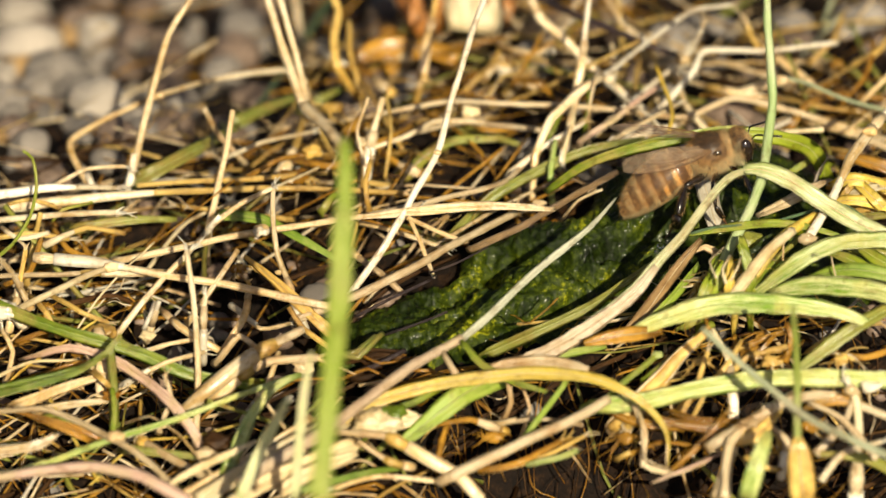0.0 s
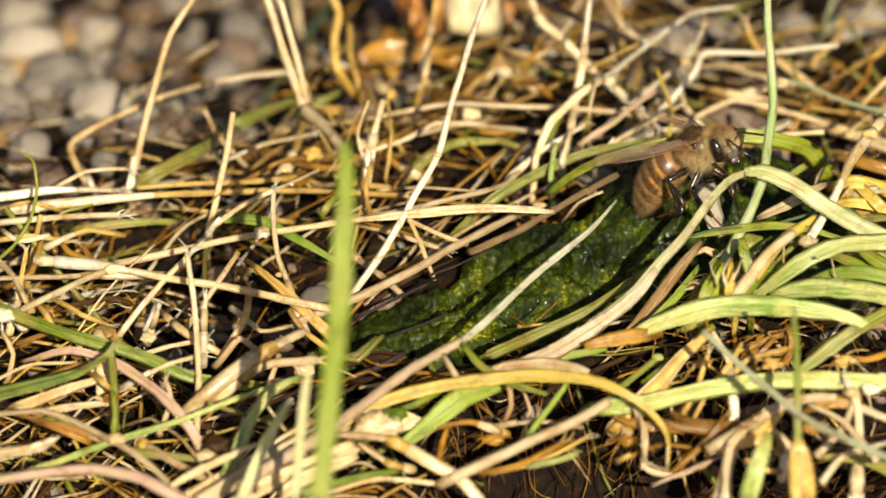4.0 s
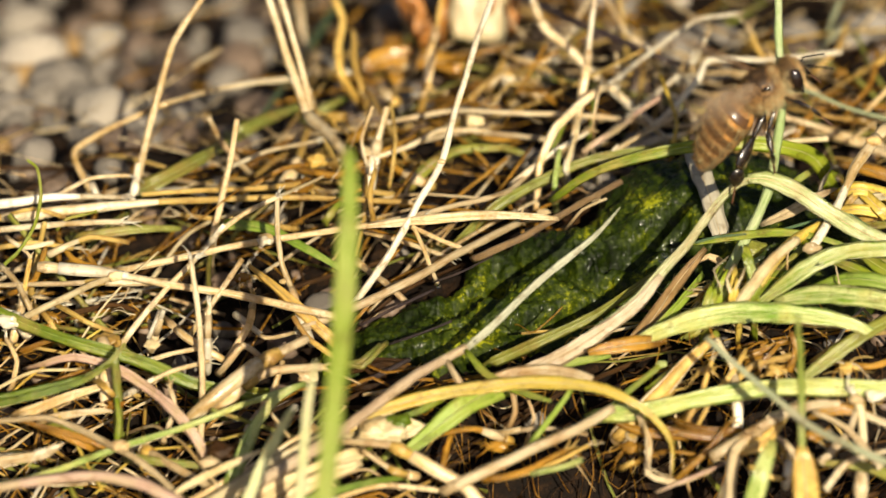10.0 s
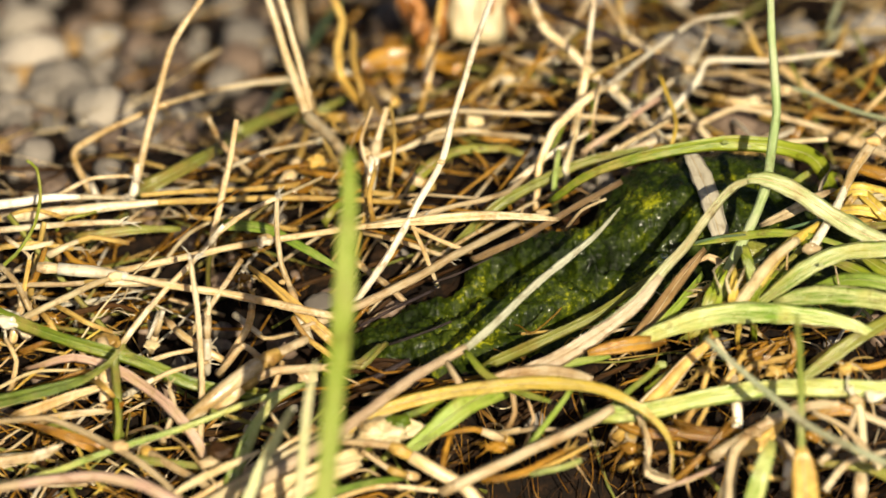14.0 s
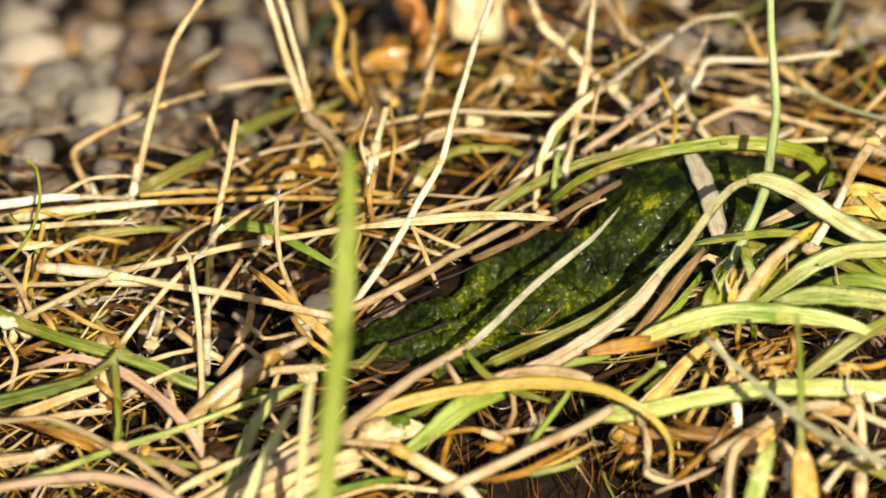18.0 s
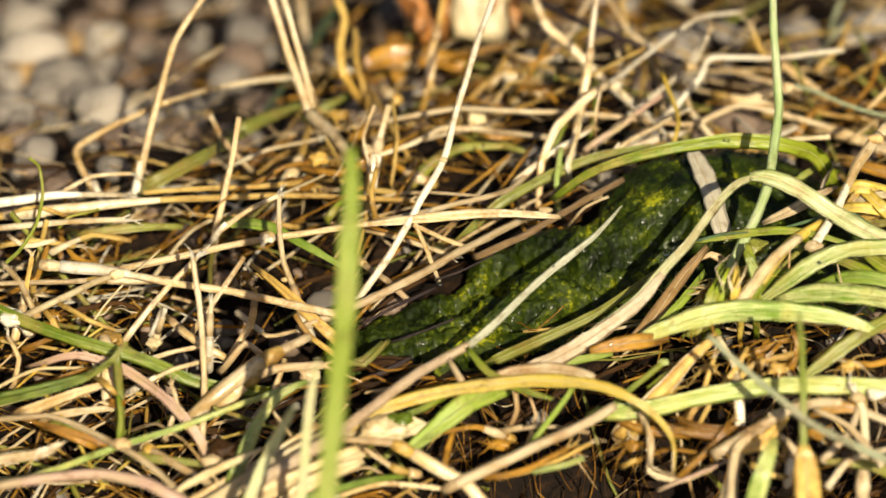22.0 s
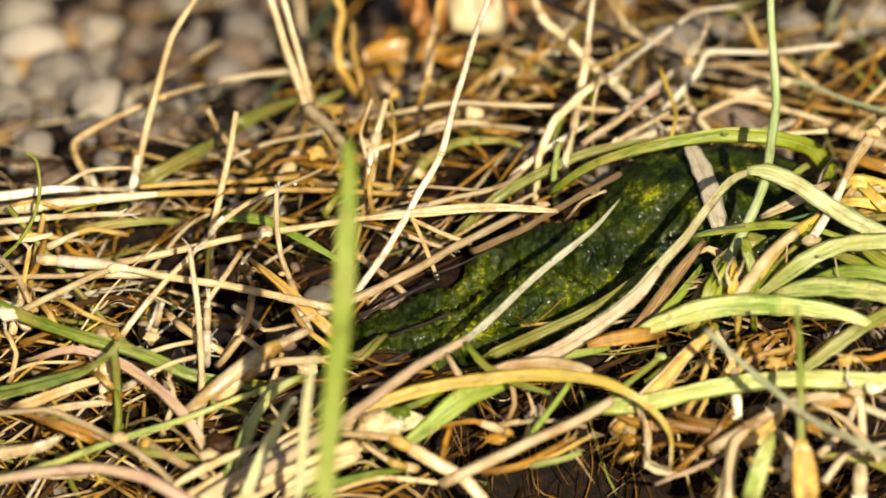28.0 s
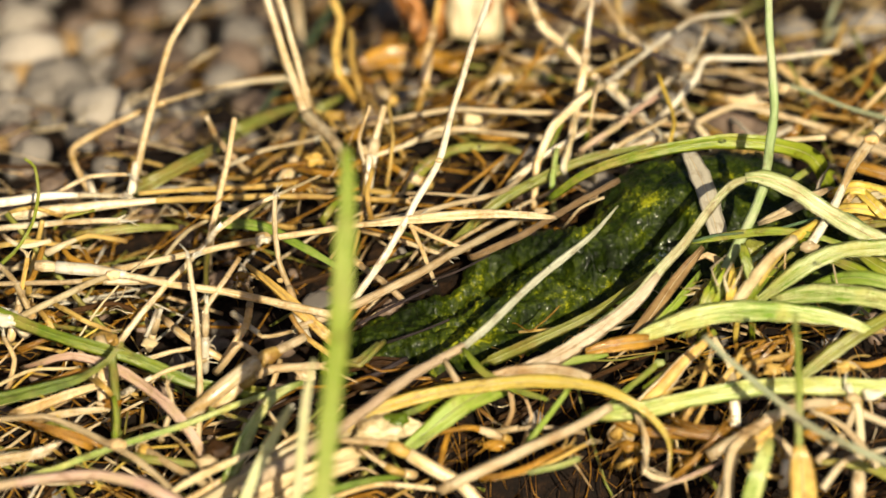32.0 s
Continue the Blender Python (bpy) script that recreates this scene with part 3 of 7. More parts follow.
pebble("grey", -41.4, 36.6, 2.40)
pebble("brown", -27.0, 49.8, 2.60)
pebble("grey", -21.4, 47.4, 2.40)
pebble("brown", -20.4, 52.7, 3.00)
pebble("grey", 22.2, 40.8, 2.20)
pebble("brown", 34.6, 38.5, 2.40)
pebble("grey", 24.5, 44.1, 2.00)
# loose smaller gravel between them
SMALL = random.Random(21)


def gravel(name, colour, count, box, small, large, label):
    """Many loose stones in one mesh, sunk into the soil."""
    bm = bmesh.new()
    made = 0
    while made < count:
        x, y = SMALL.uniform(box[0], box[1]), SMALL.uniform(box[2], box[3])
        r = small + (large - small) * SMALL.random() ** 1.8
        made += 1
        if mound_height(x, y) > -1 or (-14 < x < 6 and 12 < y < 24) or (x > 0 and y < -15):
            continue
        off, squash, turn = Vector((SMALL.uniform(0, 50), 0, 0)), SMALL.uniform(0.5, 0.8), SMALL.uniform(0, 6)
        stone = bmesh.ops.create_icosphere(bm, subdivisions=3 if r > 1.2 else 2, radius=1.0)["verts"]
        z = ground_height(x, y) + r * squash * 0.45
        for v in stone:
            n = v.co.normalized()
            k = r * (1 + 0.34 * noise.noise(n * 1.1 + off) + 0.10 * noise.noise(n * 2.9 + off))
            px, py = n.x * k, n.y * k * 0.8
            v.co = Vector((x + px * math.cos(turn) - py * math.sin(turn), y + px * math.sin(turn) + py * math.cos(turn), z + n.z * k * squash)) * MM
    tagged(part(name, bm, PEBBLE[colour], None), label, "gravel", kind="stuff")


gravel("gravel", "grey", 110, (-60, 4, 16, 125), 0.6, 2.4, "small and middling grey stones on the soil")
gravel("gravel", "brown", 150, (-60, 4, 16, 125), 0.6, 2.8, "dull brown stones on the soil")
gravel("gravel", "golden", 40, (-60, 4, 18, 125), 0.5, 1.4, "small ochre stones on the soil")
gravel("gravel", "white", 16, (-60, -8, 24, 125), 0.6, 1.6, "pale stones among the gravel")
gravel("gravel", "grey", 90, (-4, 56, 14, 120), 0.8, 2.6, "grey stones behind the turf")
gravel("gravel", "brown", 110, (-4, 56, 14, 120), 0.7, 2.4, "brown stones behind the turf")
gravel("gravel", "brown", 150, (-46, 46, -44, 16), 0.5, 1.7, "damp brown stones and clods under the turf")
gravel("gravel", "grey", 50, (-46, 46, -40, 16), 0.5, 1.5, "small grey stones under the turf")

# ---- the mat of dead grass underneath ----
def litter(name, kind, count, seed, low, high, label, wmin=0.25, wmax=0.7):
    r = random.Random(seed)
    bm = bmesh.new()
    six = [(0.5 * math.cos(math.tau * i / 4), 0.5 * math.sin(math.tau * i / 4)) for i in range(4)]
    made = 0
    while made < count:
        x, y = r.uniform(-48, 48), r.uniform(-42, 72)
        if x < -12 and y > 22 and r.random() < 0.9:
            continue
        m = mound_height(x, y)
        if m > 0.8:
            continue
        if kind in ("gold", "straw", "tan") and y < 10 and r.random() < 0.7:
            continue
        if y > 8 and r.random() < 0.66:
            continue
        if (kind != "brown" and y < -12 and x > 0 and r.random() < 0.9) or (-24 < x < -5 and -17 < y < 2 and r.random() < 0.7):
            continue
        length, yaw = r.uniform(9, 26), r.gauss(0.15, 0.75)
        steep = r.gauss(0, 0.18) if r.random() < 0.8 else r.uniform(-0.9, 0.9)
        z = r.uniform(low, high)
        bend = r.gauss(0, 2.0)
        d = Vector((math.cos(yaw), math.sin(yaw), steep))
        side = Vector((-d.y, d.x, r.uniform(-0.5, 0.5)))
        mid = Vector((x, y, z))
        pts = [mid - d * length * 0.5, mid + side * bend * 0.5 + Vector((0, 0, r.uniform(0, 1))), mid + d * length * 0.5]
        if any(mound_height(q.x, q.y) > (-0.5 if kind != "brown" else q.z - 0.3) for a, b in zip(pts, pts[1:]) for q in (a, a.lerp(b, 0.33), a.lerp(b, 0.67), b)):
            continue
        for q in pts:
            q.z = max(q.z, 0.1) + ground_height(q.x, q.y)
        w = r.uniform(wmin, wmax)
        sweep(bm, curve(pts, 2.2), six, lambda t: w, lambda t: Vector((0.1, -0.4, 0.9)))
        made += 1
    ob = part(name, bm, GRASS[kind], None)
    tagged(ob, label, "dead grass", kind="stuff")


def fibres(name, kind, count, seed, x0, x1, y0, y1, low, high, label, wmin=0.06, wmax=0.16):
    """Fine curled root hairs and shreds."""
    r = random.Random(seed)
    bm = bmesh.new()
    three = [(0.5 * math.cos(math.tau * i / 3), 0.5 * math.sin(math.tau * i / 3)) for i in range(3)]
    for _ in range(count):
        q = Vector((r.uniform(x0, x1), r.uniform(y0, y1), r.uniform(low, high)))
        a, lift, turn = r.uniform(0, math.tau), r.uniform(-0.3, 0.5), r.gauss(0, 0.5)
        pts = [q.copy()]
        for _ in range(r.randrange(3, 7)):
            q = q + Vector((math.cos(a), math.sin(a), lift)) * r.uniform(0.6, 1.8)
            q.z = max(q.z, 0.2)
            a, lift = a + turn + r.gauss(0, 0.4), lift + r.gauss(-0.1, 0.3)
            pts.append(q.copy())
        if any(mound_height(p.x, p.y) > -1 for p in pts) or (kind != "brown" and any(-24 < p.x < -3 and -17 < p.y < 4 for p in pts)):
            continue
        for p in pts:
            p.z += ground_height(p.x, p.y)
        w = r.uniform(wmin, wmax)
        sweep(bm, curve(pts, 0.7), three, lambda t: w, lambda t: Vector((0.1, -0.4, 0.9)))
    tagged(part(name, bm, GRASS[kind], None), label, "root fibre", kind="stuff")


litter("dead_grass_mat", "brown", 200, 1, 0.0, 1.8, "brown rotting grass litter on the soil", 0.12, 0.55)
litter("dead_grass_mat", "amber", 150, 2, 0.1, 2.8, "wet amber dead grass matted on the ground", 0.10, 0.42)
litter("dead_grass_mat", "gold", 70, 3, 0.2, 3.2, "golden dead grass matted on the ground", 0.10, 0.4)
litter("dead_grass_mat", "straw", 50, 4, 0.8, 4.2, "pale dry grass matted on the ground", 0.10, 0.36)
litter("dead_grass_mat", "tan", 50, 5, 0.3, 2.8, "tan dry grass matted on the ground", 0.10, 0.4)
litter("green_grass_mat", "olive", 50, 6, 0.3, 2.2, "olive green grass among the litter", 0.2, 0.6)
fibres("root_fibres", "amber", 250, 11, -42, 44, -44, 20, 0.5, 5.0, "fine wet amber root fibres under the blades", 0.05, 0.13)
fibres("root_fibres", "gold", 110, 12, -42, 44, -44, 55, 0.5, 5.0, "fine curled golden grass shreds")
fibres("root_fibres", "straw", 80, 13, -42, 44, -40, 60, 0.8, 6.0, "fine pale grass shreds")
fibres("root_fibres", "amber", 100, 15, 0, 42, -38, -13, 1.0, 8.0, "fine wet amber roots hanging in the hollow", 0.05, 0.16)
fibres("root_fibres", "brown", 170, 16, -4, 42, -40, -12, 0.2, 5.0, "fine brown rootlets in the hollow", 0.06, 0.2)
fibres("root_fibres", "brown", 240, 14, -42, 44, -44, 55, 0.1, 2.5, "fine brown rootlets on the soil")

# ---- the grass that stands and lies in the open, stem by stem ----
stalk("straw", 0.67, (-28.3, 13.6, -3.4), (-27.9, 8.9, 3.3), (-25.9, 12.9, 10.1), (-24.4, 17.2, 13.9), (-21.4, 20.1, 17.6))
stalk("straw", 0.59, (-14.4, 29.0, 1.6), (-20.3, 26.4, 2.5), (-25.5, 17.6, 6.9), (-30.1, 16.2, 5.4), (-33.6, 13.9, 4.3), (-31.7, 10.5, 2.0), (-32.4, 17.6, -3.4))
joint("straw", 0.55, (-25.5, 17.6, 6.9))
stalk("straw", 0.71, (-14.6, -6.0, 35.7), (-13.0, -9.0, 31.4), (-11.2, -13.0, 28.2))
stalk("straw", 0.59, (-13.6, -6.0, 35.7), (-12.0, -9.0, 31.4), (-11.0, -12.0, 28.0))
stalk("straw", 0.92, (-11.2, -13.0, 28.2), (-9.7, -16.0, 28.8), (-8.4, -19.0, 29.3), (-7.7, -22.0, 29.4))
blade("frontgreen", 1.75, 0.4, 1, (-7.3, -34.0, 40.5), (-7.2, -37.0, 38.5), (-7.4, -41.0, 35.5), (-7.7, -45.0, 32.6), (-8.3, -51.0, 29.7), (-9.1, -58.0, 24.4))
blade("paleblur", 0.78, 0.4, 1, (-10.2, -35.0, 19.9), (-10.9, -36.0, 16.0), (-11.7, -39.0, 7.7))
blade("paleblur", 0.92, 0.4, 1, (-12.1, -35.0, 15.2), (-13.9, -36.0, 11.8), (-16.2, -39.0, 7.7))
blade("olive", 1.56, 0.85, 0.4, (-28.0, 18.2, -3.4), (-27.2, 8.5, 4.0), (-22.7, 11.2, 5.0), (-18.4, 19.2, 2.3))
blade("olive", 1.66, 0.85, 0.4, (-19.9, 32.0, -7.2), (-19.4, 22.0, 0.2), (-16.5, 24.3, 0.3), (-12.7, 28.6, -1.0))
stalk("straw", 0.63, (-18.3, 8.4, 12.0), (-19.1, 6.4, 8.0), (-19.8, 4.1, 6.0), (-20.5, 2.6, 3.0), (-21.0, 10.8, -3.4))
stalk("tan", 0.67, (-21.2, 13.8, 8.3), (-20.0, 13.8, 5.3), (-17.7, 13.3, 2.5), (-18.2, 21.7, -3.9))
stalk("dkgreen", 0.55, (-10.2, 58.6, -9.6), (-12.0, 50.6, -7.8), (-14.7, 38.7, -5.1), (-18.1, 22.9, -0.1), (-18.6, 32.9, -7.5))
stalk("brown", 0.63, (-31.8, 81.8, -25.5), (-26.7, 60.0, -17.2), (-24.1, 49.1, -13.6), (-24.5, 54.5, -17.5))
stalk("tan", 0.21, (-20.6, 34.1, -3.4), (-23.1, 27.5, -1.9), (-25.8, 24.8, -2.9), (-26.3, 32.0, -8.3))
stalk("gold", 0.92, (-10.3, 34.3, 7.5), (-9.4, 31.4, 6.7), (-9.8, 27.6, 5.9), (-9.4, 25.1, 4.8), (-7.6, 27.6, -0.6), (-7.9, 37.7, -8.0))
stalk("gold", 0.67, (-8.5, 32.5, 4.6), (-8.2, 27.7, 4.2), (-7.1, 25.0, 1.3), (-7.3, 36.5, -7.1))
stalk("straw", 0.76, (-5.0, 13.6, 9.6), (-5.9, 12.0, 7.0), (-6.8, 9.2, 3.0), (-7.0, 17.6, -3.4))
stalk("gold", 0.67, (-0.1, 31.5, 9.4), (-0.9, 28.6, 5.8), (-1.5, 25.9, 3.2), (-2.2, 26.3, -1.0), (-2.3, 33.6, -6.4))
joint("gold", 0.70, (-1.5, 25.3, 3.3))
stalk("pale", 0.63, (4.6, 18.0, 19.0), (2.9, 12.2, 17.5), (1.5, 7.9, 15.0), (-0.1, 2.8, 11.5), (-2.2, -0.7, 9.5), (-4.6, -4.6, 7.0), (-8.0, -7.1, 3.0), (-8.2, 0.9, -3.4))
joint("straw", 0.45, (-0.1, -0.5, 14.0))
stalk("tan", 0.55, (-14.9, 21.0, 0.6), (-7.5, 20.0, 2.6), (-3.3, 18.9, 4.4), (0.8, 19.8, 4.6), (6.0, 17.5, 6.1), (13.8, 18.4, 5.0), (20.0, 18.5, 4.0), (22.9, 18.3, 4.0), (27.3, 20.3, 4.7), (32.0, 19.6, 3.8), (36.2, 18.8, 2.9), (41.8, 16.8, 2.2), (42.8, 25.4, -4.2))
blade("orange", 1.38, 1, 0.85, (-4.6, 48.0, 0.1), (-3.0, 41.9, 0.3), (-1.5, 40.6, -2.7), (-1.5, 49.6, -9.1))
stalk("pale", 0.59, (8.1, 30.9, 10.0), (9.5, 29.1, 7.3), (11.7, 28.5, 5.4), (13.8, 27.4, 3.5), (16.4, 25.9, 1.8), (19.8, 23.9, 0.1), (20.2, 31.2, -5.3))
stalk("dktwig", 0.76, (5.7, 41.5, 3.3), (11.5, 33.3, 5.6), (16.6, 28.3, 6.4), (20.3, 24.8, 6.9), (22.7, 26.8, 4.6))
stalk("pale", 0.58, (13.9, 25.3, 13.9), (13.3, 21.0, 10.6), (12.4, 17.5, 6.1), (11.1, 11.8, 3.0), (11.4, 20.2, -3.4))
stalk("pale", 0.56, (28.1, 31.3, 7.5), (23.5, 29.2, 8.1), (19.6, 25.1, 7.8), (16.3, 20.4, 8.2), (13.1, 15.8, 8.9), (10.2, 11.8, 8.6), (8.7, 8.9, 6.5), (8.4, 7.5, 2.5), (8.6, 13.0, -2.5))
joint("straw", 0.60, (19.7, 26.4, 6.7))
stalk("pale", 0.63, (37.0, 26.2, 6.7), (30.6, 24.5, 7.0), (24.6, 24.5, 7.0), (23.6, 22.3, 6.4), (21.1, 19.7, 4.8), (18.4, 16.9, 4.2), (15.0, 15.5, 2.4), (15.4, 24.1, -4.0))
stalk("pale", 0.56, (24.3, 25.4, 8.9), (23.2, 25.7, 5.8), (20.8, 24.7, 4.0), (17.6, 22.5, 2.3), (14.4, 20.0, 0.7), (14.7, 27.2, -4.7))
joint("straw", 1.00, (22.6, 24.5, 6.0))
stalk("tan", 0.59, (20.9, 45.6, -0.4), (25.2, 39.1, 0.7), (29.8, 34.2, 1.5), (32.8, 30.5, 1.0), (36.0, 28.7, -0.7), (36.7, 36.1, -6.1))
stalk("tan", 0.59, (17.1, 39.1, -0.3), (22.4, 34.8, 0.4), (27.0, 30.8, 1.0), (30.7, 28.4, 1.4), (33.2, 28.5, 0.4), (34.1, 37.3, -6.0))
stalk("tan", 0.55, (21.8, 28.1, 1.4), (27.2, 25.0, 1.9), (33.0, 24.7, 1.0), (33.8, 33.4, -5.4))
stalk("greygreen", 0.46, (31.3, 19.3, 7.8), (33.9, 19.5, 6.8), (37.0, 18.6, 5.9), (40.5, 17.9, 5.1), (43.0, 19.6, 2.8), (44.3, 29.6, -4.6))
joint("straw", 0.75, (31.4, 18.7, 7.9))
stalk("straw", 0.52, (14.3, 17.1, -3.0), (13.9, 10.1, 4.9), (16.1, 11.5, 6.6), (18.7, 13.2, 7.2), (21.7, 15.8, 7.2))
stalk("pale", 0.50, (6.7, 15.6, -3.0), (6.3, 8.6, 4.5), (9.4, 10.2, 6.6), (11.2, 11.7, 6.8), (13.2, 13.2, 7.1))
stalk("purple", 0.62, (13.3, 19.9, -3.0), (12.9, 12.9, 5.2), (15.7, 14.0, 6.6), (17.8, 15.9, 7.3), (19.9, 18.4, 7.3))
stalk("pale", 0.38, (20.6, 20.4, -3.0), (20.2, 13.4, 5.8), (19.3, 15.1, 6.3), (16.8, 17.0, 7.1), (15.1, 18.7, 7.7))
stalk("cream", 0.50, (11.5, 14.8, -3.0), (11.1, 7.8, 6.8), (11.6, 9.9, 7.8), (12.1, 11.8, 8.6), (12.0, 14.2, 8.5))
stalk("yellow", 0.46, (21.0, 17.7, -3.0), (20.6, 10.7, 7.2), (21.1, 12.7, 8.1), (20.8, 15.4, 8.3), (19.8, 18.7, 9.4))
stalk("palegreen", 0.62, (10.4, 13.1, -3.0), (10.0, 6.1, 6.1), (10.2, 7.9, 6.9), (10.5, 9.8, 7.6))
stalk("straw", 0.34, (14.0, 20.0, -3.0), (13.6, 13.0, 8.5), (13.9, 14.9, 9.3), (14.3, 16.6, 9.9))
swaying_stem = stalk("stemgreen", 0.84, (28.1, 4.0, 29.8), (28.2, 1.3, 26.3), (28.5, -0.9, 23.2), (28.6, -2.6, 20.7), (28.4, -3.7, 18.7), (27.8, -5.4, 15.0), (26.7, -6.6, 12.1), (25.5, -7.6, 9.7), (24.5, -8.6, 7.6), (23.9, -9.6, 5.9))
stalk("olive", 0.59, (32.2, 52.1, -5.4), (27.4, 46.3, -4.5), (23.4, 43.6, -4.1), (23.8, 49.8, -8.5))
stalk("greygreen", 0.50, (38.8, 45.6, -0.4), (37.1, 40.9, -1.6), (36.2, 38.5, -3.2), (36.8, 44.6, -7.6))
blade("lime", 1.47, 0.85, 0.4, (35.9, 18.2, -3.4), (34.8, 7.2, 5.0), (33.3, 6.3, 9.0), (30.3, 4.2, 12.0), (25.6, 3.7, 13.0), (21.1, 2.9, 13.0), (16.7, 2.6, 12.0), (12.8, 2.9, 10.0), (9.5, 4.2, 6.0))
blade("olive", 1.10, 0.4, 0.85, (18.5, 9.6, 8.0), (13.0, 9.0, 7.0), (8.4, 7.0, 6.0), (4.8, 4.9, 5.0), (2.3, 3.7, 3.0), (0.6, 3.1, 1.0), (0.6, 8.7, -3.4))
blade("drystripe", 1.8, 0.3, 0.95, (21.5, 6.8, 10.5), (22.6, 4.0, 9.8), (23.5, 1.0, 9.0), (24.3, -2.8, 7.5))
blade("arc", 1.15, 1, 0.6, (6.1, -7.0, -4.9), (5.8, -19.0, 5.0), (10.9, -17.4, 6.7), (14.2, -15.8, 8.4), (16.7, -14.2, 9.7), (18.9, -12.2, 11.4), (20.7, -10.6, 12.5), (22.5, -8.5, 13.9), (24.0, -7.0, 15.1), (25.3, -6.1, 15.8), (26.8, -5.7, 16.1))
blade("sheath", 1.75, 0.75, 0.4, (6.3, -8.0, -4.6), (6.4, -19.1, 4.9), (10.9, -17.6, 6.7), (14.2, -16.1, 8.3), (16.7, -14.5, 9.5), (18.6, -12.7, 11.0))
blade("arc", 1.5, 0.5, 1, (26.2, -5.9, 16.2), (27.2, -5.8, 16.2), (28.3, -6.0, 16.1), (29.8, -6.4, 15.6), (31.3, -7.1, 15.0), (33.3, -7.9, 13.9), (36.1, -9.1, 12.8), (39.1, -9.9, 11.7))
blade("tipgrey", 0.64, 0.12, 1, (15.2, -8.3, 15.0), (12.9, -9.9, 13.0), (8.0, -13.4, 10.7), (4.1, -17.1, 8.9), (2.0, -18.3, 7.6))
stalk("sheath", 1.0, (2.0, -18.2, 7.6), (-2.1, -21.0, 7.0), (-5.9, -24.5, 6.2), (-8.7, -27.2, 5.7), (-11.9, -29.7, 5.1), (-16.6, -32.2, 3.5))
blade("yellow", 1.2, 0.95, 0.02, (-9.2, -24.8, 3.2), (-6.2, -23.4, 4.5), (-1.1, -22.4, 5.7), (3.1, -22.5, 6.7), (7.9, -22.9, 7.6), (12.6, -24.3, 8.3), (15.4, -25.6, 8.0), (17.5, -26.4, 6.8), (19.1, -27.2, 4.6), (19.3, -28.2, 1.4))
blade("tan", 1.20, 0.4, 0.4, (2.7, -21.7, 5.9), (5.5, -21.2, 7.0), (9.6, -21.7, 7.9), (12.6, -23.0, 8.1))
blade("lime", 0.74, 0.4, 0.4, (1.9, -19.0, 8.0), (3.7, -21.1, 7.0), (6.5, -22.9, 6.6), (9.1, -23.9, 6.4))
blade("green", 2.12, 0.4, 0.85, (-3.3, -25.6, 2.0), (-1.1, -24.4, 3.3), (1.7, -22.6, 4.7), (4.6, -19.7, 4.3), (6.1, -18.3, 3.6), (6.3, -8.1, -4.8))
stalk("tan", 0.59, (0.3, -19.6, 7.3), (1.1, -21.2, 7.0), (1.9, -22.0, 5.8))
blade("olive", 1.20, 0.85, 0.4, (4.1, -5.7, -4.5), (3.9, -17.1, 4.9), (8.0, -14.9, 5.4), (12.9, -12.5, 6.4), (15.9, -10.1, 7.0), (19.7, -6.9, 7.6))
blade("bark", 1.47, 0.4, 0.85, (22.8, -6.1, 8.8), (20.3, -9.3, 7.6), (18.2, -13.0, 6.8), (16.0, -15.9, 5.7), (16.6, -3.6, -4.3))
blade("green", 1.38, 0.85, 0.4, (18.5, -2.3, -4.1), (17.7, -15.1, 6.3), (20.2, -12.7, 7.8), (22.5, -8.6, 8.0))
blade("palegreen", 1.93, 0.4, 0.4, (16.4, -16.6, 7.0), (20.0, -16.8, 8.9), (23.8, -16.7, 10.0), (28.5, -17.6, 10.8), (33.2, -18.2, 10.6), (36.3, -18.6, 9.5))
blade("palegreen", 1.75, 0.4, 1, (28.3, -13.4, 8.7), (32.0, -14.6, 10.4), (36.2, -16.0, 11.1), (39.5, -17.1, 10.9))
blade("palegreen", 1.47, 0.4, 1, (26.7, -13.0, 7.8), (29.3, -12.9, 10.3), (31.6, -12.3, 11.9), (34.5, -11.3, 12.5), (40.0, -10.2, 12.0))
blade("green", 1.29, 0.4, 1, (31.8, -11.7, 9.0), (35.5, -12.9, 10.8), (39.8, -14.0, 10.6))
blade("lime", 0.78, 0.4, 0.4, (21.6, -7.0, 10.0), (25.2, -7.3, 11.0), (29.0, -8.0, 12.0), (31.9, -8.6, 12.0), (35.3, -8.9, 11.0))
stalk("dkgreen", 0.38, (28.7, -5.4, 10.0), (32.6, -4.9, 11.0), (35.4, -4.3, 11.0), (37.5, -3.9, 9.0))
stalk("pale", 0.71, (40.0, 6.3, 14.0), (37.7, 2.4, 14.0), (35.8, -0.9, 13.5), (34.1, -5.5, 13.0), (32.6, -8.6, 12.5), (31.6, -10.2, 12.0))
joint("straw", 0.85, (36.8, -5.8, 20.2))
joint("tan", 1.00, (31.6, -10.2, 12.0))
blade("lime", 0.9, 0.5, 0.7, (26.0, -9.2, 11.6), (26.1, -10.2, 11.4), (26.4, -12.1, 10.5), (26.6, -14.1, 9.6), (26.9, -13.0, 4.0))
blade("yellow", 0.8, 0.6, 0.6, (25.1, -11.1, 10.2), (24.8, -13.0, 10.2), (25.2, -14.6, 9.0), (25.4, -13.5, 4.0))
blade("lime", 1.1, 0.5, 0.7, (23.8, -10.8, 10.6), (23.4, -12.6, 9.9), (22.5, -14.6, 9.0), (22.6, -13.0, 3.0))
root_clump("gold", 1.3, (23.6, -11.4, 8.6), 40, 1.2)
root_clump("yellow", 1.1, (26.4, -10.6, 9.6), 34, 1.3)
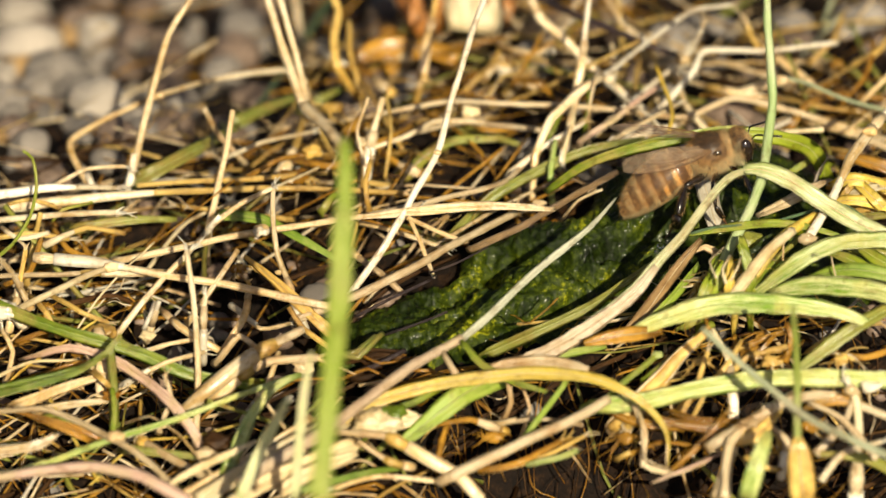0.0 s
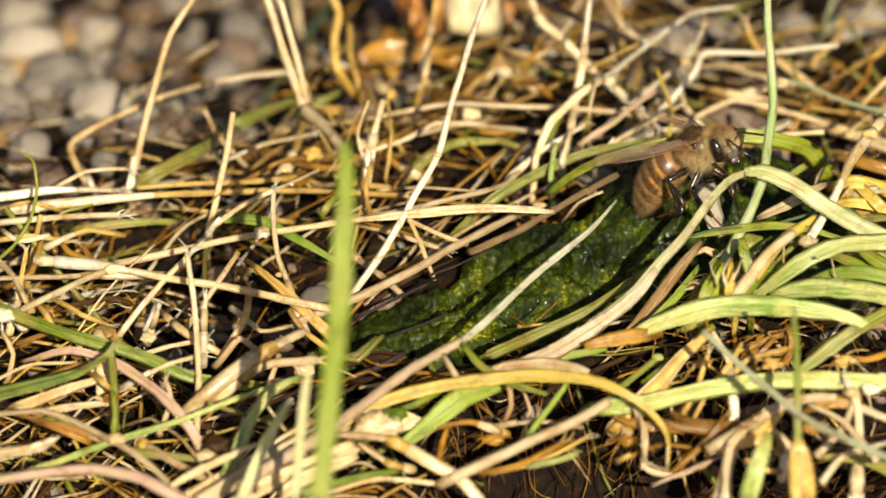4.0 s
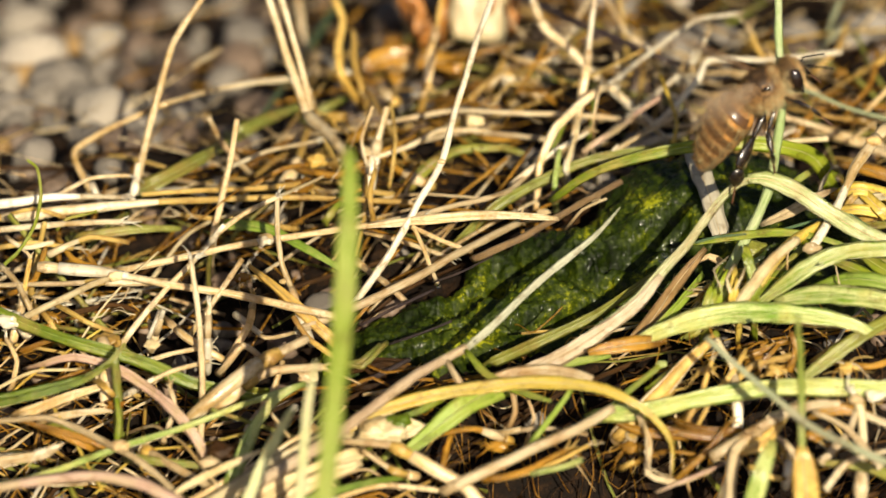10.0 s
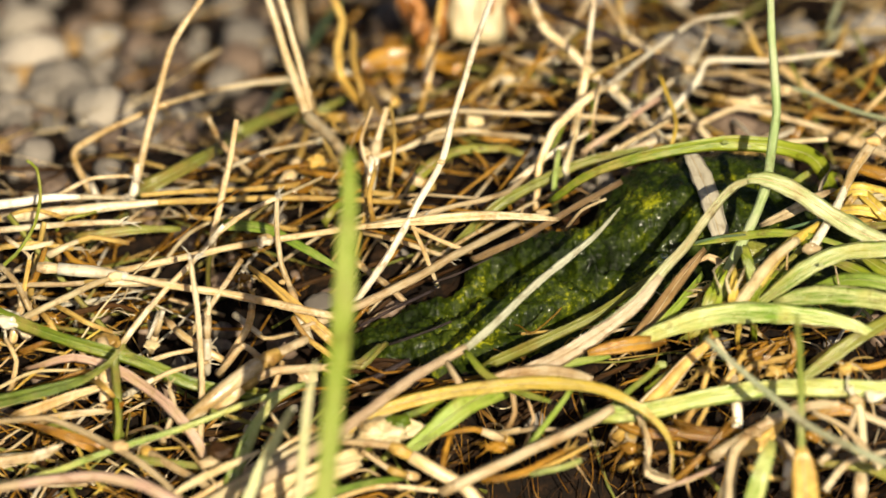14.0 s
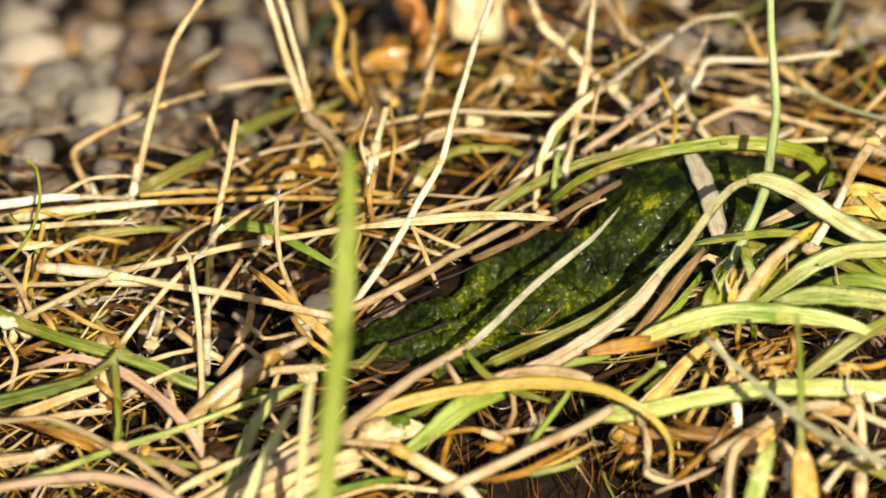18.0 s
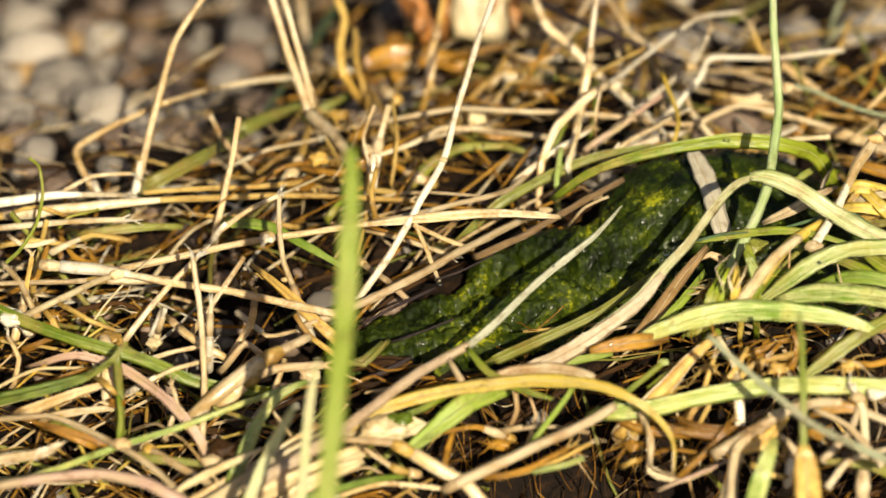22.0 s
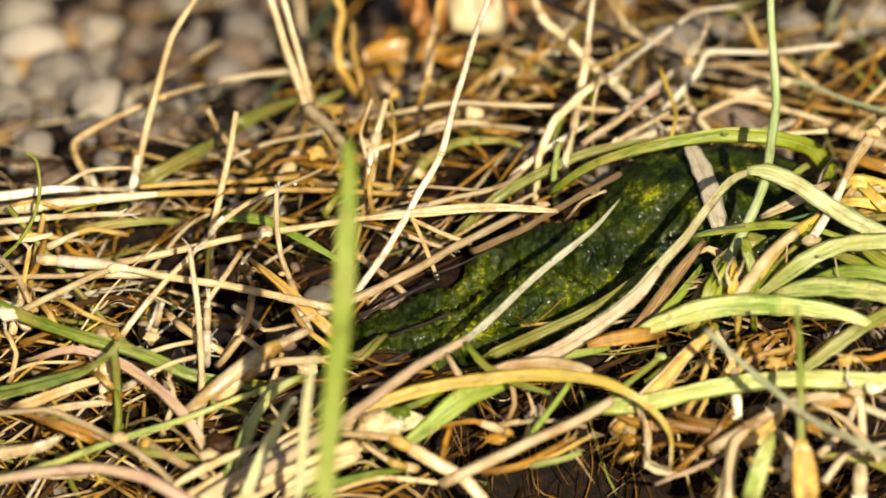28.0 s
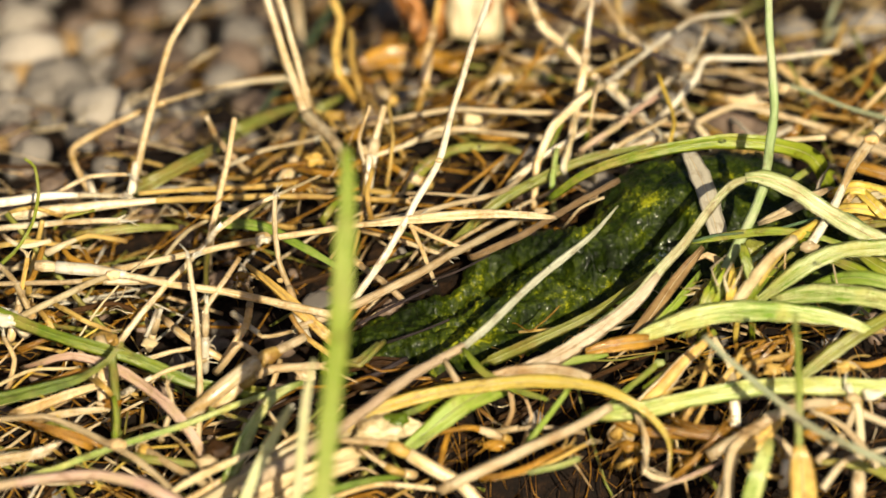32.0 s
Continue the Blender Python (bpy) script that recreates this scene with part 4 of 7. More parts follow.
stalk("yellow", 1.01, (32.5, -6.8, 12.0), (29.6, -9.8, 12.0), (27.0, -13.1, 10.8), (24.9, -14.4, 8.5))
blade("amber", 2.30, 0.4, 0.85, (34.4, 4.0, 7.0), (37.4, 3.6, 7.0), (41.6, 5.3, 6.0), (43.2, 17.6, -3.4))
blade("amber", 2.02, 0.4, 0.85, (33.0, 3.3, 5.0), (36.1, 4.9, 5.0), (40.1, 3.7, 5.0), (41.4, 14.6, -3.4))
blade("palegreen", 1.66, 0.85, 1, (13.2, -11.5, -5.7), (12.7, -22.6, 3.7), (17.4, -23.8, 5.4), (21.7, -23.6, 6.5), (26.9, -23.5, 7.5), (32.0, -24.3, 8.3), (39.5, -24.5, 8.2))
stalk("greygreen", 0.63, (21.7, -26.0, 15.0), (25.9, -29.0, 12.6), (29.5, -32.0, 11.1), (33.0, -35.0, 11.0), (37.5, -37.0, 10.1))
stalk("cream", 0.63, (23.2, -18.3, 8.6), (24.5, -20.3, 7.2), (24.9, -22.5, 4.7), (24.9, -23.9, 2.4), (25.7, -14.0, -6.0))
blade("olive", 1.29, 0.4, 1, (29.8, -22.1, 6.8), (33.2, -19.9, 8.3), (35.6, -18.8, 9.5), (39.1, -16.4, 10.0))
stalk("limeblur", 0.63, (28.9, -29.0, 19.7), (29.4, -30.0, 13.4), (29.5, -33.0, 8.6))
blade("gold", 2.12, 0.35, 1, (29.4, -33.0, 9.2), (29.7, -34.0, 7.0), (30.1, -35.0, 3.6))
stalk("tan", 0.92, (22.4, -28.8, 4.3), (25.8, -27.2, 5.7), (29.1, -25.8, 7.0), (32.9, -25.1, 7.1), (38.7, -26.1, 4.9))
stalk("tan", 0.84, (23.7, -33.8, 3.2), (24.3, -29.0, 5.3), (27.2, -26.2, 5.9), (29.7, -24.1, 6.3))
stalk("tan", 1.05, (0.3, -19.4, -7.4), (0.3, -30.2, 2.0), (4.1, -28.9, 3.3), (7.4, -27.9, 4.5), (10.7, -27.1, 5.7), (14.3, -24.5, 6.2))
stalk("lime", 0.67, (13.7, -11.9, -5.8), (13.2, -23.0, 3.6), (15.6, -22.0, 5.8), (18.5, -20.0, 7.2))
joint("palegreen", 0.65, (18.5, -20.0, 7.2))
stalk("gold", 1.09, (15.4, -13.8, -6.0), (14.9, -23.7, 2.4), (18.0, -21.6, 4.9), (20.4, -19.4, 6.4), (23.1, -17.2, 7.9))
stalk("tan", 0.80, (-8.7, -26.1, 3.9), (-4.4, -27.5, 4.6), (-1.1, -28.8, 3.3), (1.7, -29.8, 2.1), (3.4, -31.1, 0.8), (3.5, -21.5, -7.6))
stalk("tan", 0.55, (-6.8, -27.1, 3.7), (-4.0, -28.3, 2.4), (-2.3, -27.8, 1.5), (-2.4, -18.1, -6.9))
blade("green", 0.64, 1, 0.4, (-11.4, -33.0, 3.4), (-6.3, -30.0, 2.6), (-1.9, -26.0, 0.0))
blade("lime", 1.20, 1, 0.85, (-39.1, -12.0, 7.0), (-35.6, -14.0, 6.6), (-31.6, -15.7, 6.2), (-25.8, -16.8, 4.9), (-21.9, -18.0, 3.7), (-18.6, -18.0, 2.7), (-14.8, -16.5, 1.0), (-15.1, -10.0, -4.4))
blade("purple", 0.97, 0.4, 0.85, (-36.1, -15.8, 3.2), (-34.0, -17.1, 4.9), (-31.5, -17.3, 5.8), (-28.1, -18.4, 5.6), (-25.1, -20.5, 5.1), (-22.6, -23.1, 4.6), (-20.7, -25.1, 3.1), (-19.6, -25.6, 1.0), (-20.2, -17.0, -6.4))
blade("lime", 0.78, 1, 0.4, (-38.1, -22.9, 5.6), (-33.5, -22.6, 6.7), (-30.2, -21.5, 6.9), (-28.1, -20.8, 8.1), (-26.8, -19.8, 9.3))
stalk("tan", 0.97, (-11.6, -15.4, 6.3), (-16.1, -18.4, 5.6), (-19.4, -20.7, 4.1), (-21.6, -21.2, 2.0), (-22.2, -12.4, -5.4))
stalk("tan", 0.97, (-10.3, -17.4, 4.8), (-14.2, -17.7, 4.7), (-16.6, -19.0, 4.5), (-19.2, -19.7, 2.3), (-19.8, -10.9, -5.1))
stalk("palegreen", 0.63, (-11.7, -20.2, 5.2), (-16.9, -22.3, 4.7), (-21.6, -24.6, 4.2), (-26.7, -26.6, 3.8), (-31.5, -27.8, 2.5), (-34.7, -29.1, 2.2), (-38.1, -28.9, 1.3), (-39.4, -19.3, -7.1))
stalk("tan", 0.63, (-38.3, -24.2, 4.3), (-33.4, -24.6, 5.2), (-31.0, -25.5, 5.0), (-28.1, -27.2, 4.6), (-25.7, -28.8, 4.3), (-23.3, -30.2, 3.0), (-20.9, -32.3, 1.5), (-21.7, -21.6, -7.9))
joint("straw", 1.00, (-27.0, -27.7, 4.7))
stalk("purple", 1.01, (-37.7, -32.0, 3.6), (-33.0, -31.9, 4.6), (-28.3, -31.6, 4.7), (-24.5, -32.6, 4.5), (-20.7, -34.1, 3.1))
blade("straw", 1.20, 0.85, 0.4, (-37.2, -11.5, -5.5), (-35.9, -21.5, 2.9), (-30.9, -20.2, 4.2), (-27.5, -18.0, 3.7))
blade("straw", 0.92, 0.85, 0.4, (-35.4, -12.4, -5.4), (-34.3, -21.2, 2.0), (-31.4, -21.4, 2.9), (-27.3, -20.9, 3.0))
stalk("olive", 0.92, (-27.8, -19.2, 7.4), (-27.6, -20.4, 4.2), (-27.6, -21.7, 0.9), (-28.3, -14.2, -5.5))
stalk("straw", 0.59, (-21.6, -10.5, 11.0), (-21.0, -13.7, 8.6), (-20.6, -16.6, 6.0), (-20.5, -19.4, 3.4), (-20.7, -23.7, -0.6), (-21.1, -17.4, -6.0))
stalk("straw", 0.50, (-20.0, -12.7, 7.8), (-20.2, -14.4, 5.5), (-20.3, -15.1, 2.3), (-20.9, -7.4, -4.1))
blade("palegreen", 1.24, 0.4, 0.85, (-11.6, -22.1, 6.8), (-13.7, -23.2, 6.5), (-15.6, -25.0, 5.1), (-16.7, -27.2, 3.7), (-17.8, -29.7, 2.1), (-18.4, -18.9, -7.3))
blade("cream", 1.56, 0.85, 1, (-8.1, -13.0, -6.0), (-7.8, -24.0, 3.4), (-12.5, -27.6, 3.6), (-16.2, -30.2, 3.0), (-19.9, -33.2, 2.3))
blade("cream", 1.56, 0.85, 1, (-7.1, -15.3, -6.5), (-6.8, -26.3, 2.9), (-10.6, -29.2, 3.2), (-14.3, -31.2, 2.8), (-17.1, -33.5, 2.3))
blade("straw", 1.10, 0.85, 1, (-11.1, -13.1, -5.8), (-10.7, -23.0, 2.6), (-14.4, -27.1, 2.7), (-19.1, -30.3, 2.0), (-21.4, -32.0, 1.6))
stalk("straw", 0.63, (-41.9, 15.9, -3.4), (-40.4, 3.6, 6.0), (-34.3, 3.6, 7.0), (-28.7, 4.9, 6.0))
stalk("gold", 0.67, (-41.8, 13.9, -3.4), (-40.4, 3.0, 5.0), (-33.3, 2.9, 6.0), (-26.3, 4.1, 6.0), (-19.3, 4.6, 6.0), (-13.3, 4.9, 6.0), (-8.3, 4.6, 6.0), (-3.2, 5.5, 5.0))
stalk("gold", 0.59, (-26.9, 5.3, 6.0), (-21.9, 5.9, 6.0), (-17.4, 6.1, 6.0), (-12.4, 8.2, 5.0), (-12.8, 19.3, -3.4))
stalk("straw", 0.67, (-41.6, 12.1, -3.4), (-40.1, -0.0, 6.0), (-36.0, -0.7, 7.0), (-31.6, -0.1, 7.0), (-28.5, 0.0, 7.0))
stalk("straw", 0.67, (-29.1, 6.2, -3.4), (-28.3, -3.1, 4.0), (-22.5, -3.7, 6.0), (-18.0, -3.4, 7.0), (-14.8, -3.8, 8.0), (-11.1, -3.0, 8.0), (-7.1, -2.0, 8.0), (-2.2, 0.1, 7.0))
joint("straw", 1.00, (-15.5, -3.8, 8.0))
blade("straw", 0.92, 0.4, 0.4, (-7.1, -2.0, 8.0), (-1.2, -2.3, 9.0), (3.3, -1.7, 9.0), (7.2, -1.8, 9.0), (10.2, -0.9, 8.0))
stalk("tan", 0.55, (-8.7, 0.1, 6.0), (-1.2, 1.5, 7.0), (4.3, 3.6, 7.0), (6.1, 6.1, 6.0), (8.2, 11.9, 4.0), (8.5, 21.7, -3.4))
stalk("straw", 0.76, (-35.3, -6.4, 7.0), (-30.6, -7.0, 7.0), (-27.7, -7.7, 7.0), (-23.7, -8.9, 7.0), (-18.8, -8.8, 6.0), (-13.9, -10.4, 6.0), (-9.0, -10.9, 5.0), (-9.3, -0.5, -3.4))
joint("straw", 0.85, (-28.4, -8.0, 7.2))
stalk("tan", 0.55, (-39.5, -7.8, 6.0), (-33.6, -7.5, 6.0), (-28.7, -7.3, 6.0), (-23.4, -6.0, 5.0), (-24.2, 4.6, -3.4))
stalk("cream", 0.71, (-38.1, -0.9, -3.4), (-36.8, -11.4, 5.0), (-32.8, -10.9, 7.0), (-30.5, -9.0, 7.0), (-28.6, -7.9, 7.0))
stalk("straw", 0.59, (-28.5, -4.4, -3.5), (-27.8, -12.2, 2.9), (-25.9, -10.7, 5.0), (-23.7, -9.0, 7.0), (-21.5, -6.6, 8.0))
stalk("straw", 0.55, (-21.0, 6.0, -3.4), (-20.1, -3.0, 7.5), (-17.4, -3.3, 10.4), (-14.4, -3.2, 12.2))
joint("straw", 0.45, (-20.1, -3.0, 7.5))
stalk("straw", 0.55, (-14.4, -3.0, 12.0), (-14.4, -4.7, 9.0), (-14.0, -6.2, 7.0), (-13.2, -8.1, 6.0), (-12.4, -10.3, 5.0), (-11.4, -10.9, 2.0), (-11.6, -4.3, -3.4))
joint("straw", 0.40, (-14.4, -3.1, 12.0))
joint("straw", 0.45, (-13.9, -7.5, 6.2))
stalk("straw", 0.59, (-17.4, -6.6, 8.0), (-19.5, -9.0, 6.0), (-22.0, -11.0, 3.0), (-22.6, -3.1, -3.4))
blade("gold", 1.01, 0.4, 0.85, (-17.0, -4.9, 6.0), (-13.9, -8.8, 6.0), (-11.7, -10.9, 5.0), (-9.0, -12.2, 2.9), (-9.2, -4.4, -3.5))
stalk("lime", 0.38, (-36.4, 1.1, 13.0), (-35.6, 1.3, 12.0), (-35.2, 0.0, 10.0), (-35.8, -1.8, 8.0), (-37.4, -3.3, 6.0), (-39.7, -4.0, 4.0), (-40.9, 5.4, -3.4))
blade("green", 1.10, 0.85, 0.4, (-20.4, 13.1, -3.4), (-19.8, 3.5, 4.0), (-15.7, 1.6, 5.0), (-12.2, -1.2, 5.0), (-8.7, -3.1, 4.0))
stalk("gold", 0.59, (-35.0, -1.4, 8.0), (-35.6, -1.2, 5.0), (-36.3, -3.8, 2.0), (-37.1, 2.9, -3.4))
stalk("gold", 0.55, (-35.9, -6.6, 8.0), (-36.5, -8.4, 5.0), (-37.2, -11.4, 3.0), (-38.1, -3.5, -3.4))
stalk("straw", 0.46, (-2.6, -3.1, 9.0), (-1.4, -5.0, 7.0), (-0.6, -4.7, 4.0), (-0.6, 4.6, -3.4))
stalk("straw", 0.50, (-2.7, -3.3, 9.0), (-0.2, -2.6, 7.0), (2.3, -1.6, 5.0), (2.4, 9.1, -3.4))
stalk("tan", 0.84, (-12.5, -2.1, -3.4), (-12.2, -11.2, 4.0), (-6.6, -8.8, 5.0), (-2.2, -6.5, 6.0), (0.8, -3.7, 6.0), (6.8, 2.5, 5.0))
stalk("tan", 0.71, (-7.9, 7.5, -3.4), (-7.7, -0.7, 3.0), (-5.2, -4.7, 4.0), (-3.2, -6.3, 3.0))
stalk("straw", 0.46, (-35.8, 17.4, -3.4), (-34.6, 6.4, 5.0), (-31.5, 6.4, 7.0), (-28.0, 6.7, 7.0))
stalk("pale", 1.26, (-39.2, -11.3, 6.0), (-37.0, -12.0, 6.0), (-35.8, -12.8, 4.8), (-37.1, -2.5, -3.6))
joint("straw", 1.10, (-37.2, -12.3, 5.9))
stalk("straw", 0.67, (-12.4, 22.0, 5.4), (-11.8, 24.7, 0.5), (-11.0, 23.6, -0.0), (-11.3, 33.6, -7.4))
stalk("straw", 0.84, (-14.6, 56.9, -7.9), (-13.9, 50.4, -8.3), (-13.3, 46.7, -9.8), (-13.6, 55.6, -16.2))
stalk("tan", 0.63, (-12.2, 38.3, -4.5), (-10.1, 40.0, -5.3), (-6.7, 37.2, -3.1), (-2.9, 34.6, -1.0), (-3.0, 44.9, -8.4))
stalk("amber", 0.76, (-13.4, 21.5, -3.4), (-13.0, 11.7, 4.0), (-9.4, 9.5, 5.0), (-5.3, 11.8, 6.0), (-2.3, 16.9, 4.0))
stalk("gold", 0.84, (-12.4, 17.9, 3.9), (-13.3, 13.1, 3.6), (-14.6, 11.8, 2.0), (-14.9, 18.9, -3.4))
stalk("amber", 0.76, (-6.9, 16.3, 3.8), (-4.3, 11.7, 4.0), (-1.2, 10.5, 3.0), (-1.3, 18.9, -3.4))
stalk("straw", 0.59, (-6.3, 10.8, 6.0), (-3.3, 12.4, 5.9), (-0.2, 15.8, 5.3), (3.9, 17.4, 4.1), (4.1, 28.7, -4.3))
blade("olive", 1.20, 0.85, 0.4, (0.9, 28.8, -4.8), (0.8, 20.1, 1.6), (3.9, 16.9, 3.2), (7.5, 14.4, 3.6))
blade("olive", 1.10, 0.85, 0.4, (-33.8, 10.8, -3.4), (-32.9, 2.6, 3.0), (-27.9, 2.7, 4.0), (-23.4, 4.2, 3.0))
stalk("gold", 0.55, (-23.4, 5.0, 4.0), (-18.3, 3.8, 4.0), (-13.3, 4.2, 3.0), (-13.7, 12.5, -3.4))
stalk("amber", 0.76, (-10.4, 32.5, -0.9), (-7.4, 30.4, 0.6), (-4.5, 27.2, 0.3), (-4.6, 37.4, -7.1))
stalk("straw", 0.63, (6.4, 43.8, -6.4), (6.2, 30.7, 3.0), (9.3, 27.7, 4.5), (12.0, 31.8, 4.8))
stalk("gold", 0.59, (2.5, 35.6, -5.8), (2.4, 26.8, 0.6), (5.1, 29.0, 2.3), (6.2, 31.9, 2.8))
stalk("tan", 0.55, (-2.0, 15.7, 4.2), (2.4, 17.1, 4.2), (10.1, 17.1, 3.2), (10.5, 27.1, -4.2))
stalk("straw", 0.50, (15.4, 37.8, 4.9), (17.4, 33.6, 3.5), (20.1, 33.1, 1.6), (20.8, 44.9, -6.8))
stalk("gold", 0.59, (16.8, 39.6, 3.6), (17.3, 37.3, 1.0), (17.6, 32.5, -0.3), (18.0, 41.4, -6.7))
stalk("straw", 0.55, (16.1, 27.7, 5.5), (16.4, 26.0, 3.8), (15.7, 27.9, 0.5), (16.1, 36.7, -5.9))
stalk("gold", 0.59, (18.9, 30.1, 2.1), (18.2, 25.0, 1.9), (17.6, 21.6, 1.5), (18.0, 30.3, -4.9))
stalk("straw", 0.67, (22.1, 24.9, 3.9), (22.8, 22.7, 2.3), (24.9, 20.5, 0.6), (25.4, 27.8, -4.8))
stalk("gold", 0.67, (29.0, 31.6, 4.9), (29.8, 31.3, 2.9), (31.3, 31.9, 0.8), (32.2, 42.2, -6.6))
stalk("cream", 0.63, (27.4, 25.6, -3.8), (26.5, 14.3, 4.6), (30.9, 11.8, 7.0), (34.7, 10.9, 8.0))
stalk("straw", 0.84, (29.1, 35.1, -5.5), (28.2, 25.0, 1.9), (30.8, 24.9, 2.9), (33.6, 27.3, 1.6))
stalk("amber", 0.84, (32.9, 27.4, -4.5), (32.1, 18.8, 1.9), (34.2, 21.0, 3.6), (37.5, 22.7, 3.3), (42.3, 23.3, 2.2))
stalk("tan", 0.92, (35.2, 29.7, -4.8), (34.3, 21.1, 1.6), (37.6, 17.1, 3.2), (41.9, 12.7, 3.9))
stalk("greygreen", 0.59, (39.0, 41.5, -0.7), (35.4, 36.1, -0.9), (33.0, 32.0, -1.2), (33.7, 39.4, -6.6))
stalk("gold", 0.67, (40.3, 40.6, -6.1), (39.0, 29.0, 2.3), (41.1, 29.5, 3.2), (43.6, 33.6, 3.5))
stalk("straw", 0.59, (40.2, 32.0, -4.6), (38.7, 19.2, 4.8), (40.1, 19.1, 6.9), (42.1, 20.1, 8.7))
blade("tan", 1.01, 0.4, 0.4, (27.7, -3.1, 9.0), (30.3, -3.7, 11.0), (32.5, -3.0, 12.0), (34.4, -0.4, 11.0))
blade("pale", 1.20, 0.85, 0.4, (36.2, 21.5, -3.4), (34.7, 7.7, 7.0), (33.0, 0.5, 10.0), (33.4, -2.8, 10.0), (37.3, -3.4, 8.0))
blade("pale", 1.10, 0.4, 0.4, (29.9, 4.7, 8.0), (31.5, 0.0, 10.0), (32.0, -2.4, 10.0))
blade("lime", 1.20, 0.4, 1, (33.2, -6.6, 8.0), (35.8, -9.5, 9.0), (39.5, -13.1, 8.8))
blade("lime", 1.20, 0.4, 1, (35.9, -8.4, 10.0), (38.1, -10.8, 10.0), (40.6, -11.1, 9.0))
blade("lime", 1.01, 0.4, 0.4, (25.6, -12.2, 13.0), (26.3, -13.0, 11.8), (26.7, -14.1, 10.5), (26.0, -14.2, 8.5))
blade("lime", 1.29, 0.4, 0.4, (22.3, -14.0, 7.5), (23.7, -13.5, 9.7), (24.4, -12.0, 11.0))
blade("lime", 1.01, 0.85, 0.4, (19.9, -2.5, -3.6), (19.3, -12.8, 4.8), (22.3, -10.8, 6.0), (23.4, -7.3, 6.0))
stalk("green", 0.59, (7.2, -15.3, -6.5), (6.9, -26.3, 2.9), (9.3, -24.3, 5.3), (10.8, -22.6, 6.7))
blade("green", 1.20, 0.85, 0.4, (7.3, -6.6, -4.7), (7.0, -18.0, 4.7), (10.4, -18.1, 5.7), (14.3, -17.2, 5.9))
blade("amber", 1.38, 0.4, 0.4, (12.3, -18.8, 7.5), (15.6, -18.0, 7.7), (19.1, -16.6, 7.0))
stalk("lime", 0.84, (18.3, -8.5, -5.1), (17.6, -19.8, 4.3), (20.5, -17.8, 5.7), (23.4, -15.7, 7.2))
stalk("gold", 0.59, (20.1, -13.3, -5.6), (19.5, -22.1, 1.8), (21.4, -21.6, 3.9), (23.5, -20.7, 5.1))
blade("amber", 1.10, 0.4, 0.85, (17.0, -24.0, 4.4), (19.8, -25.2, 4.1), (24.6, -25.0, 3.1), (25.5, -13.9, -6.3))
stalk("tan", 0.63, (16.4, -24.3, 5.3), (17.4, -26.3, 3.9), (17.2, -28.6, 2.4), (19.7, -28.5, 1.4), (22.6, -27.1, 1.7), (23.4, -17.3, -6.7))
stalk("straw", 0.55, (27.7, -27.3, 5.6), (29.1, -28.1, 4.5), (28.6, -29.7, 2.1), (29.7, -18.9, -7.3))
stalk("straw", 0.92, (23.0, -32.9, 2.4), (23.8, -31.0, 3.8), (24.8, -28.1, 4.5))
blade("palegreen", 1.56, 1, 0.4, (25.3, -36.0, 5.1), (26.0, -35.0, 7.9), (27.2, -32.0, 9.0))
stalk("cream", 0.92, (34.4, -25.1, 8.1), (35.0, -25.9, 6.9), (35.1, -28.1, 4.5), (34.8, -31.1, 0.8), (36.0, -21.5, -7.6))
joint("straw", 0.85, (34.5, -25.6, 8.0))
stalk("tan", 0.67, (31.4, -29.3, 4.2), (33.8, -27.3, 5.6), (34.8, -25.4, 7.1))
blade("olive", 1.20, 0.4, 0.85, (31.4, -29.3, 4.2), (35.6, -29.8, 4.1), (39.3, -31.2, 2.8), (41.0, -19.3, -7.6))
stalk("purple", 0.42, (18.6, -19.9, -7.2), (18.0, -29.5, 1.2), (22.1, -28.3, 2.4), (25.9, -26.9, 3.7))
stalk("palegreen", 0.67, (7.9, -17.6, -7.0), (7.6, -28.5, 2.4), (10.2, -28.7, 3.3), (11.6, -28.1, 3.5))
stalk("amber", 0.67, (3.7, -18.3, -7.2), (3.6, -29.1, 2.2), (6.4, -29.5, 3.2), (10.2, -27.2, 3.7))
stalk("tan", 0.59, (5.8, -21.7, 5.9), (6.1, -22.2, 3.8), (5.6, -22.1, 1.8), (5.7, -13.3, -5.6))
blade("cream", 1.38, 0.4, 0.85, (-6.9, -23.3, 3.5), (-4.5, -23.7, 4.4), (-2.1, -23.9, 3.4), (-2.2, -12.8, -6.0))
blade("lime", 1.01, 0.4, 0.85, (-4.5, -24.0, 4.4), (-2.1, -23.1, 4.6), (0.3, -20.4, 4.2), (0.3, -9.1, -5.2))
blade("tan", 1.20, 0.85, 0.4, (-3.7, -13.4, -6.2), (-3.5, -24.5, 3.2), (-1.1, -23.6, 3.4), (0.8, -22.5, 4.7))
stalk("amber", 0.67, (-0.2, -19.0, -6.6), (-0.2, -26.4, -0.2), (0.3, -24.4, 1.3), (0.8, -22.6, 1.7))
stalk("tan", 0.84, (-18.2, -30.0, 1.1), (-21.6, -27.6, 1.6), (-25.1, -24.4, 1.3), (-25.8, -15.8, -6.1))
stalk("brown", 0.67, (-22.9, -29.4, 1.2), (-19.7, -27.1, 1.7), (-17.4, -24.7, 2.2), (-18.0, -14.9, -6.2))
stalk("tan", 0.67, (-19.7, -7.1, -4.3), (-19.1, -16.1, 3.1), (-17.1, -16.1, 6.1), (-14.7, -16.5, 4.0))
stalk("lime", 0.76, (-34.8, -13.1, -5.8), (-33.7, -23.0, 2.6), (-32.1, -24.3, 4.3), (-29.7, -25.7, 3.0))
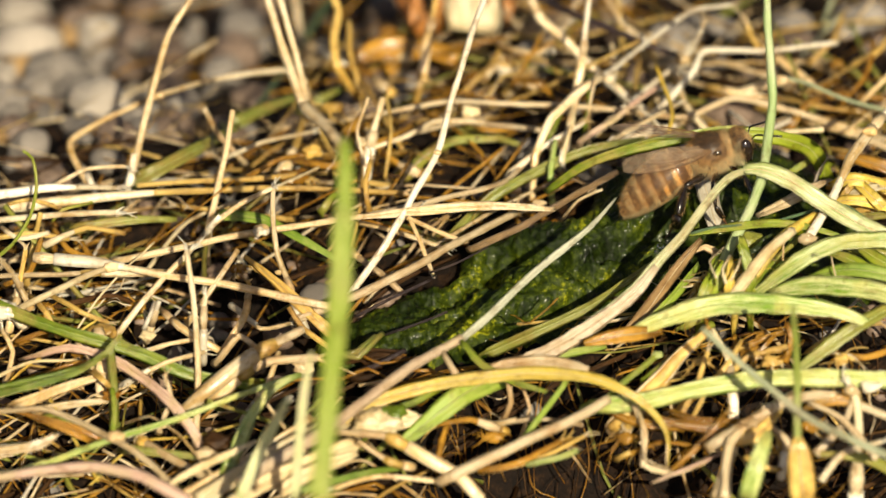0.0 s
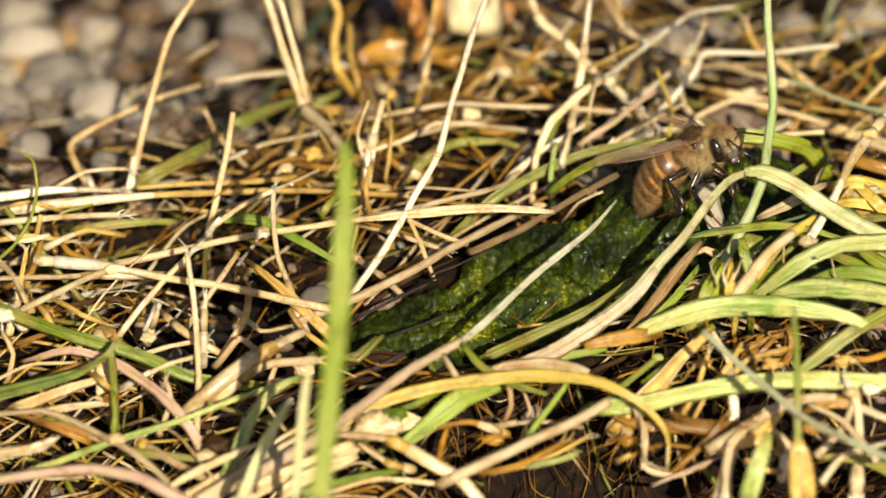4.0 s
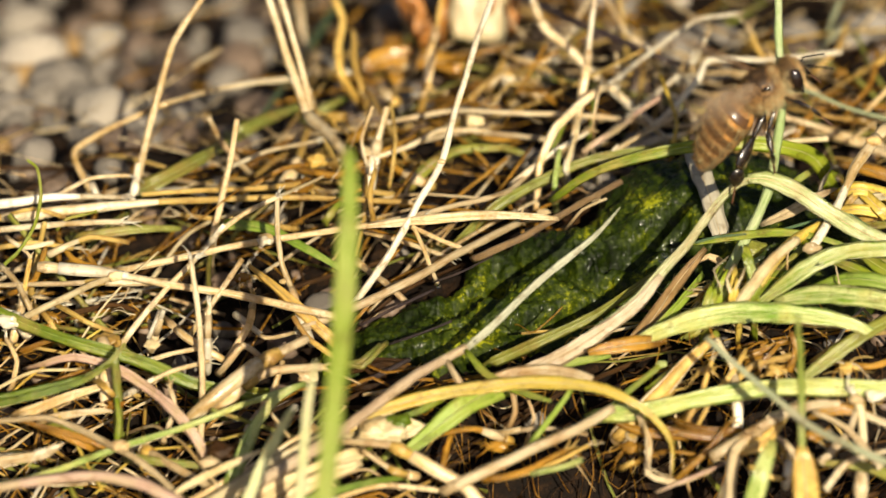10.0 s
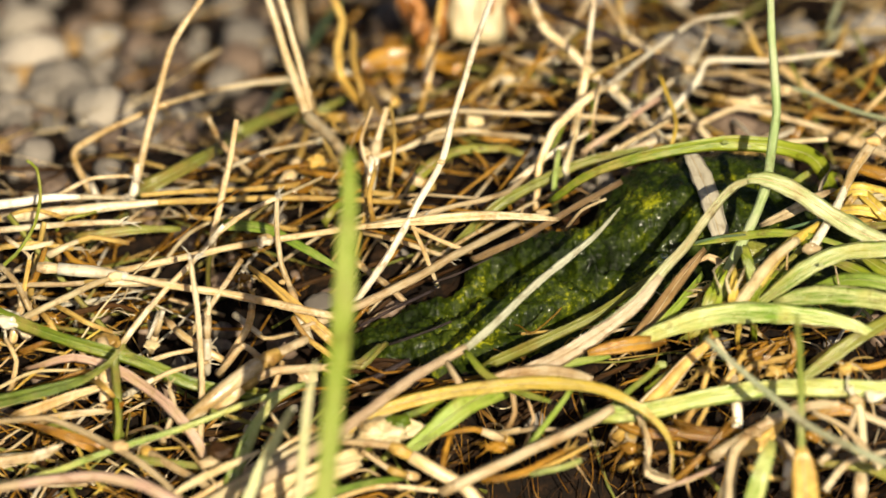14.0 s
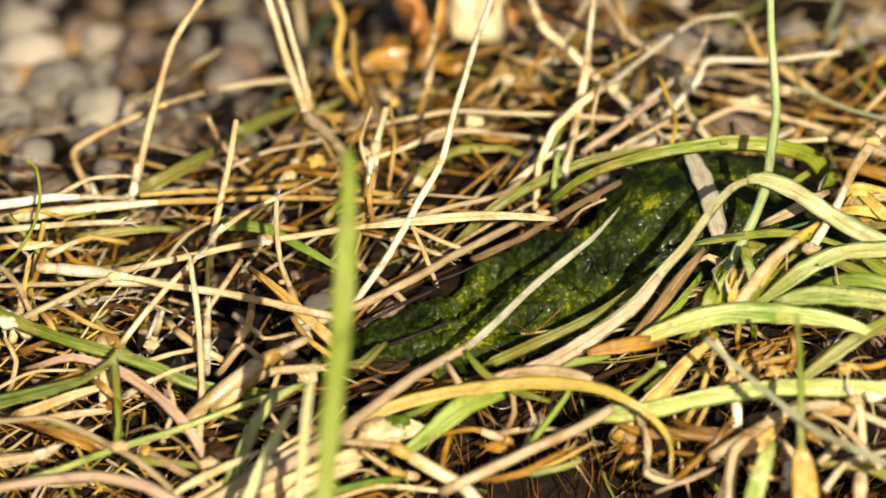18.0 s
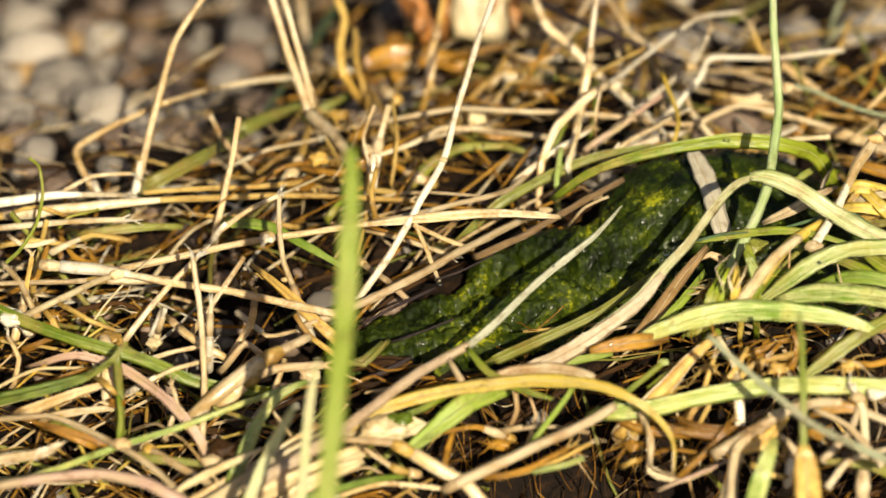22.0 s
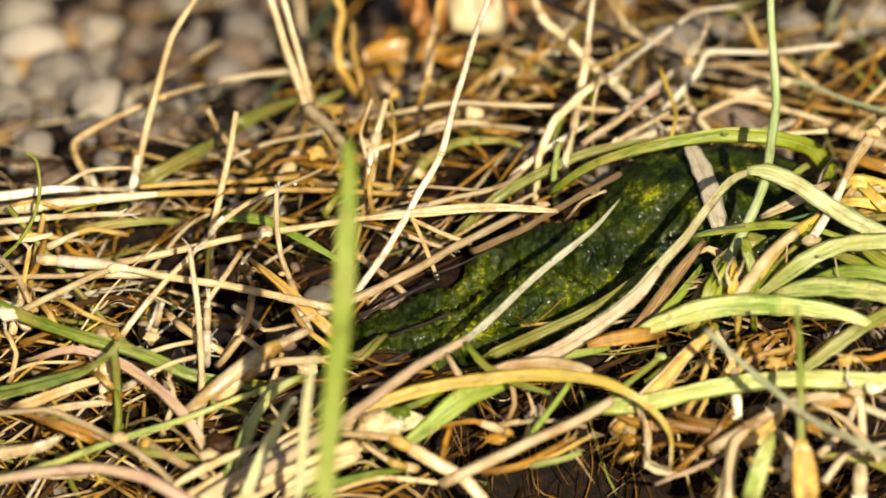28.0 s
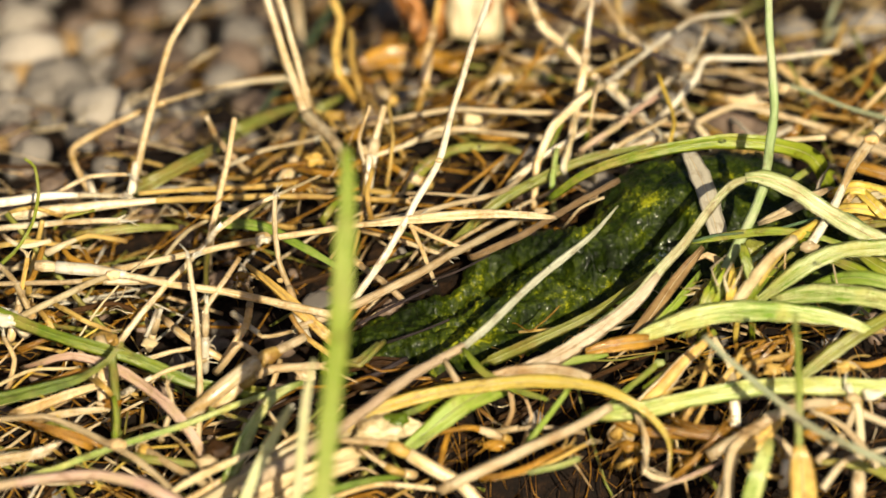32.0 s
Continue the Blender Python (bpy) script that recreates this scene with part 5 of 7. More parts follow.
blade("straw", 0.92, 1, 0.4, (-37.7, -29.3, 4.2), (-33.2, -28.4, 4.4), (-31.8, -28.3, 5.4))
blade("amber", 0.74, 0.4, 0.85, (-35.9, -24.0, 4.4), (-31.1, -25.4, 4.0), (-27.8, -26.0, 2.9), (-28.8, -15.0, -6.5))
blade("olive", 0.92, 0.85, 0.4, (-27.3, -16.5, -6.3), (-26.5, -25.1, 1.1), (-23.0, -26.5, 1.8), (-18.3, -27.1, 1.7))
blade("lime", 0.92, 0.85, 0.4, (-11.0, -18.5, -7.0), (-10.6, -28.2, 1.4), (-7.8, -27.4, 2.6), (-5.9, -25.7, 3.0))
stalk("straw", 0.59, (-13.8, -14.9, 3.4), (-14.7, -17.5, 1.8), (-16.6, -20.2, 0.2), (-17.0, -13.8, -5.2))
stalk("gold", 0.59, (-12.9, -12.0, 6.0), (-11.6, -13.4, 4.7), (-8.9, -14.9, 3.4), (-9.2, -5.9, -4.0))
stalk("olive", 0.59, (-8.9, -16.8, 4.9), (-6.9, -17.4, 4.8), (-5.0, -15.0, 5.3), (-5.2, -3.5, -4.1))
stalk("straw", 0.50, (-27.8, -9.9, -4.6), (-27.1, -17.5, 1.8), (-23.3, -18.0, 4.7), (-20.1, -15.9, 4.2))
stalk("straw", 0.50, (-26.0, -5.9, -4.0), (-25.2, -14.9, 3.4), (-23.0, -15.0, 4.4), (-20.1, -14.3, 4.5))
stalk("gold", 0.55, (-34.7, 1.3, -3.4), (-33.7, -7.9, 4.0), (-30.9, -11.5, 5.0), (-28.5, -11.8, 4.0))
stalk("gold", 0.59, (-35.5, -9.2, 5.0), (-33.8, -12.6, 5.9), (-32.9, -13.1, 3.8), (-33.8, -4.0, -3.6))
stalk("straw", 0.50, (-7.5, 12.1, -3.4), (-7.3, 3.8, 3.0), (-4.2, 1.3, 4.0), (0.3, -1.1, 4.0))
stalk("gold", 0.63, (-40.4, 9.6, -3.4), (-39.1, -1.2, 5.0), (-36.0, -1.7, 6.0), (-32.6, -1.2, 5.0))
stalk("amber", 0.63, (-34.3, 1.7, 4.0), (-32.6, -1.5, 4.0), (-29.7, -1.9, 3.0), (-30.4, 6.2, -3.4))
stalk("straw", 0.50, (-33.5, 16.8, 0.2), (-31.6, 10.1, 3.0), (-30.8, 8.4, 2.0), (-31.5, 15.5, -3.4))
stalk("olive", 0.50, (-20.4, 4.6, 3.0), (-20.7, -1.1, 3.0), (-20.5, -5.4, 2.0), (-20.9, 1.3, -3.4))
stalk("amber", 0.59, (-31.9, 1.4, 3.0), (-30.9, -1.1, 3.0), (-29.7, -2.2, 2.0), (-30.3, 4.6, -3.4))
stalk("gold", 0.55, (-6.4, 13.8, -3.4), (-6.2, 2.9, 5.0), (-6.5, 4.0, 7.0), (-6.0, 6.4, 8.0))
stalk("pale", 0.46, (-23.9, -13.3, 7.7), (-24.5, -13.2, 5.7), (-25.2, -12.7, 2.8), (-25.9, -4.9, -3.6))
blade("cream", 5.6, 1, 0.9, (3.6, 42.2, 5.3), (3.4, 39.9, 2.3), (3.1, 37.8, -0.3))
blade("orange", 1.84, 1, 0.85, (5.8, 44.0, 2.9), (5.4, 39.7, 2.6), (4.9, 40.7, -1.6), (5.0, 49.7, -8.0))
blade("orange", 1.10, 1, 0.85, (0.9, 44.9, 2.3), (0.3, 39.4, 2.1), (-0.2, 40.4, -2.3), (-0.2, 49.4, -8.7))
stalk("gold", 0.42, (4.6, 36.7, -1.0), (8.4, 36.7, 0.1), (11.7, 36.1, -0.9), (12.0, 45.1, -7.3))
stalk("gold", 0.50, (4.0, 29.0, 0.3), (6.2, 30.1, 2.1), (7.8, 30.2, 0.1), (9.4, 28.5, -0.6), (9.6, 35.9, -6.0))
stalk("gold", 0.42, (7.2, 30.8, 1.0), (9.4, 30.1, 2.1), (11.5, 30.2, 0.1), (11.8, 39.0, -6.3))
stalk("pale", 0.67, (5.8, 31.3, 1.9), (5.7, 29.6, 1.2), (6.0, 30.8, -1.0), (6.1, 38.2, -6.4))
stalk("straw", 0.50, (-13.5, 44.1, -5.9), (-11.2, 41.1, -5.1), (-8.9, 37.2, -4.0), (-9.2, 47.5, -11.4))
stalk("gold", 0.59, (-12.9, 52.5, -9.8), (-12.4, 43.1, -7.2), (-13.2, 33.4, -4.9), (-13.5, 42.1, -11.3))
stalk("straw", 0.59, (16.8, 24.2, -3.8), (16.3, 14.4, 3.6), (19.4, 15.4, 4.5), (23.2, 19.1, 2.9))
stalk("pale", 0.50, (27.8, 31.4, -5.1), (27.1, 22.7, 1.3), (29.3, 17.1, 3.2), (33.1, 19.9, 2.7))
stalk("gold", 0.50, (36.0, 41.0, -6.4), (35.0, 30.8, 1.0), (37.1, 31.9, 2.8), (38.4, 36.0, 3.2))
stalk("amber", 0.59, (38.6, 32.8, -5.1), (37.5, 22.7, 2.3), (39.7, 24.9, 3.9), (40.8, 30.1, 4.1))
stalk("olive", 0.50, (39.4, 37.3, 1.0), (40.4, 31.9, 0.8), (41.7, 29.0, 0.3), (42.8, 37.9, -6.1))
stalk("gold", 0.50, (31.8, 23.8, 2.1), (34.7, 20.4, 3.7), (38.4, 21.0, 2.6), (39.6, 31.1, -4.8))
blade("amber", 1.38, 0.4, 0.85, (35.7, 12.7, 3.9), (38.0, 10.4, 5.0), (41.6, 10.0, 4.0), (42.9, 19.8, -3.4))
blade("yellow", 0.83, 0.4, 0.85, (36.0, 5.2, 7.0), (37.8, 2.7, 8.0), (41.3, 2.3, 7.0), (43.1, 15.9, -3.4))
blade("yellow", 1.20, 0.85, 1, (36.2, 15.1, -3.4), (34.9, 2.8, 6.0), (37.2, 0.7, 7.0), (41.3, 0.8, 6.0))
stalk("brown", 0.67, (-8.0, -15.1, 2.3), (-5.1, -15.2, 3.3), (-2.6, -14.8, 2.4), (-2.7, -7.1, -4.0))
stalk("brown", 0.76, (-7.5, -16.9, 1.9), (-4.6, -17.3, 2.8), (-2.1, -15.4, 2.2), (-2.2, -7.7, -4.2))
stalk("dktwig", 0.50, (-7.0, -17.0, 2.9), (-5.5, -16.9, 3.4), (-3.1, -14.9, 3.4), (-3.2, -5.9, -4.0))
stalk("dktwig", 0.34, (-7.3, -1.5, -3.4), (-7.1, -10.7, 4.0), (-4.1, -8.9, 4.5), (-0.7, -5.9, 4.0))
stalk("dktwig", 0.29, (-4.7, -4.0, -3.6), (-4.6, -13.1, 3.8), (-1.7, -12.8, 4.8), (0.8, -11.5, 5.0))
stalk("dktwig", 0.25, (-0.7, 4.6, -3.4), (-0.7, -6.0, 5.0), (1.8, -5.7, 6.0), (4.3, -3.7, 6.0))
stalk("dktwig", 0.34, (-20.6, 2.9, -3.4), (-20.0, -5.1, 3.0), (-15.5, -6.5, 3.5), (-10.5, -8.2, 3.0))
stalk("straw", 0.42, (-32.3, -13.4, 4.7), (-30.1, -16.8, 4.9), (-29.2, -17.9, 2.7), (-30.1, -9.0, -4.7))
stalk("gold", 0.84, (-29.3, -14.4, 5.5), (-28.8, -16.5, 4.0), (-29.0, -18.7, 1.5), (-29.7, -11.1, -4.9))
stalk("pale", 0.38, (-25.2, -16.3, 7.0), (-24.5, -15.5, 8.2), (-24.2, -14.4, 8.5))
stalk("straw", 0.50, (-37.5, -14.4, 5.5), (-36.5, -15.9, 4.2), (-37.1, -16.9, 1.9), (-38.0, -9.3, -4.5))
stalk("amber", 0.59, (-33.6, -17.3, 2.8), (-31.1, -17.1, 3.9), (-28.3, -15.8, 3.2), (-29.2, -6.8, -4.2))
stalk("tan", 0.50, (-24.4, -14.5, -5.9), (-23.7, -23.2, 1.5), (-22.7, -21.6, 3.9), (-23.2, -20.7, 5.1))
stalk("cream", 0.59, (-17.8, -19.3, -7.6), (-17.1, -31.2, 2.8), (-14.3, -29.5, 3.2), (-10.6, -27.2, 3.7))
blade("cream", 1.20, 1, 0.4, (-13.3, -32.4, 2.5), (-10.5, -31.0, 3.8), (-6.8, -28.3, 3.4))
stalk("straw", 0.50, (-8.7, -30.9, 1.8), (-4.9, -29.7, 2.1), (-0.2, -29.4, 1.2), (-0.2, -19.7, -7.2))
stalk("tan", 0.50, (4.7, -13.9, -5.7), (4.6, -22.6, 1.7), (8.4, -23.9, 3.4), (12.2, -23.6, 2.5))
stalk("tan", 0.42, (7.0, -20.4, 4.2), (7.7, -21.8, 2.8), (7.0, -22.9, 0.6), (7.2, -15.4, -5.8))
blade("yellow", 1.20, 0.4, 1, (34.5, 1.4, 9.0), (36.5, 0.2, 10.5), (39.6, 1.0, 9.0))
blade("cream", 0.83, 0.4, 1, (35.2, 1.0, 8.0), (37.5, -0.3, 9.8), (41.3, 3.1, 8.0))
blade("yellow", 1.10, 0.4, 1, (35.9, 4.7, 8.0), (37.0, 0.0, 10.0), (38.9, -1.9, 9.0))
blade("gold", 0.64, 0.4, 0.4, (34.9, -0.2, 8.0), (35.9, -0.5, 10.0), (37.3, 3.3, 9.0))
blade("yellow", 1.01, 0.4, 1, (34.1, -0.0, 8.0), (36.4, -1.5, 9.5), (40.5, -0.8, 8.0))
blade("gold", 0.74, 0.85, 1, (37.2, 13.4, -3.4), (35.8, 1.2, 6.0), (38.0, -0.6, 8.0), (41.1, 0.5, 8.0))
blade("olive", 0.83, 0.85, 1, (35.6, 12.9, -3.4), (34.1, -0.5, 7.0), (37.0, -1.3, 7.5), (40.6, -0.1, 7.0))
scrap("cream", 1.70, (-5.3, -25.2, 4.1))
scrap("lime", 0.90, (-3.9, -24.6, 4.7))
scrap("brown", 1.00, (-5.5, -14.8, 2.4))
scrap("amber", 0.60, (-3.5, -15.0, 2.8))
scrap("brown", 0.70, (-7.0, -16.5, 2.0))
scrap("cream", 0.60, (-24.9, -16.1, 6.1))
scrap("pale", 1.10, (-37.0, -13.0, 6.3))
scrap("pale", 0.70, (36.1, -25.2, 8.1))
scrap("brown", 1.10, (-18.6, -26.7, 3.3))
scrap("tan", 0.70, (-19.5, -27.8, 3.0))
scrap("tan", 0.70, (26.0, -27.5, 6.1))
scrap("tan", 0.60, (27.8, -26.4, 6.8))
scrap("tan", 0.80, (-11.5, -17.5, 3.8))
scrap("pale", 0.60, (-15.5, -4.3, 8.2))
scrap("gold", 1.00, (-28.9, -13.7, 4.6))
scrap("lime", 1.00, (24.7, -9.0, 8.0))
scrap("olive", 1.10, (26.8, -6.3, 9.0))
scrap("cream", 1.20, (4.7, 45.2, -3.3))
scrap("pale", 0.70, (6.2, 29.6, 1.2))
scrap("pale", 0.60, (10.5, 31.9, 1.8))
scrap("gold", 0.80, (-11.4, 10.3, 6.0))
scrap("amber", 1.10, (-12.9, 7.9, 5.0))
scrap("straw", 0.80, (-6.6, 11.6, 6.0))
scrap("cream", 0.80, (2.9, 19.3, 3.8))
drop("water", 0.25, (24.8, 2.9, 13.6))
drop("water", 0.30, (19.2, -7.3, 9.0))
drop("water", 0.25, (4.8, -16.3, 5.0))
drop("water", 0.20, (23.7, 3.1, 12.5))
drop("water", 0.20, (18.8, -8.1, 9.0))
drop("water", 0.20, (-0.4, -6.6, 5.0))
drop("water", 0.20, (32.2, -13.3, 12.7))
drop("water", 0.20, (3.5, 12.4, 5.9))


def dew(count):
    """Beads of water clinging to the upper side of the wet stems and blades."""
    r = random.Random(31)
    for _ in range(count):
        stem = r.choice(turf)
        v = r.choice(stem.data.vertices)
        at = stem.matrix_world @ v.co if stem.parent is None else v.co
        if v.normal.z > 0.5 and v.normal.y < 0 and at.z > 0.002:
            drop("water", r.uniform(0.07, 0.17), tuple(c / MM for c in at + v.normal * 0.00004))


dew(330)
blade("amber", 1.01, 0.85, 0.4, (25.4, -5.1, -4.7), (24.4, -17.8, 5.7), (26.7, -17.8, 6.7), (29.7, -16.3, 7.0))
blade("amber", 0.83, 0.85, 0.4, (27.2, -8.5, -5.1), (26.2, -19.8, 4.3), (26.9, -19.3, 6.4), (28.6, -17.9, 7.7))
stalk("amber", 0.59, (29.4, -19.0, 5.5), (30.1, -17.5, 6.8), (29.6, -16.7, 8.0))
blade("gold", 0.92, 0.85, 0.4, (32.9, -5.1, -4.7), (31.6, -17.8, 5.7), (34.5, -16.3, 7.0), (37.8, -15.7, 7.2))
stalk("gold", 0.67, (25.2, -8.5, -5.1), (24.3, -19.8, 4.3), (26.2, -19.3, 6.4), (29.6, -18.1, 6.6))
stalk("amber", 0.76, (34.4, -5.4, -4.5), (33.1, -16.8, 4.9), (36.4, -18.4, 5.6), (39.3, -17.2, 5.9))
blade("gold", 1.20, 0.4, 0.4, (22.9, -28.1, 4.5), (26.2, -28.5, 5.4), (28.7, -25.6, 6.0))
blade("amber", 1.10, 0.4, 0.4, (30.6, -25.6, 6.0), (33.4, -25.6, 7.0), (36.3, -25.6, 6.0))
stalk("amber", 0.67, (20.4, -18.5, -7.0), (19.7, -28.2, 1.4), (22.6, -26.6, 3.8), (24.0, -25.2, 5.1))
stalk("gold", 0.59, (21.1, -12.8, -6.0), (20.3, -23.9, 3.4), (21.7, -22.3, 5.7), (22.8, -19.7, 7.3))
blade("amber", 1.20, 0.4, 0.85, (14.1, -23.0, 3.6), (16.9, -25.2, 4.1), (20.8, -24.5, 3.2), (21.6, -13.4, -6.2))
stalk("amber", 0.50, (15.5, -17.6, -6.5), (15.1, -26.1, 0.9), (18.8, -26.3, 2.9), (22.7, -25.9, 1.9))
stalk("gold", 0.50, (4.7, -18.5, -7.0), (4.6, -28.2, 1.4), (8.3, -28.0, 2.5), (12.2, -25.7, 3.0))
stalk("amber", 0.59, (-0.2, -23.6, 2.5), (2.7, -23.9, 3.4), (5.6, -23.2, 1.5), (5.7, -14.5, -5.9))
stalk("cream", 1.01, (24.9, -14.2, 8.5), (27.0, -13.5, 11.7), (28.3, -12.2, 12.5), (30.4, -9.6, 12.5))
stalk("lime", 0.67, (26.4, -13.9, 7.6), (28.0, -11.1, 9.0), (31.0, -7.6, 10.0))
stalk("gold", 0.84, (19.4, -20.7, 5.1), (18.4, -22.5, 4.7), (16.0, -24.5, 3.2), (16.6, -13.4, -6.2))
stalk("amber", 0.50, (26.9, -16.9, -7.1), (25.8, -28.9, 3.3), (28.1, -30.1, 3.0), (31.0, -28.3, 3.4))
stalk("straw", 0.59, (31.7, -32.1, 3.6), (33.6, -30.2, 5.0), (36.9, -29.0, 5.3))
stalk("tan", 0.59, (31.0, -25.9, 6.9), (33.7, -27.7, 6.6), (36.4, -30.8, 4.9))
stalk("gold", 0.46, (-7.7, 33.0, -1.3), (-4.9, 20.7, 1.8), (-3.3, 16.0, 2.1), (-3.4, 24.5, -4.3))
stalk("gold", 0.59, (-11.0, 16.1, 4.6), (-8.4, 9.2, 4.0), (-4.3, 9.2, 3.0), (-4.4, 17.6, -3.4))
stalk("straw", 0.50, (-20.2, 21.5, -3.4), (-19.7, 11.7, 4.0), (-16.0, 11.6, 6.0), (-11.5, 14.5, 5.1))
stalk("amber", 0.55, (-18.5, 18.1, -3.4), (-18.0, 8.3, 4.0), (-14.4, 9.1, 6.0), (-10.4, 11.2, 5.0))
stalk("gold", 0.50, (-24.3, -9.5, 4.0), (-22.1, -13.4, 4.7), (-18.7, -14.9, 3.4), (-19.2, -5.9, -4.0))
stalk("amber", 0.55, (-37.3, -4.6, -3.8), (-36.2, -13.7, 3.6), (-32.8, -13.4, 4.7), (-29.4, -13.7, 3.6))
stalk("brown", 0.59, (-34.1, -0.3, -3.4), (-33.2, -8.2, 3.0), (-28.9, -6.7, 3.0), (-25.8, -8.2, 3.0))
stalk("straw", 0.46, (-18.4, -0.3, -3.4), (-17.9, -9.5, 4.0), (-15.3, -13.4, 4.7), (-12.9, -11.8, 4.0))
stalk("gold", 0.46, (-16.5, -6.3, 4.0), (-16.8, -12.2, 5.0), (-18.7, -13.9, 2.6), (-19.2, -6.2, -3.8))
stalk("brown", 0.42, (-8.2, -6.5, -4.2), (-8.0, -15.5, 3.2), (-6.0, -15.6, 4.2), (-3.1, -14.9, 3.4))
stalk("amber", 0.34, (-7.2, -5.8, -4.1), (-7.0, -15.4, 3.8), (-5.0, -17.1, 3.9), (-2.1, -16.0, 3.6))
stalk("amber", 0.38, (-8.7, -9.0, -4.7), (-8.4, -17.9, 2.7), (-6.0, -17.7, 3.8), (-4.1, -17.9, 2.7))
stalk("straw", 0.38, (-6.9, -9.6, -4.8), (-6.7, -18.5, 2.6), (-4.5, -18.4, 3.1), (-2.6, -16.7, 3.0))
stalk("olive", 0.76, (-9.2, -6.3, -4.4), (-8.9, -16.5, 4.0), (-7.0, -16.8, 4.9), (-5.4, -15.1, 5.3))
blade("olive", 1.38, 0.85, 0.4, (-3.4, 18.9, -3.4), (-3.3, 10.5, 3.0), (0.8, 15.0, 3.5), (6.0, 15.8, 3.4))
blade("lime", 1.01, 0.85, 0.4, (-10.8, 13.4, -3.4), (-10.5, 3.8, 4.0), (-8.8, 6.2, 5.0), (-7.3, 7.9, 5.0))
blade("olive", 1.20, 0.85, 0.4, (-13.3, 37.0, -8.9), (-13.0, 26.9, -1.5), (-10.8, 26.8, -0.1), (-8.7, 29.0, -0.3))
stalk("lime", 0.50, (9.3, 22.6, -3.5), (9.0, 12.7, 3.9), (10.3, 13.7, 5.7), (11.1, 15.3, 6.5))
stalk("lime", 0.42, (13.7, 27.1, -4.2), (13.3, 17.1, 3.2), (13.8, 19.2, 4.8), (13.6, 22.0, 5.4))
stalk("gold", 0.50, (19.3, 39.1, -0.3), (20.6, 30.8, 1.0), (22.1, 29.0, 0.3), (22.7, 37.9, -6.1))
blade("lime", 1.01, 0.85, 0.4, (32.3, 18.9, -3.4), (31.1, 6.5, 6.0), (33.2, 7.7, 7.0), (35.3, 8.2, 6.0))
blade("olive", 1.10, 0.4, 1, (34.3, -5.0, 8.0), (36.5, -7.9, 9.0), (39.9, -8.2, 8.0))
stalk("straw", 0.63, (-38.7, -4.9, 6.0), (-37.1, -7.3, 6.0), (-35.4, -10.7, 5.0), (-36.6, -0.3, -3.4))
stalk("gold", 0.50, (-38.3, 2.4, 6.0), (-36.2, 1.9, 7.0), (-33.7, 2.0, 6.0), (-35.0, 14.2, -3.4))
stalk("gold", 0.59, (-35.7, 8.7, -3.4), (-34.5, -2.0, 5.0), (-31.1, -0.9, 6.0), (-27.7, -0.4, 5.0))
stalk("lime", 0.42, (-34.1, -0.0, 6.0), (-33.1, 0.3, 7.0), (-30.8, 2.8, 6.0), (-32.0, 15.1, -3.4))
stalk("straw", 0.55, (-38.5, -0.9, 6.0), (-36.9, -2.5, 6.0), (-34.5, -1.7, 6.0), (-35.8, 10.4, -3.4))
stalk("amber", 0.59, (-38.9, 2.9, -3.4), (-37.6, -7.6, 5.0), (-35.6, -7.3, 6.0), (-34.9, -2.5, 6.0))
blade("yellow", 0.74, 0.4, 0.4, (24.4, -15.2, 9.3), (24.7, -14.8, 11.4), (24.9, -12.4, 11.9))
stalk("cream", 0.29, (24.3, -16.4, 12.0), (24.0, -15.4, 12.8), (24.8, -13.4, 12.7))
stalk("cream", 0.21, (24.7, -16.1, 12.1), (25.3, -15.1, 12.8), (25.7, -13.4, 12.7))
stalk("straw", 0.17, (23.6, -14.9, 11.4), (23.0, -13.5, 12.2), (24.4, -11.3, 12.0))
stalk("straw", 0.17, (30.0, -9.9, 13.0), (29.5, -10.9, 12.0), (29.4, -12.0, 11.0))
stalk("straw", 0.17, (33.5, -12.4, 11.9), (33.8, -13.2, 10.7), (34.3, -13.5, 9.7))
stalk("amber", 0.29, (23.0, -17.3, 7.8), (22.7, -15.5, 8.2), (23.5, -14.3, 8.5))
stalk("dkgreen", 0.25, (21.7, -8.6, 11.4), (23.6, -8.6, 12.0), (26.0, -8.8, 12.4))
blade("olive", 1.20, 0.85, 0.4, (21.5, -2.9, -3.9), (20.7, -14.4, 5.5), (22.6, -13.9, 6.6), (23.6, -11.7, 7.0))
blade("tan", 0.92, 0.4, 0.85, (21.6, -7.4, 8.0), (23.1, -6.2, 8.0), (24.2, -5.8, 7.0), (25.2, 7.5, -3.4))
blade("gold", 0.92, 0.85, 0.4, (30.2, -0.0, -3.6), (28.9, -13.0, 6.8), (31.2, -14.8, 7.4), (34.6, -15.0, 7.3))
stalk("straw", 0.25, (16.7, -23.2, 5.5), (16.9, -25.8, 5.0), (17.3, -28.9, 3.3), (19.1, -28.9, 2.3), (19.8, -18.1, -7.1))
stalk("straw", 0.21, (19.7, -18.1, -7.1), (19.0, -28.9, 2.3), (19.2, -27.2, 3.7), (18.8, -24.9, 4.2))
blade("amber", 0.92, 0.85, 0.4, (20.1, -11.9, -5.8), (19.4, -23.0, 3.6), (21.7, -24.9, 4.2), (26.0, -25.0, 4.1))
stalk("gold", 0.50, (22.2, -13.1, -5.8), (21.4, -23.0, 2.6), (22.5, -22.2, 4.8), (22.8, -21.7, 5.9))
stalk("gold", 0.46, (23.4, -21.7, 5.9), (24.6, -20.6, 7.1), (25.7, -18.5, 7.6))
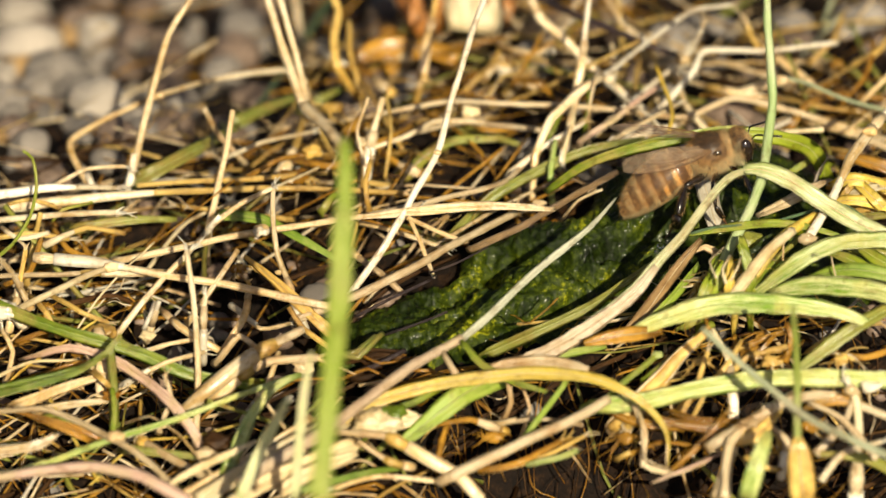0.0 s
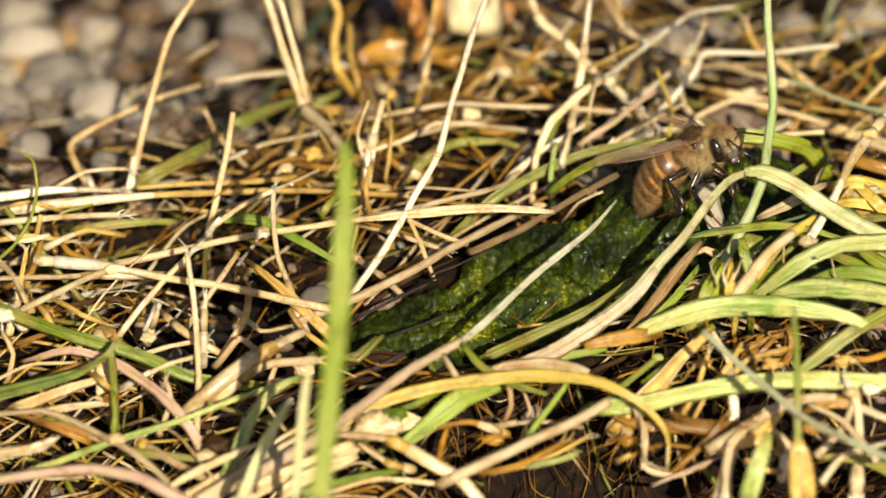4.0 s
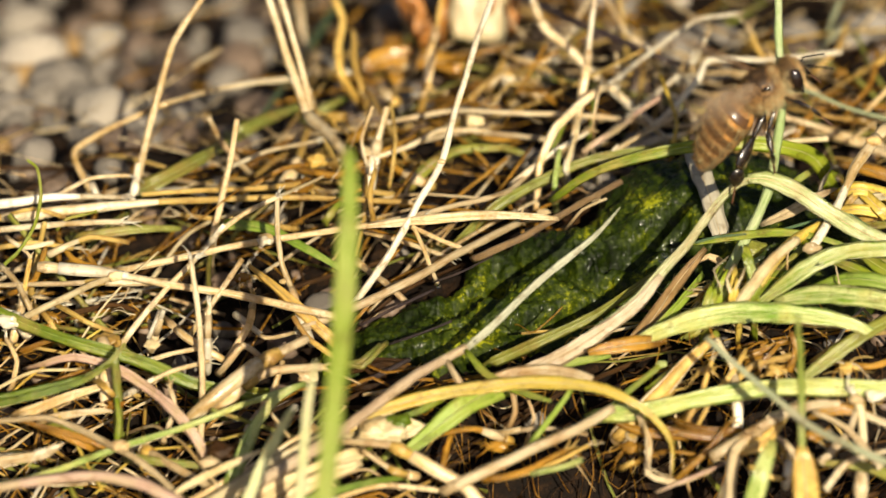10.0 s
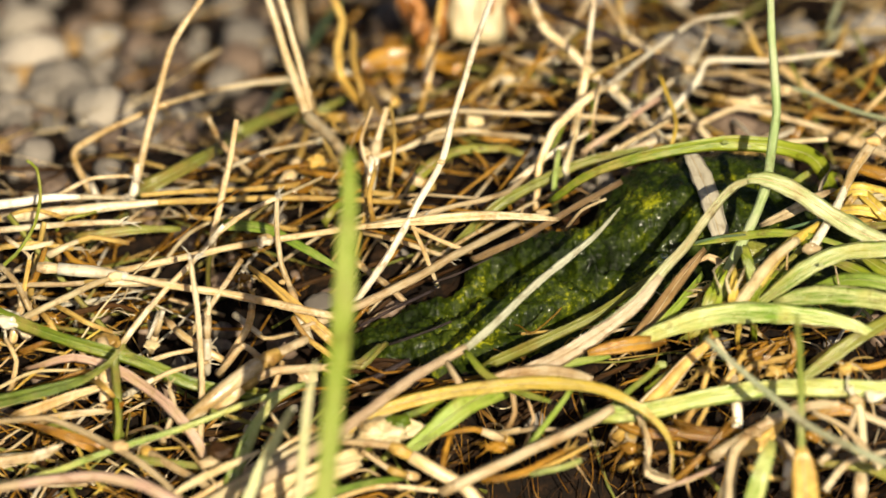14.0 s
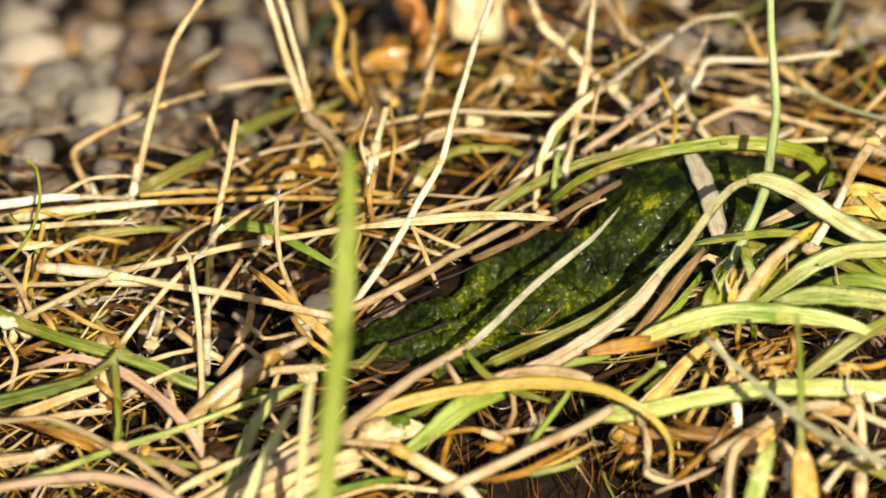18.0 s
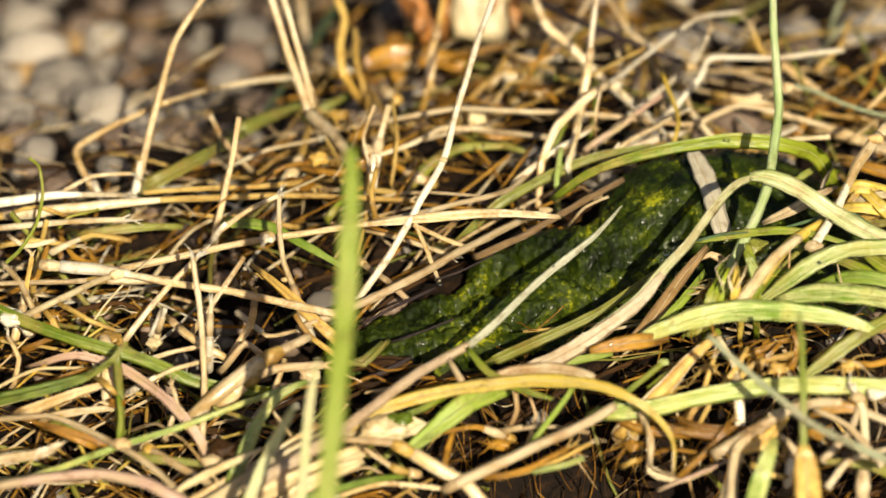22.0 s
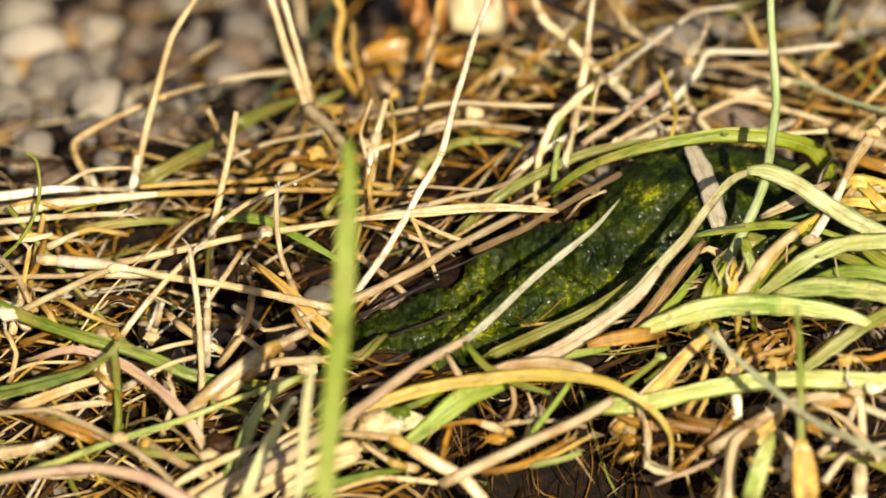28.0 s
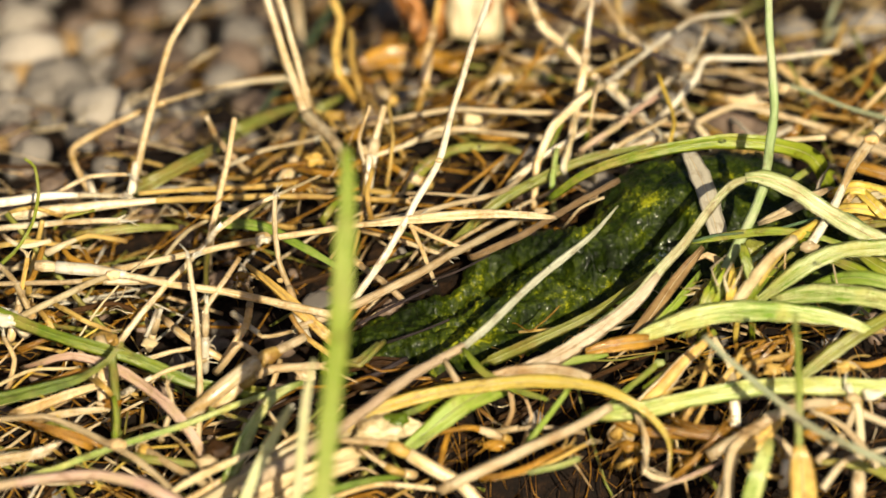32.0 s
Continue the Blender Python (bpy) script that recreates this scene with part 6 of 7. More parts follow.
blade("amber", 0.74, 0.85, 0.4, (25.7, -8.8, -4.9), (24.9, -18.8, 3.5), (25.3, -18.4, 5.6), (25.2, -16.9, 6.9))
stalk("bark", 0.71, (3.0, 8.1, -3.4), (2.9, -3.9, 6.0), (7.2, -2.1, 7.0), (11.3, 0.6, 8.0), (15.8, 3.3, 9.0))
stalk("bark", 0.38, (9.2, 17.0, -3.4), (8.9, 6.0, 5.0), (11.4, 5.2, 7.0), (13.8, 3.4, 7.0))
stalk("straw", 0.34, (11.2, 12.2, -3.4), (10.9, 2.7, 4.0), (12.3, 1.8, 7.0), (14.5, 2.1, 8.0))
scrap("brown", 0.65, (11.5, 2.9, 5.0))
scrap("tan", 0.55, (13.4, 4.7, 6.0))
scrap("bark", 0.60, (10.1, 5.0, 6.0))
scrap("tan", 0.50, (8.9, 3.9, 5.0))
stalk("amber", 0.42, (5.3, 45.2, -6.8), (5.1, 33.4, 1.6), (7.7, 26.6, 4.7), (10.9, 28.3, 5.4))
stalk("amber", 0.38, (7.1, 36.5, -5.5), (6.9, 24.9, 2.9), (8.7, 27.5, 4.5), (9.6, 29.4, 5.2))
stalk("gold", 0.38, (3.6, 38.1, -5.9), (3.5, 27.9, 1.5), (6.4, 28.4, 3.4), (8.5, 27.2, 2.6))
blade("amber", 0.74, 0.85, 0.4, (0.6, 43.9, -7.2), (0.6, 33.5, 0.2), (4.0, 31.6, 2.9), (7.0, 32.8, 2.7))
blade("amber", 0.64, 0.4, 0.85, (6.4, 25.5, 2.8), (9.2, 23.2, 4.2), (10.6, 23.8, 2.1), (10.9, 33.9, -5.3))
blade("amber", 0.83, 0.85, 0.4, (1.9, 29.2, -4.6), (1.9, 19.2, 2.8), (3.9, 14.2, 5.6), (7.0, 15.4, 4.5))
stalk("gold", 0.34, (4.7, 33.9, -5.3), (4.5, 23.8, 2.1), (6.1, 24.9, 3.9), (8.7, 24.9, 3.9))
root_clump("amber", 1.50, (27.0, -18.2, 6.0), 14)
root_clump("gold", 1.20, (28.2, -19.6, 6.2), 12)
root_clump("gold", 1.10, (22.4, -18.7, 5.5), 10)
root_clump("amber", 1.40, (18.7, -20.9, 4.5), 14)
root_clump("amber", 1.50, (22.9, -24.3, 3.0), 14)
root_clump("amber", 1.30, (16.0, -24.9, 2.2), 12)
root_clump("gold", 1.20, (34.3, -19.6, 6.5), 12)
root_clump("gold", 1.30, (36.3, -22.0, 6.0), 12)
root_clump("amber", 1.20, (31.1, -26.1, 4.5), 12)
root_clump("gold", 1.00, (28.9, -27.9, 4.2), 10)
root_clump("amber", 1.10, (-27.8, -20.8, 3.5), 10)
root_clump("amber", 1.00, (-30.9, -14.6, 3.0), 10)
root_clump("amber", 1.20, (-26.3, -8.6, 3.2), 12)
root_clump("gold", 1.20, (-9.8, 20.5, 3.5), 10)
root_clump("amber", 1.30, (-7.5, 18.1, 3.0), 12)
root_clump("amber", 1.20, (3.5, 28.1, 1.5), 12)
root_clump("gold", 1.10, (6.4, 29.9, 1.5), 10)
root_clump("amber", 1.30, (2.4, 22.3, 1.8), 12)
root_clump("gold", 1.10, (-12.4, 8.8, 4.2), 10)
root_clump("amber", 1.00, (10.8, -25.1, 1.8), 10)
root_clump("amber", 1.20, (4.6, -24.4, 1.8), 12)
root_clump("gold", 1.00, (24.0, -13.0, 8.0), 9)
root_clump("gold", 1.20, (38.8, 20.0, 3.5), 10)
root_clump("amber", 1.00, (37.6, 30.6, 1.0), 8)
root_clump("amber", 1.00, (-34.2, -8.6, 3.2), 10)
root_clump("amber", 1.00, (-17.7, -2.6, 2.8), 10)
blade("orange", 2.2, 0.8, 0.7, (-4.3, 45.2, 2.6), (-3.3, 43.5, 0.5), (-2.3, 42.2, -1.3), (-1.2, 40.7, -3.2))
blade("orange", 1.3, 0.8, 0.5, (6.6, 43.7, 2.3), (6.8, 41.8, -0.0), (6.3, 40.7, -1.5))
blade("amber", 2.4, 0.6, 0.6, (-7.7, 33.8, -0.6), (-5.1, 35.3, -0.4), (-1.3, 35.1, -0.5), (1.9, 33.8, -0.5))
blade("amber", 2.0, 0.5, 0.5, (-5.1, 40.7, -1.5), (-4.6, 37.7, -2.1), (-4.3, 33.6, -2.5))
stalk("pale", 0.34, (24.8, 37.9, -5.5), (23.9, 24.9, 3.9), (22.5, 24.8, 6.0), (24.2, 27.0, 7.6))
stalk("cream", 0.38, (16.2, 24.4, 3.0), (17.9, 17.5, 5.1), (20.9, 15.4, 4.5), (21.6, 26.7, -3.9))
blade("lime", 0.64, 1, 0.4, (-38.3, -23.6, 5.5), (-34.4, -23.8, 6.9), (-30.6, -22.9, 7.6), (-28.0, -21.0, 8.0))
blade("amber", 0.51, 0.4, 0.85, (-35.5, -23.2, 3.5), (-32.5, -25.4, 4.0), (-29.4, -26.0, 2.9), (-30.5, -15.0, -6.5))
blade("gold", 0.83, 0.85, 0.4, (-30.7, -7.6, -4.7), (-29.7, -17.8, 3.7), (-28.5, -20.7, 5.1), (-27.8, -20.7, 4.1))
stalk("lime", 0.59, (-27.7, -21.6, 4.9), (-27.4, -23.3, 3.5), (-27.5, -24.5, 2.3), (-28.4, -14.6, -6.1))
blade("pale", 0.55, 1, 0.4, (-37.6, -27.9, 3.5), (-34.2, -28.4, 4.4), (-31.7, -28.2, 5.4))
blade("cream", 0.69, 0.4, 0.4, (-22.7, -32.7, 3.4), (-20.3, -31.9, 4.6), (-15.2, -29.0, 5.3))
stalk("straw", 0.38, (-6.8, 20.7, -3.4), (-6.6, 9.5, 5.0), (-7.3, 10.6, 8.0), (-6.3, 11.7, 11.0))
stalk("gold", 0.42, (-4.9, 18.9, -3.4), (-4.8, 9.2, 4.0), (-4.3, 12.0, 7.0), (-4.8, 17.0, 7.7))


# ---- thin loose straws scattered through the turf ----
def loose_straws(count, seed, x0, x1, y0, y1, lift, kinds):
    r = random.Random(seed)
    made = 0
    for _ in range(count * 40):
        if made >= count:
            break
        x, y = r.uniform(x0, x1), r.uniform(y0, y1)
        if (x < -8 and y > 16) or mound_height(x, y) > -1.5 or (y > 8 and r.random() < 0.8) or (x > 0 and y < -14) or (-24 < x < -5 and -17 < y < 2):
            continue
        length, yaw, rise = r.uniform(8, 22), r.choice((r.gauss(0.1, 0.45), r.gauss(0.9, 0.3), r.gauss(-0.9, 0.3))), r.uniform(0, 3.5)
        d = Vector((math.cos(yaw), math.sin(yaw), 0)) * length * 0.5
        mid = Vector((x, y, 0))
        side = Vector((-d.y, d.x, 0)).normalized() * r.gauss(0, 0.8)
        pts = [mid - d, mid - d * 0.25 + side, mid + d * 0.4 + side * 0.6, mid + d]
        hs = (0.2, r.uniform(1.2, 2.6), r.uniform(1.5, 3.0) + rise * 0.5, r.uniform(1.0, 2.4) + rise)
        if any(mound_height(q.x, q.y) > -1.0 for q in pts) or max(q.y for q in pts) > 55:
            continue
        for q, h in zip(pts, hs):
            q.z = (h + lift if h > 0.5 else h) + ground_height(q.x, q.y)
        stalk(r.choice(kinds), r.uniform(0.2, 0.42), *[tuple(q) for q in pts])
        made += 1


loose_straws(80, 17, -42, 42, -36, 48, 0.0, ("straw", "straw", "gold", "tan", "amber", "pale", "olive"))
loose_straws(14, 29, -42, -8, -30, 14, 5.0, ("pale", "straw", "cream", "yellow"))

# ---- the honeybee ----
def flat_colour(name, colour, rough, coat=0.0, spec=0.5, scale=900.0):
    dark = tuple(c * 0.6 for c in colour)
    pale = tuple(min(1, c * 1.5) for c in colour)
    return speckled(name, [(0.3, dark), (0.5, colour), (0.72, pale)], scale, rough=rough, bump=0.00006, strength=0.5, spec=spec, vary=0.0, coat=coat)


CHITIN = flat_colour("dark_chitin", (0.010, 0.006, 0.004), 0.22, coat=0.5, spec=0.6)
FOOT_SKIN = flat_colour("brown_chitin", (0.075, 0.030, 0.012), 0.3, coat=0.4)
HEADSKIN = flat_colour("head_chitin", (0.034, 0.020, 0.011), 0.45, coat=0.1)
FACE_SKIN = flat_colour("face_chitin", (0.10, 0.085, 0.07), 0.18, coat=0.9)
EYE_SKIN = flat_colour("compound_eye", (0.012, 0.006, 0.004), 0.12, coat=1.0)
BROWN_BAND = flat_colour("brown_band", (0.215, 0.105, 0.036), 0.42, coat=0.15)
AMBER_BAND = flat_colour("amber_band", (0.46, 0.21, 0.045), 0.4, coat=0.2)
DARK_BAND = flat_colour("dark_band", (0.085, 0.041, 0.017), 0.36, coat=0.25)


def hair_material(name, colour):
    m, nt, p = shader(name)
    geo = nt.nodes.new("ShaderNodeNewGeometry")
    c = ramp(nt, geo.outputs["Random Per Island"], [(0.0, tuple(v * 0.5 for v in colour)), (1.0, tuple(min(1, v * 1.4) for v in colour))])
    nt.links.new(c, p.inputs["Base Color"])
    p.inputs["Roughness"].default_value = 0.4
    tr = nt.nodes.new("ShaderNodeBsdfTranslucent")
    nt.links.new(c, tr.inputs["Color"])
    mix = node(nt, "ShaderNodeMixShader", Fac=0.35)
    nt.links.new(p.outputs[0], mix.inputs[1])
    nt.links.new(tr.outputs[0], mix.inputs[2])
    nt.links.new(mix.outputs[0], nt.nodes["Material Output"].inputs["Surface"])
    return m


FUR_GOLD = hair_material("golden_fur", (0.76, 0.43, 0.16))
FUR_PALE = hair_material("pale_fur", (0.92, 0.66, 0.38))
FUR_DARK = hair_material("brown_fur", (0.12, 0.064, 0.026))


def wing_material():
    m, nt, p = shader("wing_membrane")
    coord = nt.nodes.new("ShaderNodeTexCoord")
    n = node(nt, "ShaderNodeTexNoise", Scale=900.0, Detail=4.0)
    nt.links.new(coord.outputs["Object"], n.inputs["Vector"])
    nt.links.new(ramp(nt, n.outputs["Fac"], [(0.3, (0.36, 0.24, 0.14)), (0.7, (0.56, 0.42, 0.28))]), p.inputs["Base Color"])
    p.inputs["Roughness"].default_value = 0.2
    p.inputs["Specular IOR Level"].default_value = 0.7
    p.inputs["Alpha"].default_value = 0.27
    b = node(nt, "ShaderNodeBump", Strength=0.6, Distance=0.0001)
    nt.links.new(n.outputs["Fac"], b.inputs["Height"])
    nt.links.new(b.outputs[0], p.inputs["Normal"])
    return m


WING = wing_material()
VEIN = flat_colour("wing_vein", (0.13, 0.065, 0.028), 0.35)


def ball(bm, at, radii, subdivisions=4, rough=0.0, seed=0.0):
    made = bmesh.ops.create_icosphere(bm, subdivisions=subdivisions, radius=1.0)["verts"]
    for v in made:
        n = v.co.normalized()
        k = 1 + rough * noise.noise(n * 3 + Vector((seed, 0, 0)))
        v.co = Vector((at[i] + n[i] * radii[i] * k for i in range(3))) * MM
    return made


def rod(bm, points, widths, sides=8, flat=1.0):
    """A limb of changing width through the points."""
    ring = [(0.5 * flat * math.cos(math.tau * i / sides), 0.5 * math.sin(math.tau * i / sides)) for i in range(sides)]
    ln = curve(points, 0.25)

    def width(t):
        f = t * (len(widths) - 1)
        i = min(int(f), len(widths) - 2)
        return widths[i] + (widths[i + 1] - widths[i]) * (f - i)
    sweep(bm, ln, ring, width, lambda t: Vector((0.3, 1, 0.2)))


def hair(bm, root, way, length, thick=0.02):
    way = way.normalized()
    a = way.orthogonal().normalized() * thick * 0.5
    b = way.cross(a)
    base = [bm.verts.new((root + v) * MM) for v in (a, -0.5 * a + 0.87 * b, -0.5 * a - 0.87 * b)]
    tip = bm.verts.new((root + way * length) * MM)
    for i in range(3):
        bm.faces.new((base[i], base[(i + 1) % 3], tip))


def furred(bm, at, radii, count, length, r, keep=lambda n: True, lean=(-0.5, 0, 0)):
    made = 0
    while made < count:
        n = Vector((r.gauss(0, 1), r.gauss(0, 1), r.gauss(0, 1))).normalized()
        if not keep(n):
            continue
        root = Vector((at[i] + n[i] * radii[i] * 0.98 for i in range(3)))
        way = n + Vector(lean) + Vector((r.uniform(-1, 1), r.uniform(-1, 1), r.uniform(-1, 1))) * 0.45
        hair(bm, root, way, length * r.uniform(0.4, 1.25), 0.017)
        made += 1


def abdomen_radius(s):
    return 2.14 * (1 - (1 - min(1, s / 2.0)) ** 2) ** 0.5 * (1 - max(0, (s - 2.6) / 5.4) ** 2.1) ** 0.62 if s < 8.0 else 0.0


def abdomen_drop(s):
    return -0.036 * s ** 1.9


def abdomen_ring(bm, s, grow, sides=36):
    rad = max(0.02, abdomen_radius(s)) + grow
    return [bm.verts.new(Vector((-0.96 * s, rad * 0.98 * math.cos(math.tau * k / sides), rad * 0.92 * math.sin(math.tau * k / sides) + abdomen_drop(s))) * MM) for k in range(sides)]


LEG_HIPS = {"hind": (-0.9, 1.0, -1.35), "middle": (0.1, 1.0, -1.45), "front": (1.1, 0.8, -1.35)}
LEG_LENGTHS = {"hind": (2.5, 2.9, 3.4), "middle": (2.2, 2.0, 3.0), "front": (1.9, 1.7, 2.4)}


def bristles(bm, r, a, b, radius, count, length):
    for _ in range(count):
        d = Vector((0, r.uniform(-1, 1), r.uniform(-1, 1))).normalized()
        hair(bm, Vector((a + (b - a) * r.random(), 0, 0)) + d * radius, d + Vector((0.9, 0, 0)), length * r.uniform(0.5, 1.2), 0.02)


def make_leg(bee, r, name):
    """A leg of three links, each along its own x axis from its joint."""
    thigh, shin, foot = LEG_LENGTHS[name]
    w = {"hind": 1.0, "middle": 0.72, "front": 0.66}[name]
    broad = name == "hind"
    bm = bmesh.new()
    rod(bm, [(0, 0, 0), (thigh * 0.45, 0, 0), (thigh, 0, 0)], [0.42 * w, 0.72 * w, 0.62 * w, 0.42 * w], 12)
    leg = part("leg", bm, CHITIN, bee, "glossy black-brown leg")
    bm = bmesh.new()
    rod(bm, [(-0.05, 0, 0), (shin * 0.5, 0, 0.03), (shin, 0, 0)], [0.24 * w, 0.42 * w, 0.62 * w, 0.70 * w, 0.42 * w] if broad else [0.34 * w, 0.6 * w, 0.66 * w, 0.6 * w, 0.4 * w], 14, 2.0 if broad else 1.2)
    shank = part("shin", bm, CHITIN, leg, "broad shiny black shin" if broad else "")
    bm = bmesh.new()
    sole = foot * 0.52
    rod(bm, [(0, 0, 0), (sole * 0.5, 0, 0), (sole, 0, 0)], [0.30 * w, 0.62 * w, 0.60 * w, 0.26 * w] if broad else [0.3 * w, 0.6 * w, 0.55 * w, 0.3 * w], 14, 2.2 if broad else 1.3)
    toes = part("foot", bm, CHITIN, leg, "flat dark foot")
    bm = bmesh.new()
    for k in range(4):
        a, b = sole + (foot - sole) * k / 4, sole + (foot - sole) * (k + 0.94) / 4
        rod(bm, [(a, 0, 0), ((a + b) / 2, 0, 0), (b, 0, 0)], [0.13, 0.19, 0.24], 8)
    for s in (1, -1):
        rod(bm, [(foot - 0.05, 0, 0), (foot + 0.16, s * 0.12, 0.02), (foot + 0.22, s * 0.2, -0.1)], [0.09, 0.08, 0.03], 6)
    claw = part("foot", bm, FOOT_SKIN, leg, "red-brown jointed toes and claws")
    fringe = []
    for a, b, rad, count, length, holder in ((0.2, thigh, 0.3 * w, 90, 0.4, leg),):
        bm = bmesh.new()
        bristles(bm, r, a, b, rad, count, length)
        part("fur", bm, FUR_GOLD, holder, "short golden bristles")["kind"] = "stuff"
    for rad, reach, count, holder in ((0.42 * w if broad else 0.26 * w, shin, 130, shank), (0.34 * w if broad else 0.2 * w, sole, 70, toes)):
        bm = bmesh.new()
        bristles(bm, r, 0.2, reach, rad * 0.8, count, 0.34)
        hairs = part("fur", bm, FUR_GOLD, leg, "short golden bristles")
        hairs["kind"] = "stuff"
        fringe.append((hairs, holder))
    return leg, [shank, fringe[0][0]], [toes, claw, fringe[1][0]]


def make_bee():
    r = random.Random(5)
    bee = new("honeybee")
    tagged(bee, "brown furry honeybee with amber-banded abdomen and clear wings", "bee")
    bm = bmesh.new()
    ball(bm, (0, 0, 0), (1.95, 1.75, 1.68), rough=0.05)
    ball(bm, (-1.35, 0, 0.35), (0.7, 1.1, 0.9), 3)
    ball(bm, (-0.2, 0, -0.75), (1.5, 1.25, 1.0), 3)
    thorax = part("thorax", bm, HEADSKIN, bee, "dark thorax under dense fur")
    for fur, at, count, length, keep, lean, words in (
            (FUR_GOLD, (0, 0, 0), 7500, 0.68, lambda n: n.z < 0.6 or abs(n.x) > 0.6 or r.random() < 0.08, (-0.35, 0, 0.1), "golden brown fur"),
            (FUR_DARK, (0, 0, 0.02), 2600, 0.4, lambda n: n.z > 0.4, (-0.4, 0, 0.1), "dark brown fur of the back"),
            (FUR_PALE, (0.1, 0, -0.15), 3600, 0.85, lambda n: n.z < 0.15, (0.05, 0, -0.25), "pale fur of the breast"),
            (FUR_PALE, (0, 0, 0), 1100, 0.75, lambda n: abs(n.x) > 0.68 and n.z > -0.2, (-0.2, 0, 0.35), "pale collar of hair")):
        bm = bmesh.new()
        furred(bm, at, (1.95, 1.75, 1.68), count, length, r, keep, lean)
        part("fur", bm, fur, thorax, words)["kind"] = "stuff"
    for s in (1, -1):
        bm = bmesh.new()
        ball(bm, (0.5, s * 1.55, 0.7), (0.42, 0.24, 0.3), 3)
        part("wing_cap", bm, CHITIN, thorax, "small glossy brown scale over the wing root")

    # head
    bm = bmesh.new()
    for v in ball(bm, (0, 0, 0), (0.92, 1.62, 1.55), rough=0.03):
        if v.co.z < 0:
            v.co.y *= 1 + v.co.z / MM * 0.26
            v.co.x *= 1 - v.co.z / MM * 0.12
    head = part("head", bm, HEADSKIN, bee, "dark furry head")
    bm = bmesh.new()
    ball(bm, (0.62, 0, -0.55), (0.42, 0.72, 0.7), 3)
    ball(bm, (0.68, 0, -1.3), (0.34, 0.5, 0.34), 3)
    part("face", bm, FACE_SKIN, head, "smooth shiny grey-brown face plate")
    for s in (1, -1):
        bm = bmesh.new()
        ball(bm, (0.16, s * 1.28, 0.08), (0.62, 0.48, 1.14))
        part("eye", bm, EYE_SKIN, head, "large glossy dark compound eye")
        bm = bmesh.new()
        furred(bm, (-0.25, s * 1.3, 0.06), (0.66, 0.45, 1.1), 260, 0.42, r, lambda n: n.x < -0.1 and s * n.y > -0.1, (-0.2, s * 0.5, 0))
        part("fur", bm, FUR_PALE, head, "pale fringe behind the eye")["kind"] = "stuff"
        bm = bmesh.new()
        rod(bm, [(0.85, s * 0.32, 0.15), (1.3, s * 0.6, 0.75), (1.5, s * 0.8, 0.95)], [0.16, 0.13, 0.15])
        for k in range(8):
            a = Vector((1.5, s * 0.8, 0.95)).lerp(Vector((3.5, s * 1.5, 0.35)), k / 8)
            b = Vector((1.5, s * 0.8, 0.95)).lerp(Vector((3.5, s * 1.5, 0.35)), (k + 0.95) / 8)
            rod(bm, [a, a.lerp(b, 0.5), b], [0.15, 0.185, 0.17])
        part("antenna", bm, CHITIN, head, "thin black elbowed antenna")
        bm = bmesh.new()
        rod(bm, [(0.55, s * 0.45, -1.2), (0.75, s * 0.35, -1.6), (0.8, s * 0.08, -1.85)], [0.4, 0.36, 0.15])
        part("mandible", bm, CHITIN, head)
    for s in range(3):
        bm = bmesh.new()
        ball(bm, (0.35 - 0.22 * (s == 0), (s - 1) * 0.24 if s else 0.0, 1.42), (0.13, 0.13, 0.13), 2)
        part("ocellus", bm, EYE_SKIN, head, "tiny black simple eye")
    bm = bmesh.new()
    furred(bm, (0, 0, 0), (0.92, 1.58, 1.5), 1500, 0.55, r, lambda n: (abs(n.y) < 0.7 or n.x < -0.2) and n.z > -0.2, (0.1, 0, 0.15))
    part("fur", bm, FUR_GOLD, head, "golden brown fur")["kind"] = "stuff"
    bm = bmesh.new()
    furred(bm, (0, 0, 0), (0.94, 1.5, 1.52), 1500, 0.4, r, lambda n: n.z > 0.1 and abs(n.y) < 0.75, (0.1, 0, 0.15))
    part("fur", bm, FUR_DARK, head, "dark brown hair of the crown")["kind"] = "stuff"
    bm = bmesh.new()
    furred(bm, (0.05, 0, -0.1), (0.95, 1.4, 1.45), 1000, 0.36, r, lambda n: n.x > 0.3 and abs(n.y) < 0.62 and n.z > -0.15, (0.2, 0, 0))
    furred(bm, (-0.1, 0, -0.1), (0.95, 1.5, 1.5), 700, 0.5, r, lambda n: n.x < 0.0 and n.z < 0.2, (-0.1, 0, -0.2))
    part("fur", bm, FUR_PALE, head, "pale hair of the face and chin")["kind"] = "stuff"

    # abdomen: six overlapping rings on a core
    sides = 36
    bm = bmesh.new()
    rings = [abdomen_ring(bm, 0.02 + 7.93 * i / 24, -0.12 if i < 24 else 0) for i in range(25)]
    for a, b in zip(rings, rings[1:]):
        for k in range(sides):
            bm.faces.new((a[k], a[(k + 1) % sides], b[(k + 1) % sides], b[k]))
    bm.faces.new(rings[0])
    bm.faces.new(rings[-1][::-1])
    abdomen = part("abdomen", bm, DARK_BAND, bee, "banded amber and dark brown abdomen")
    cuts = [0.15, 1.5, 2.8, 4.0, 5.2, 6.4, 7.93]
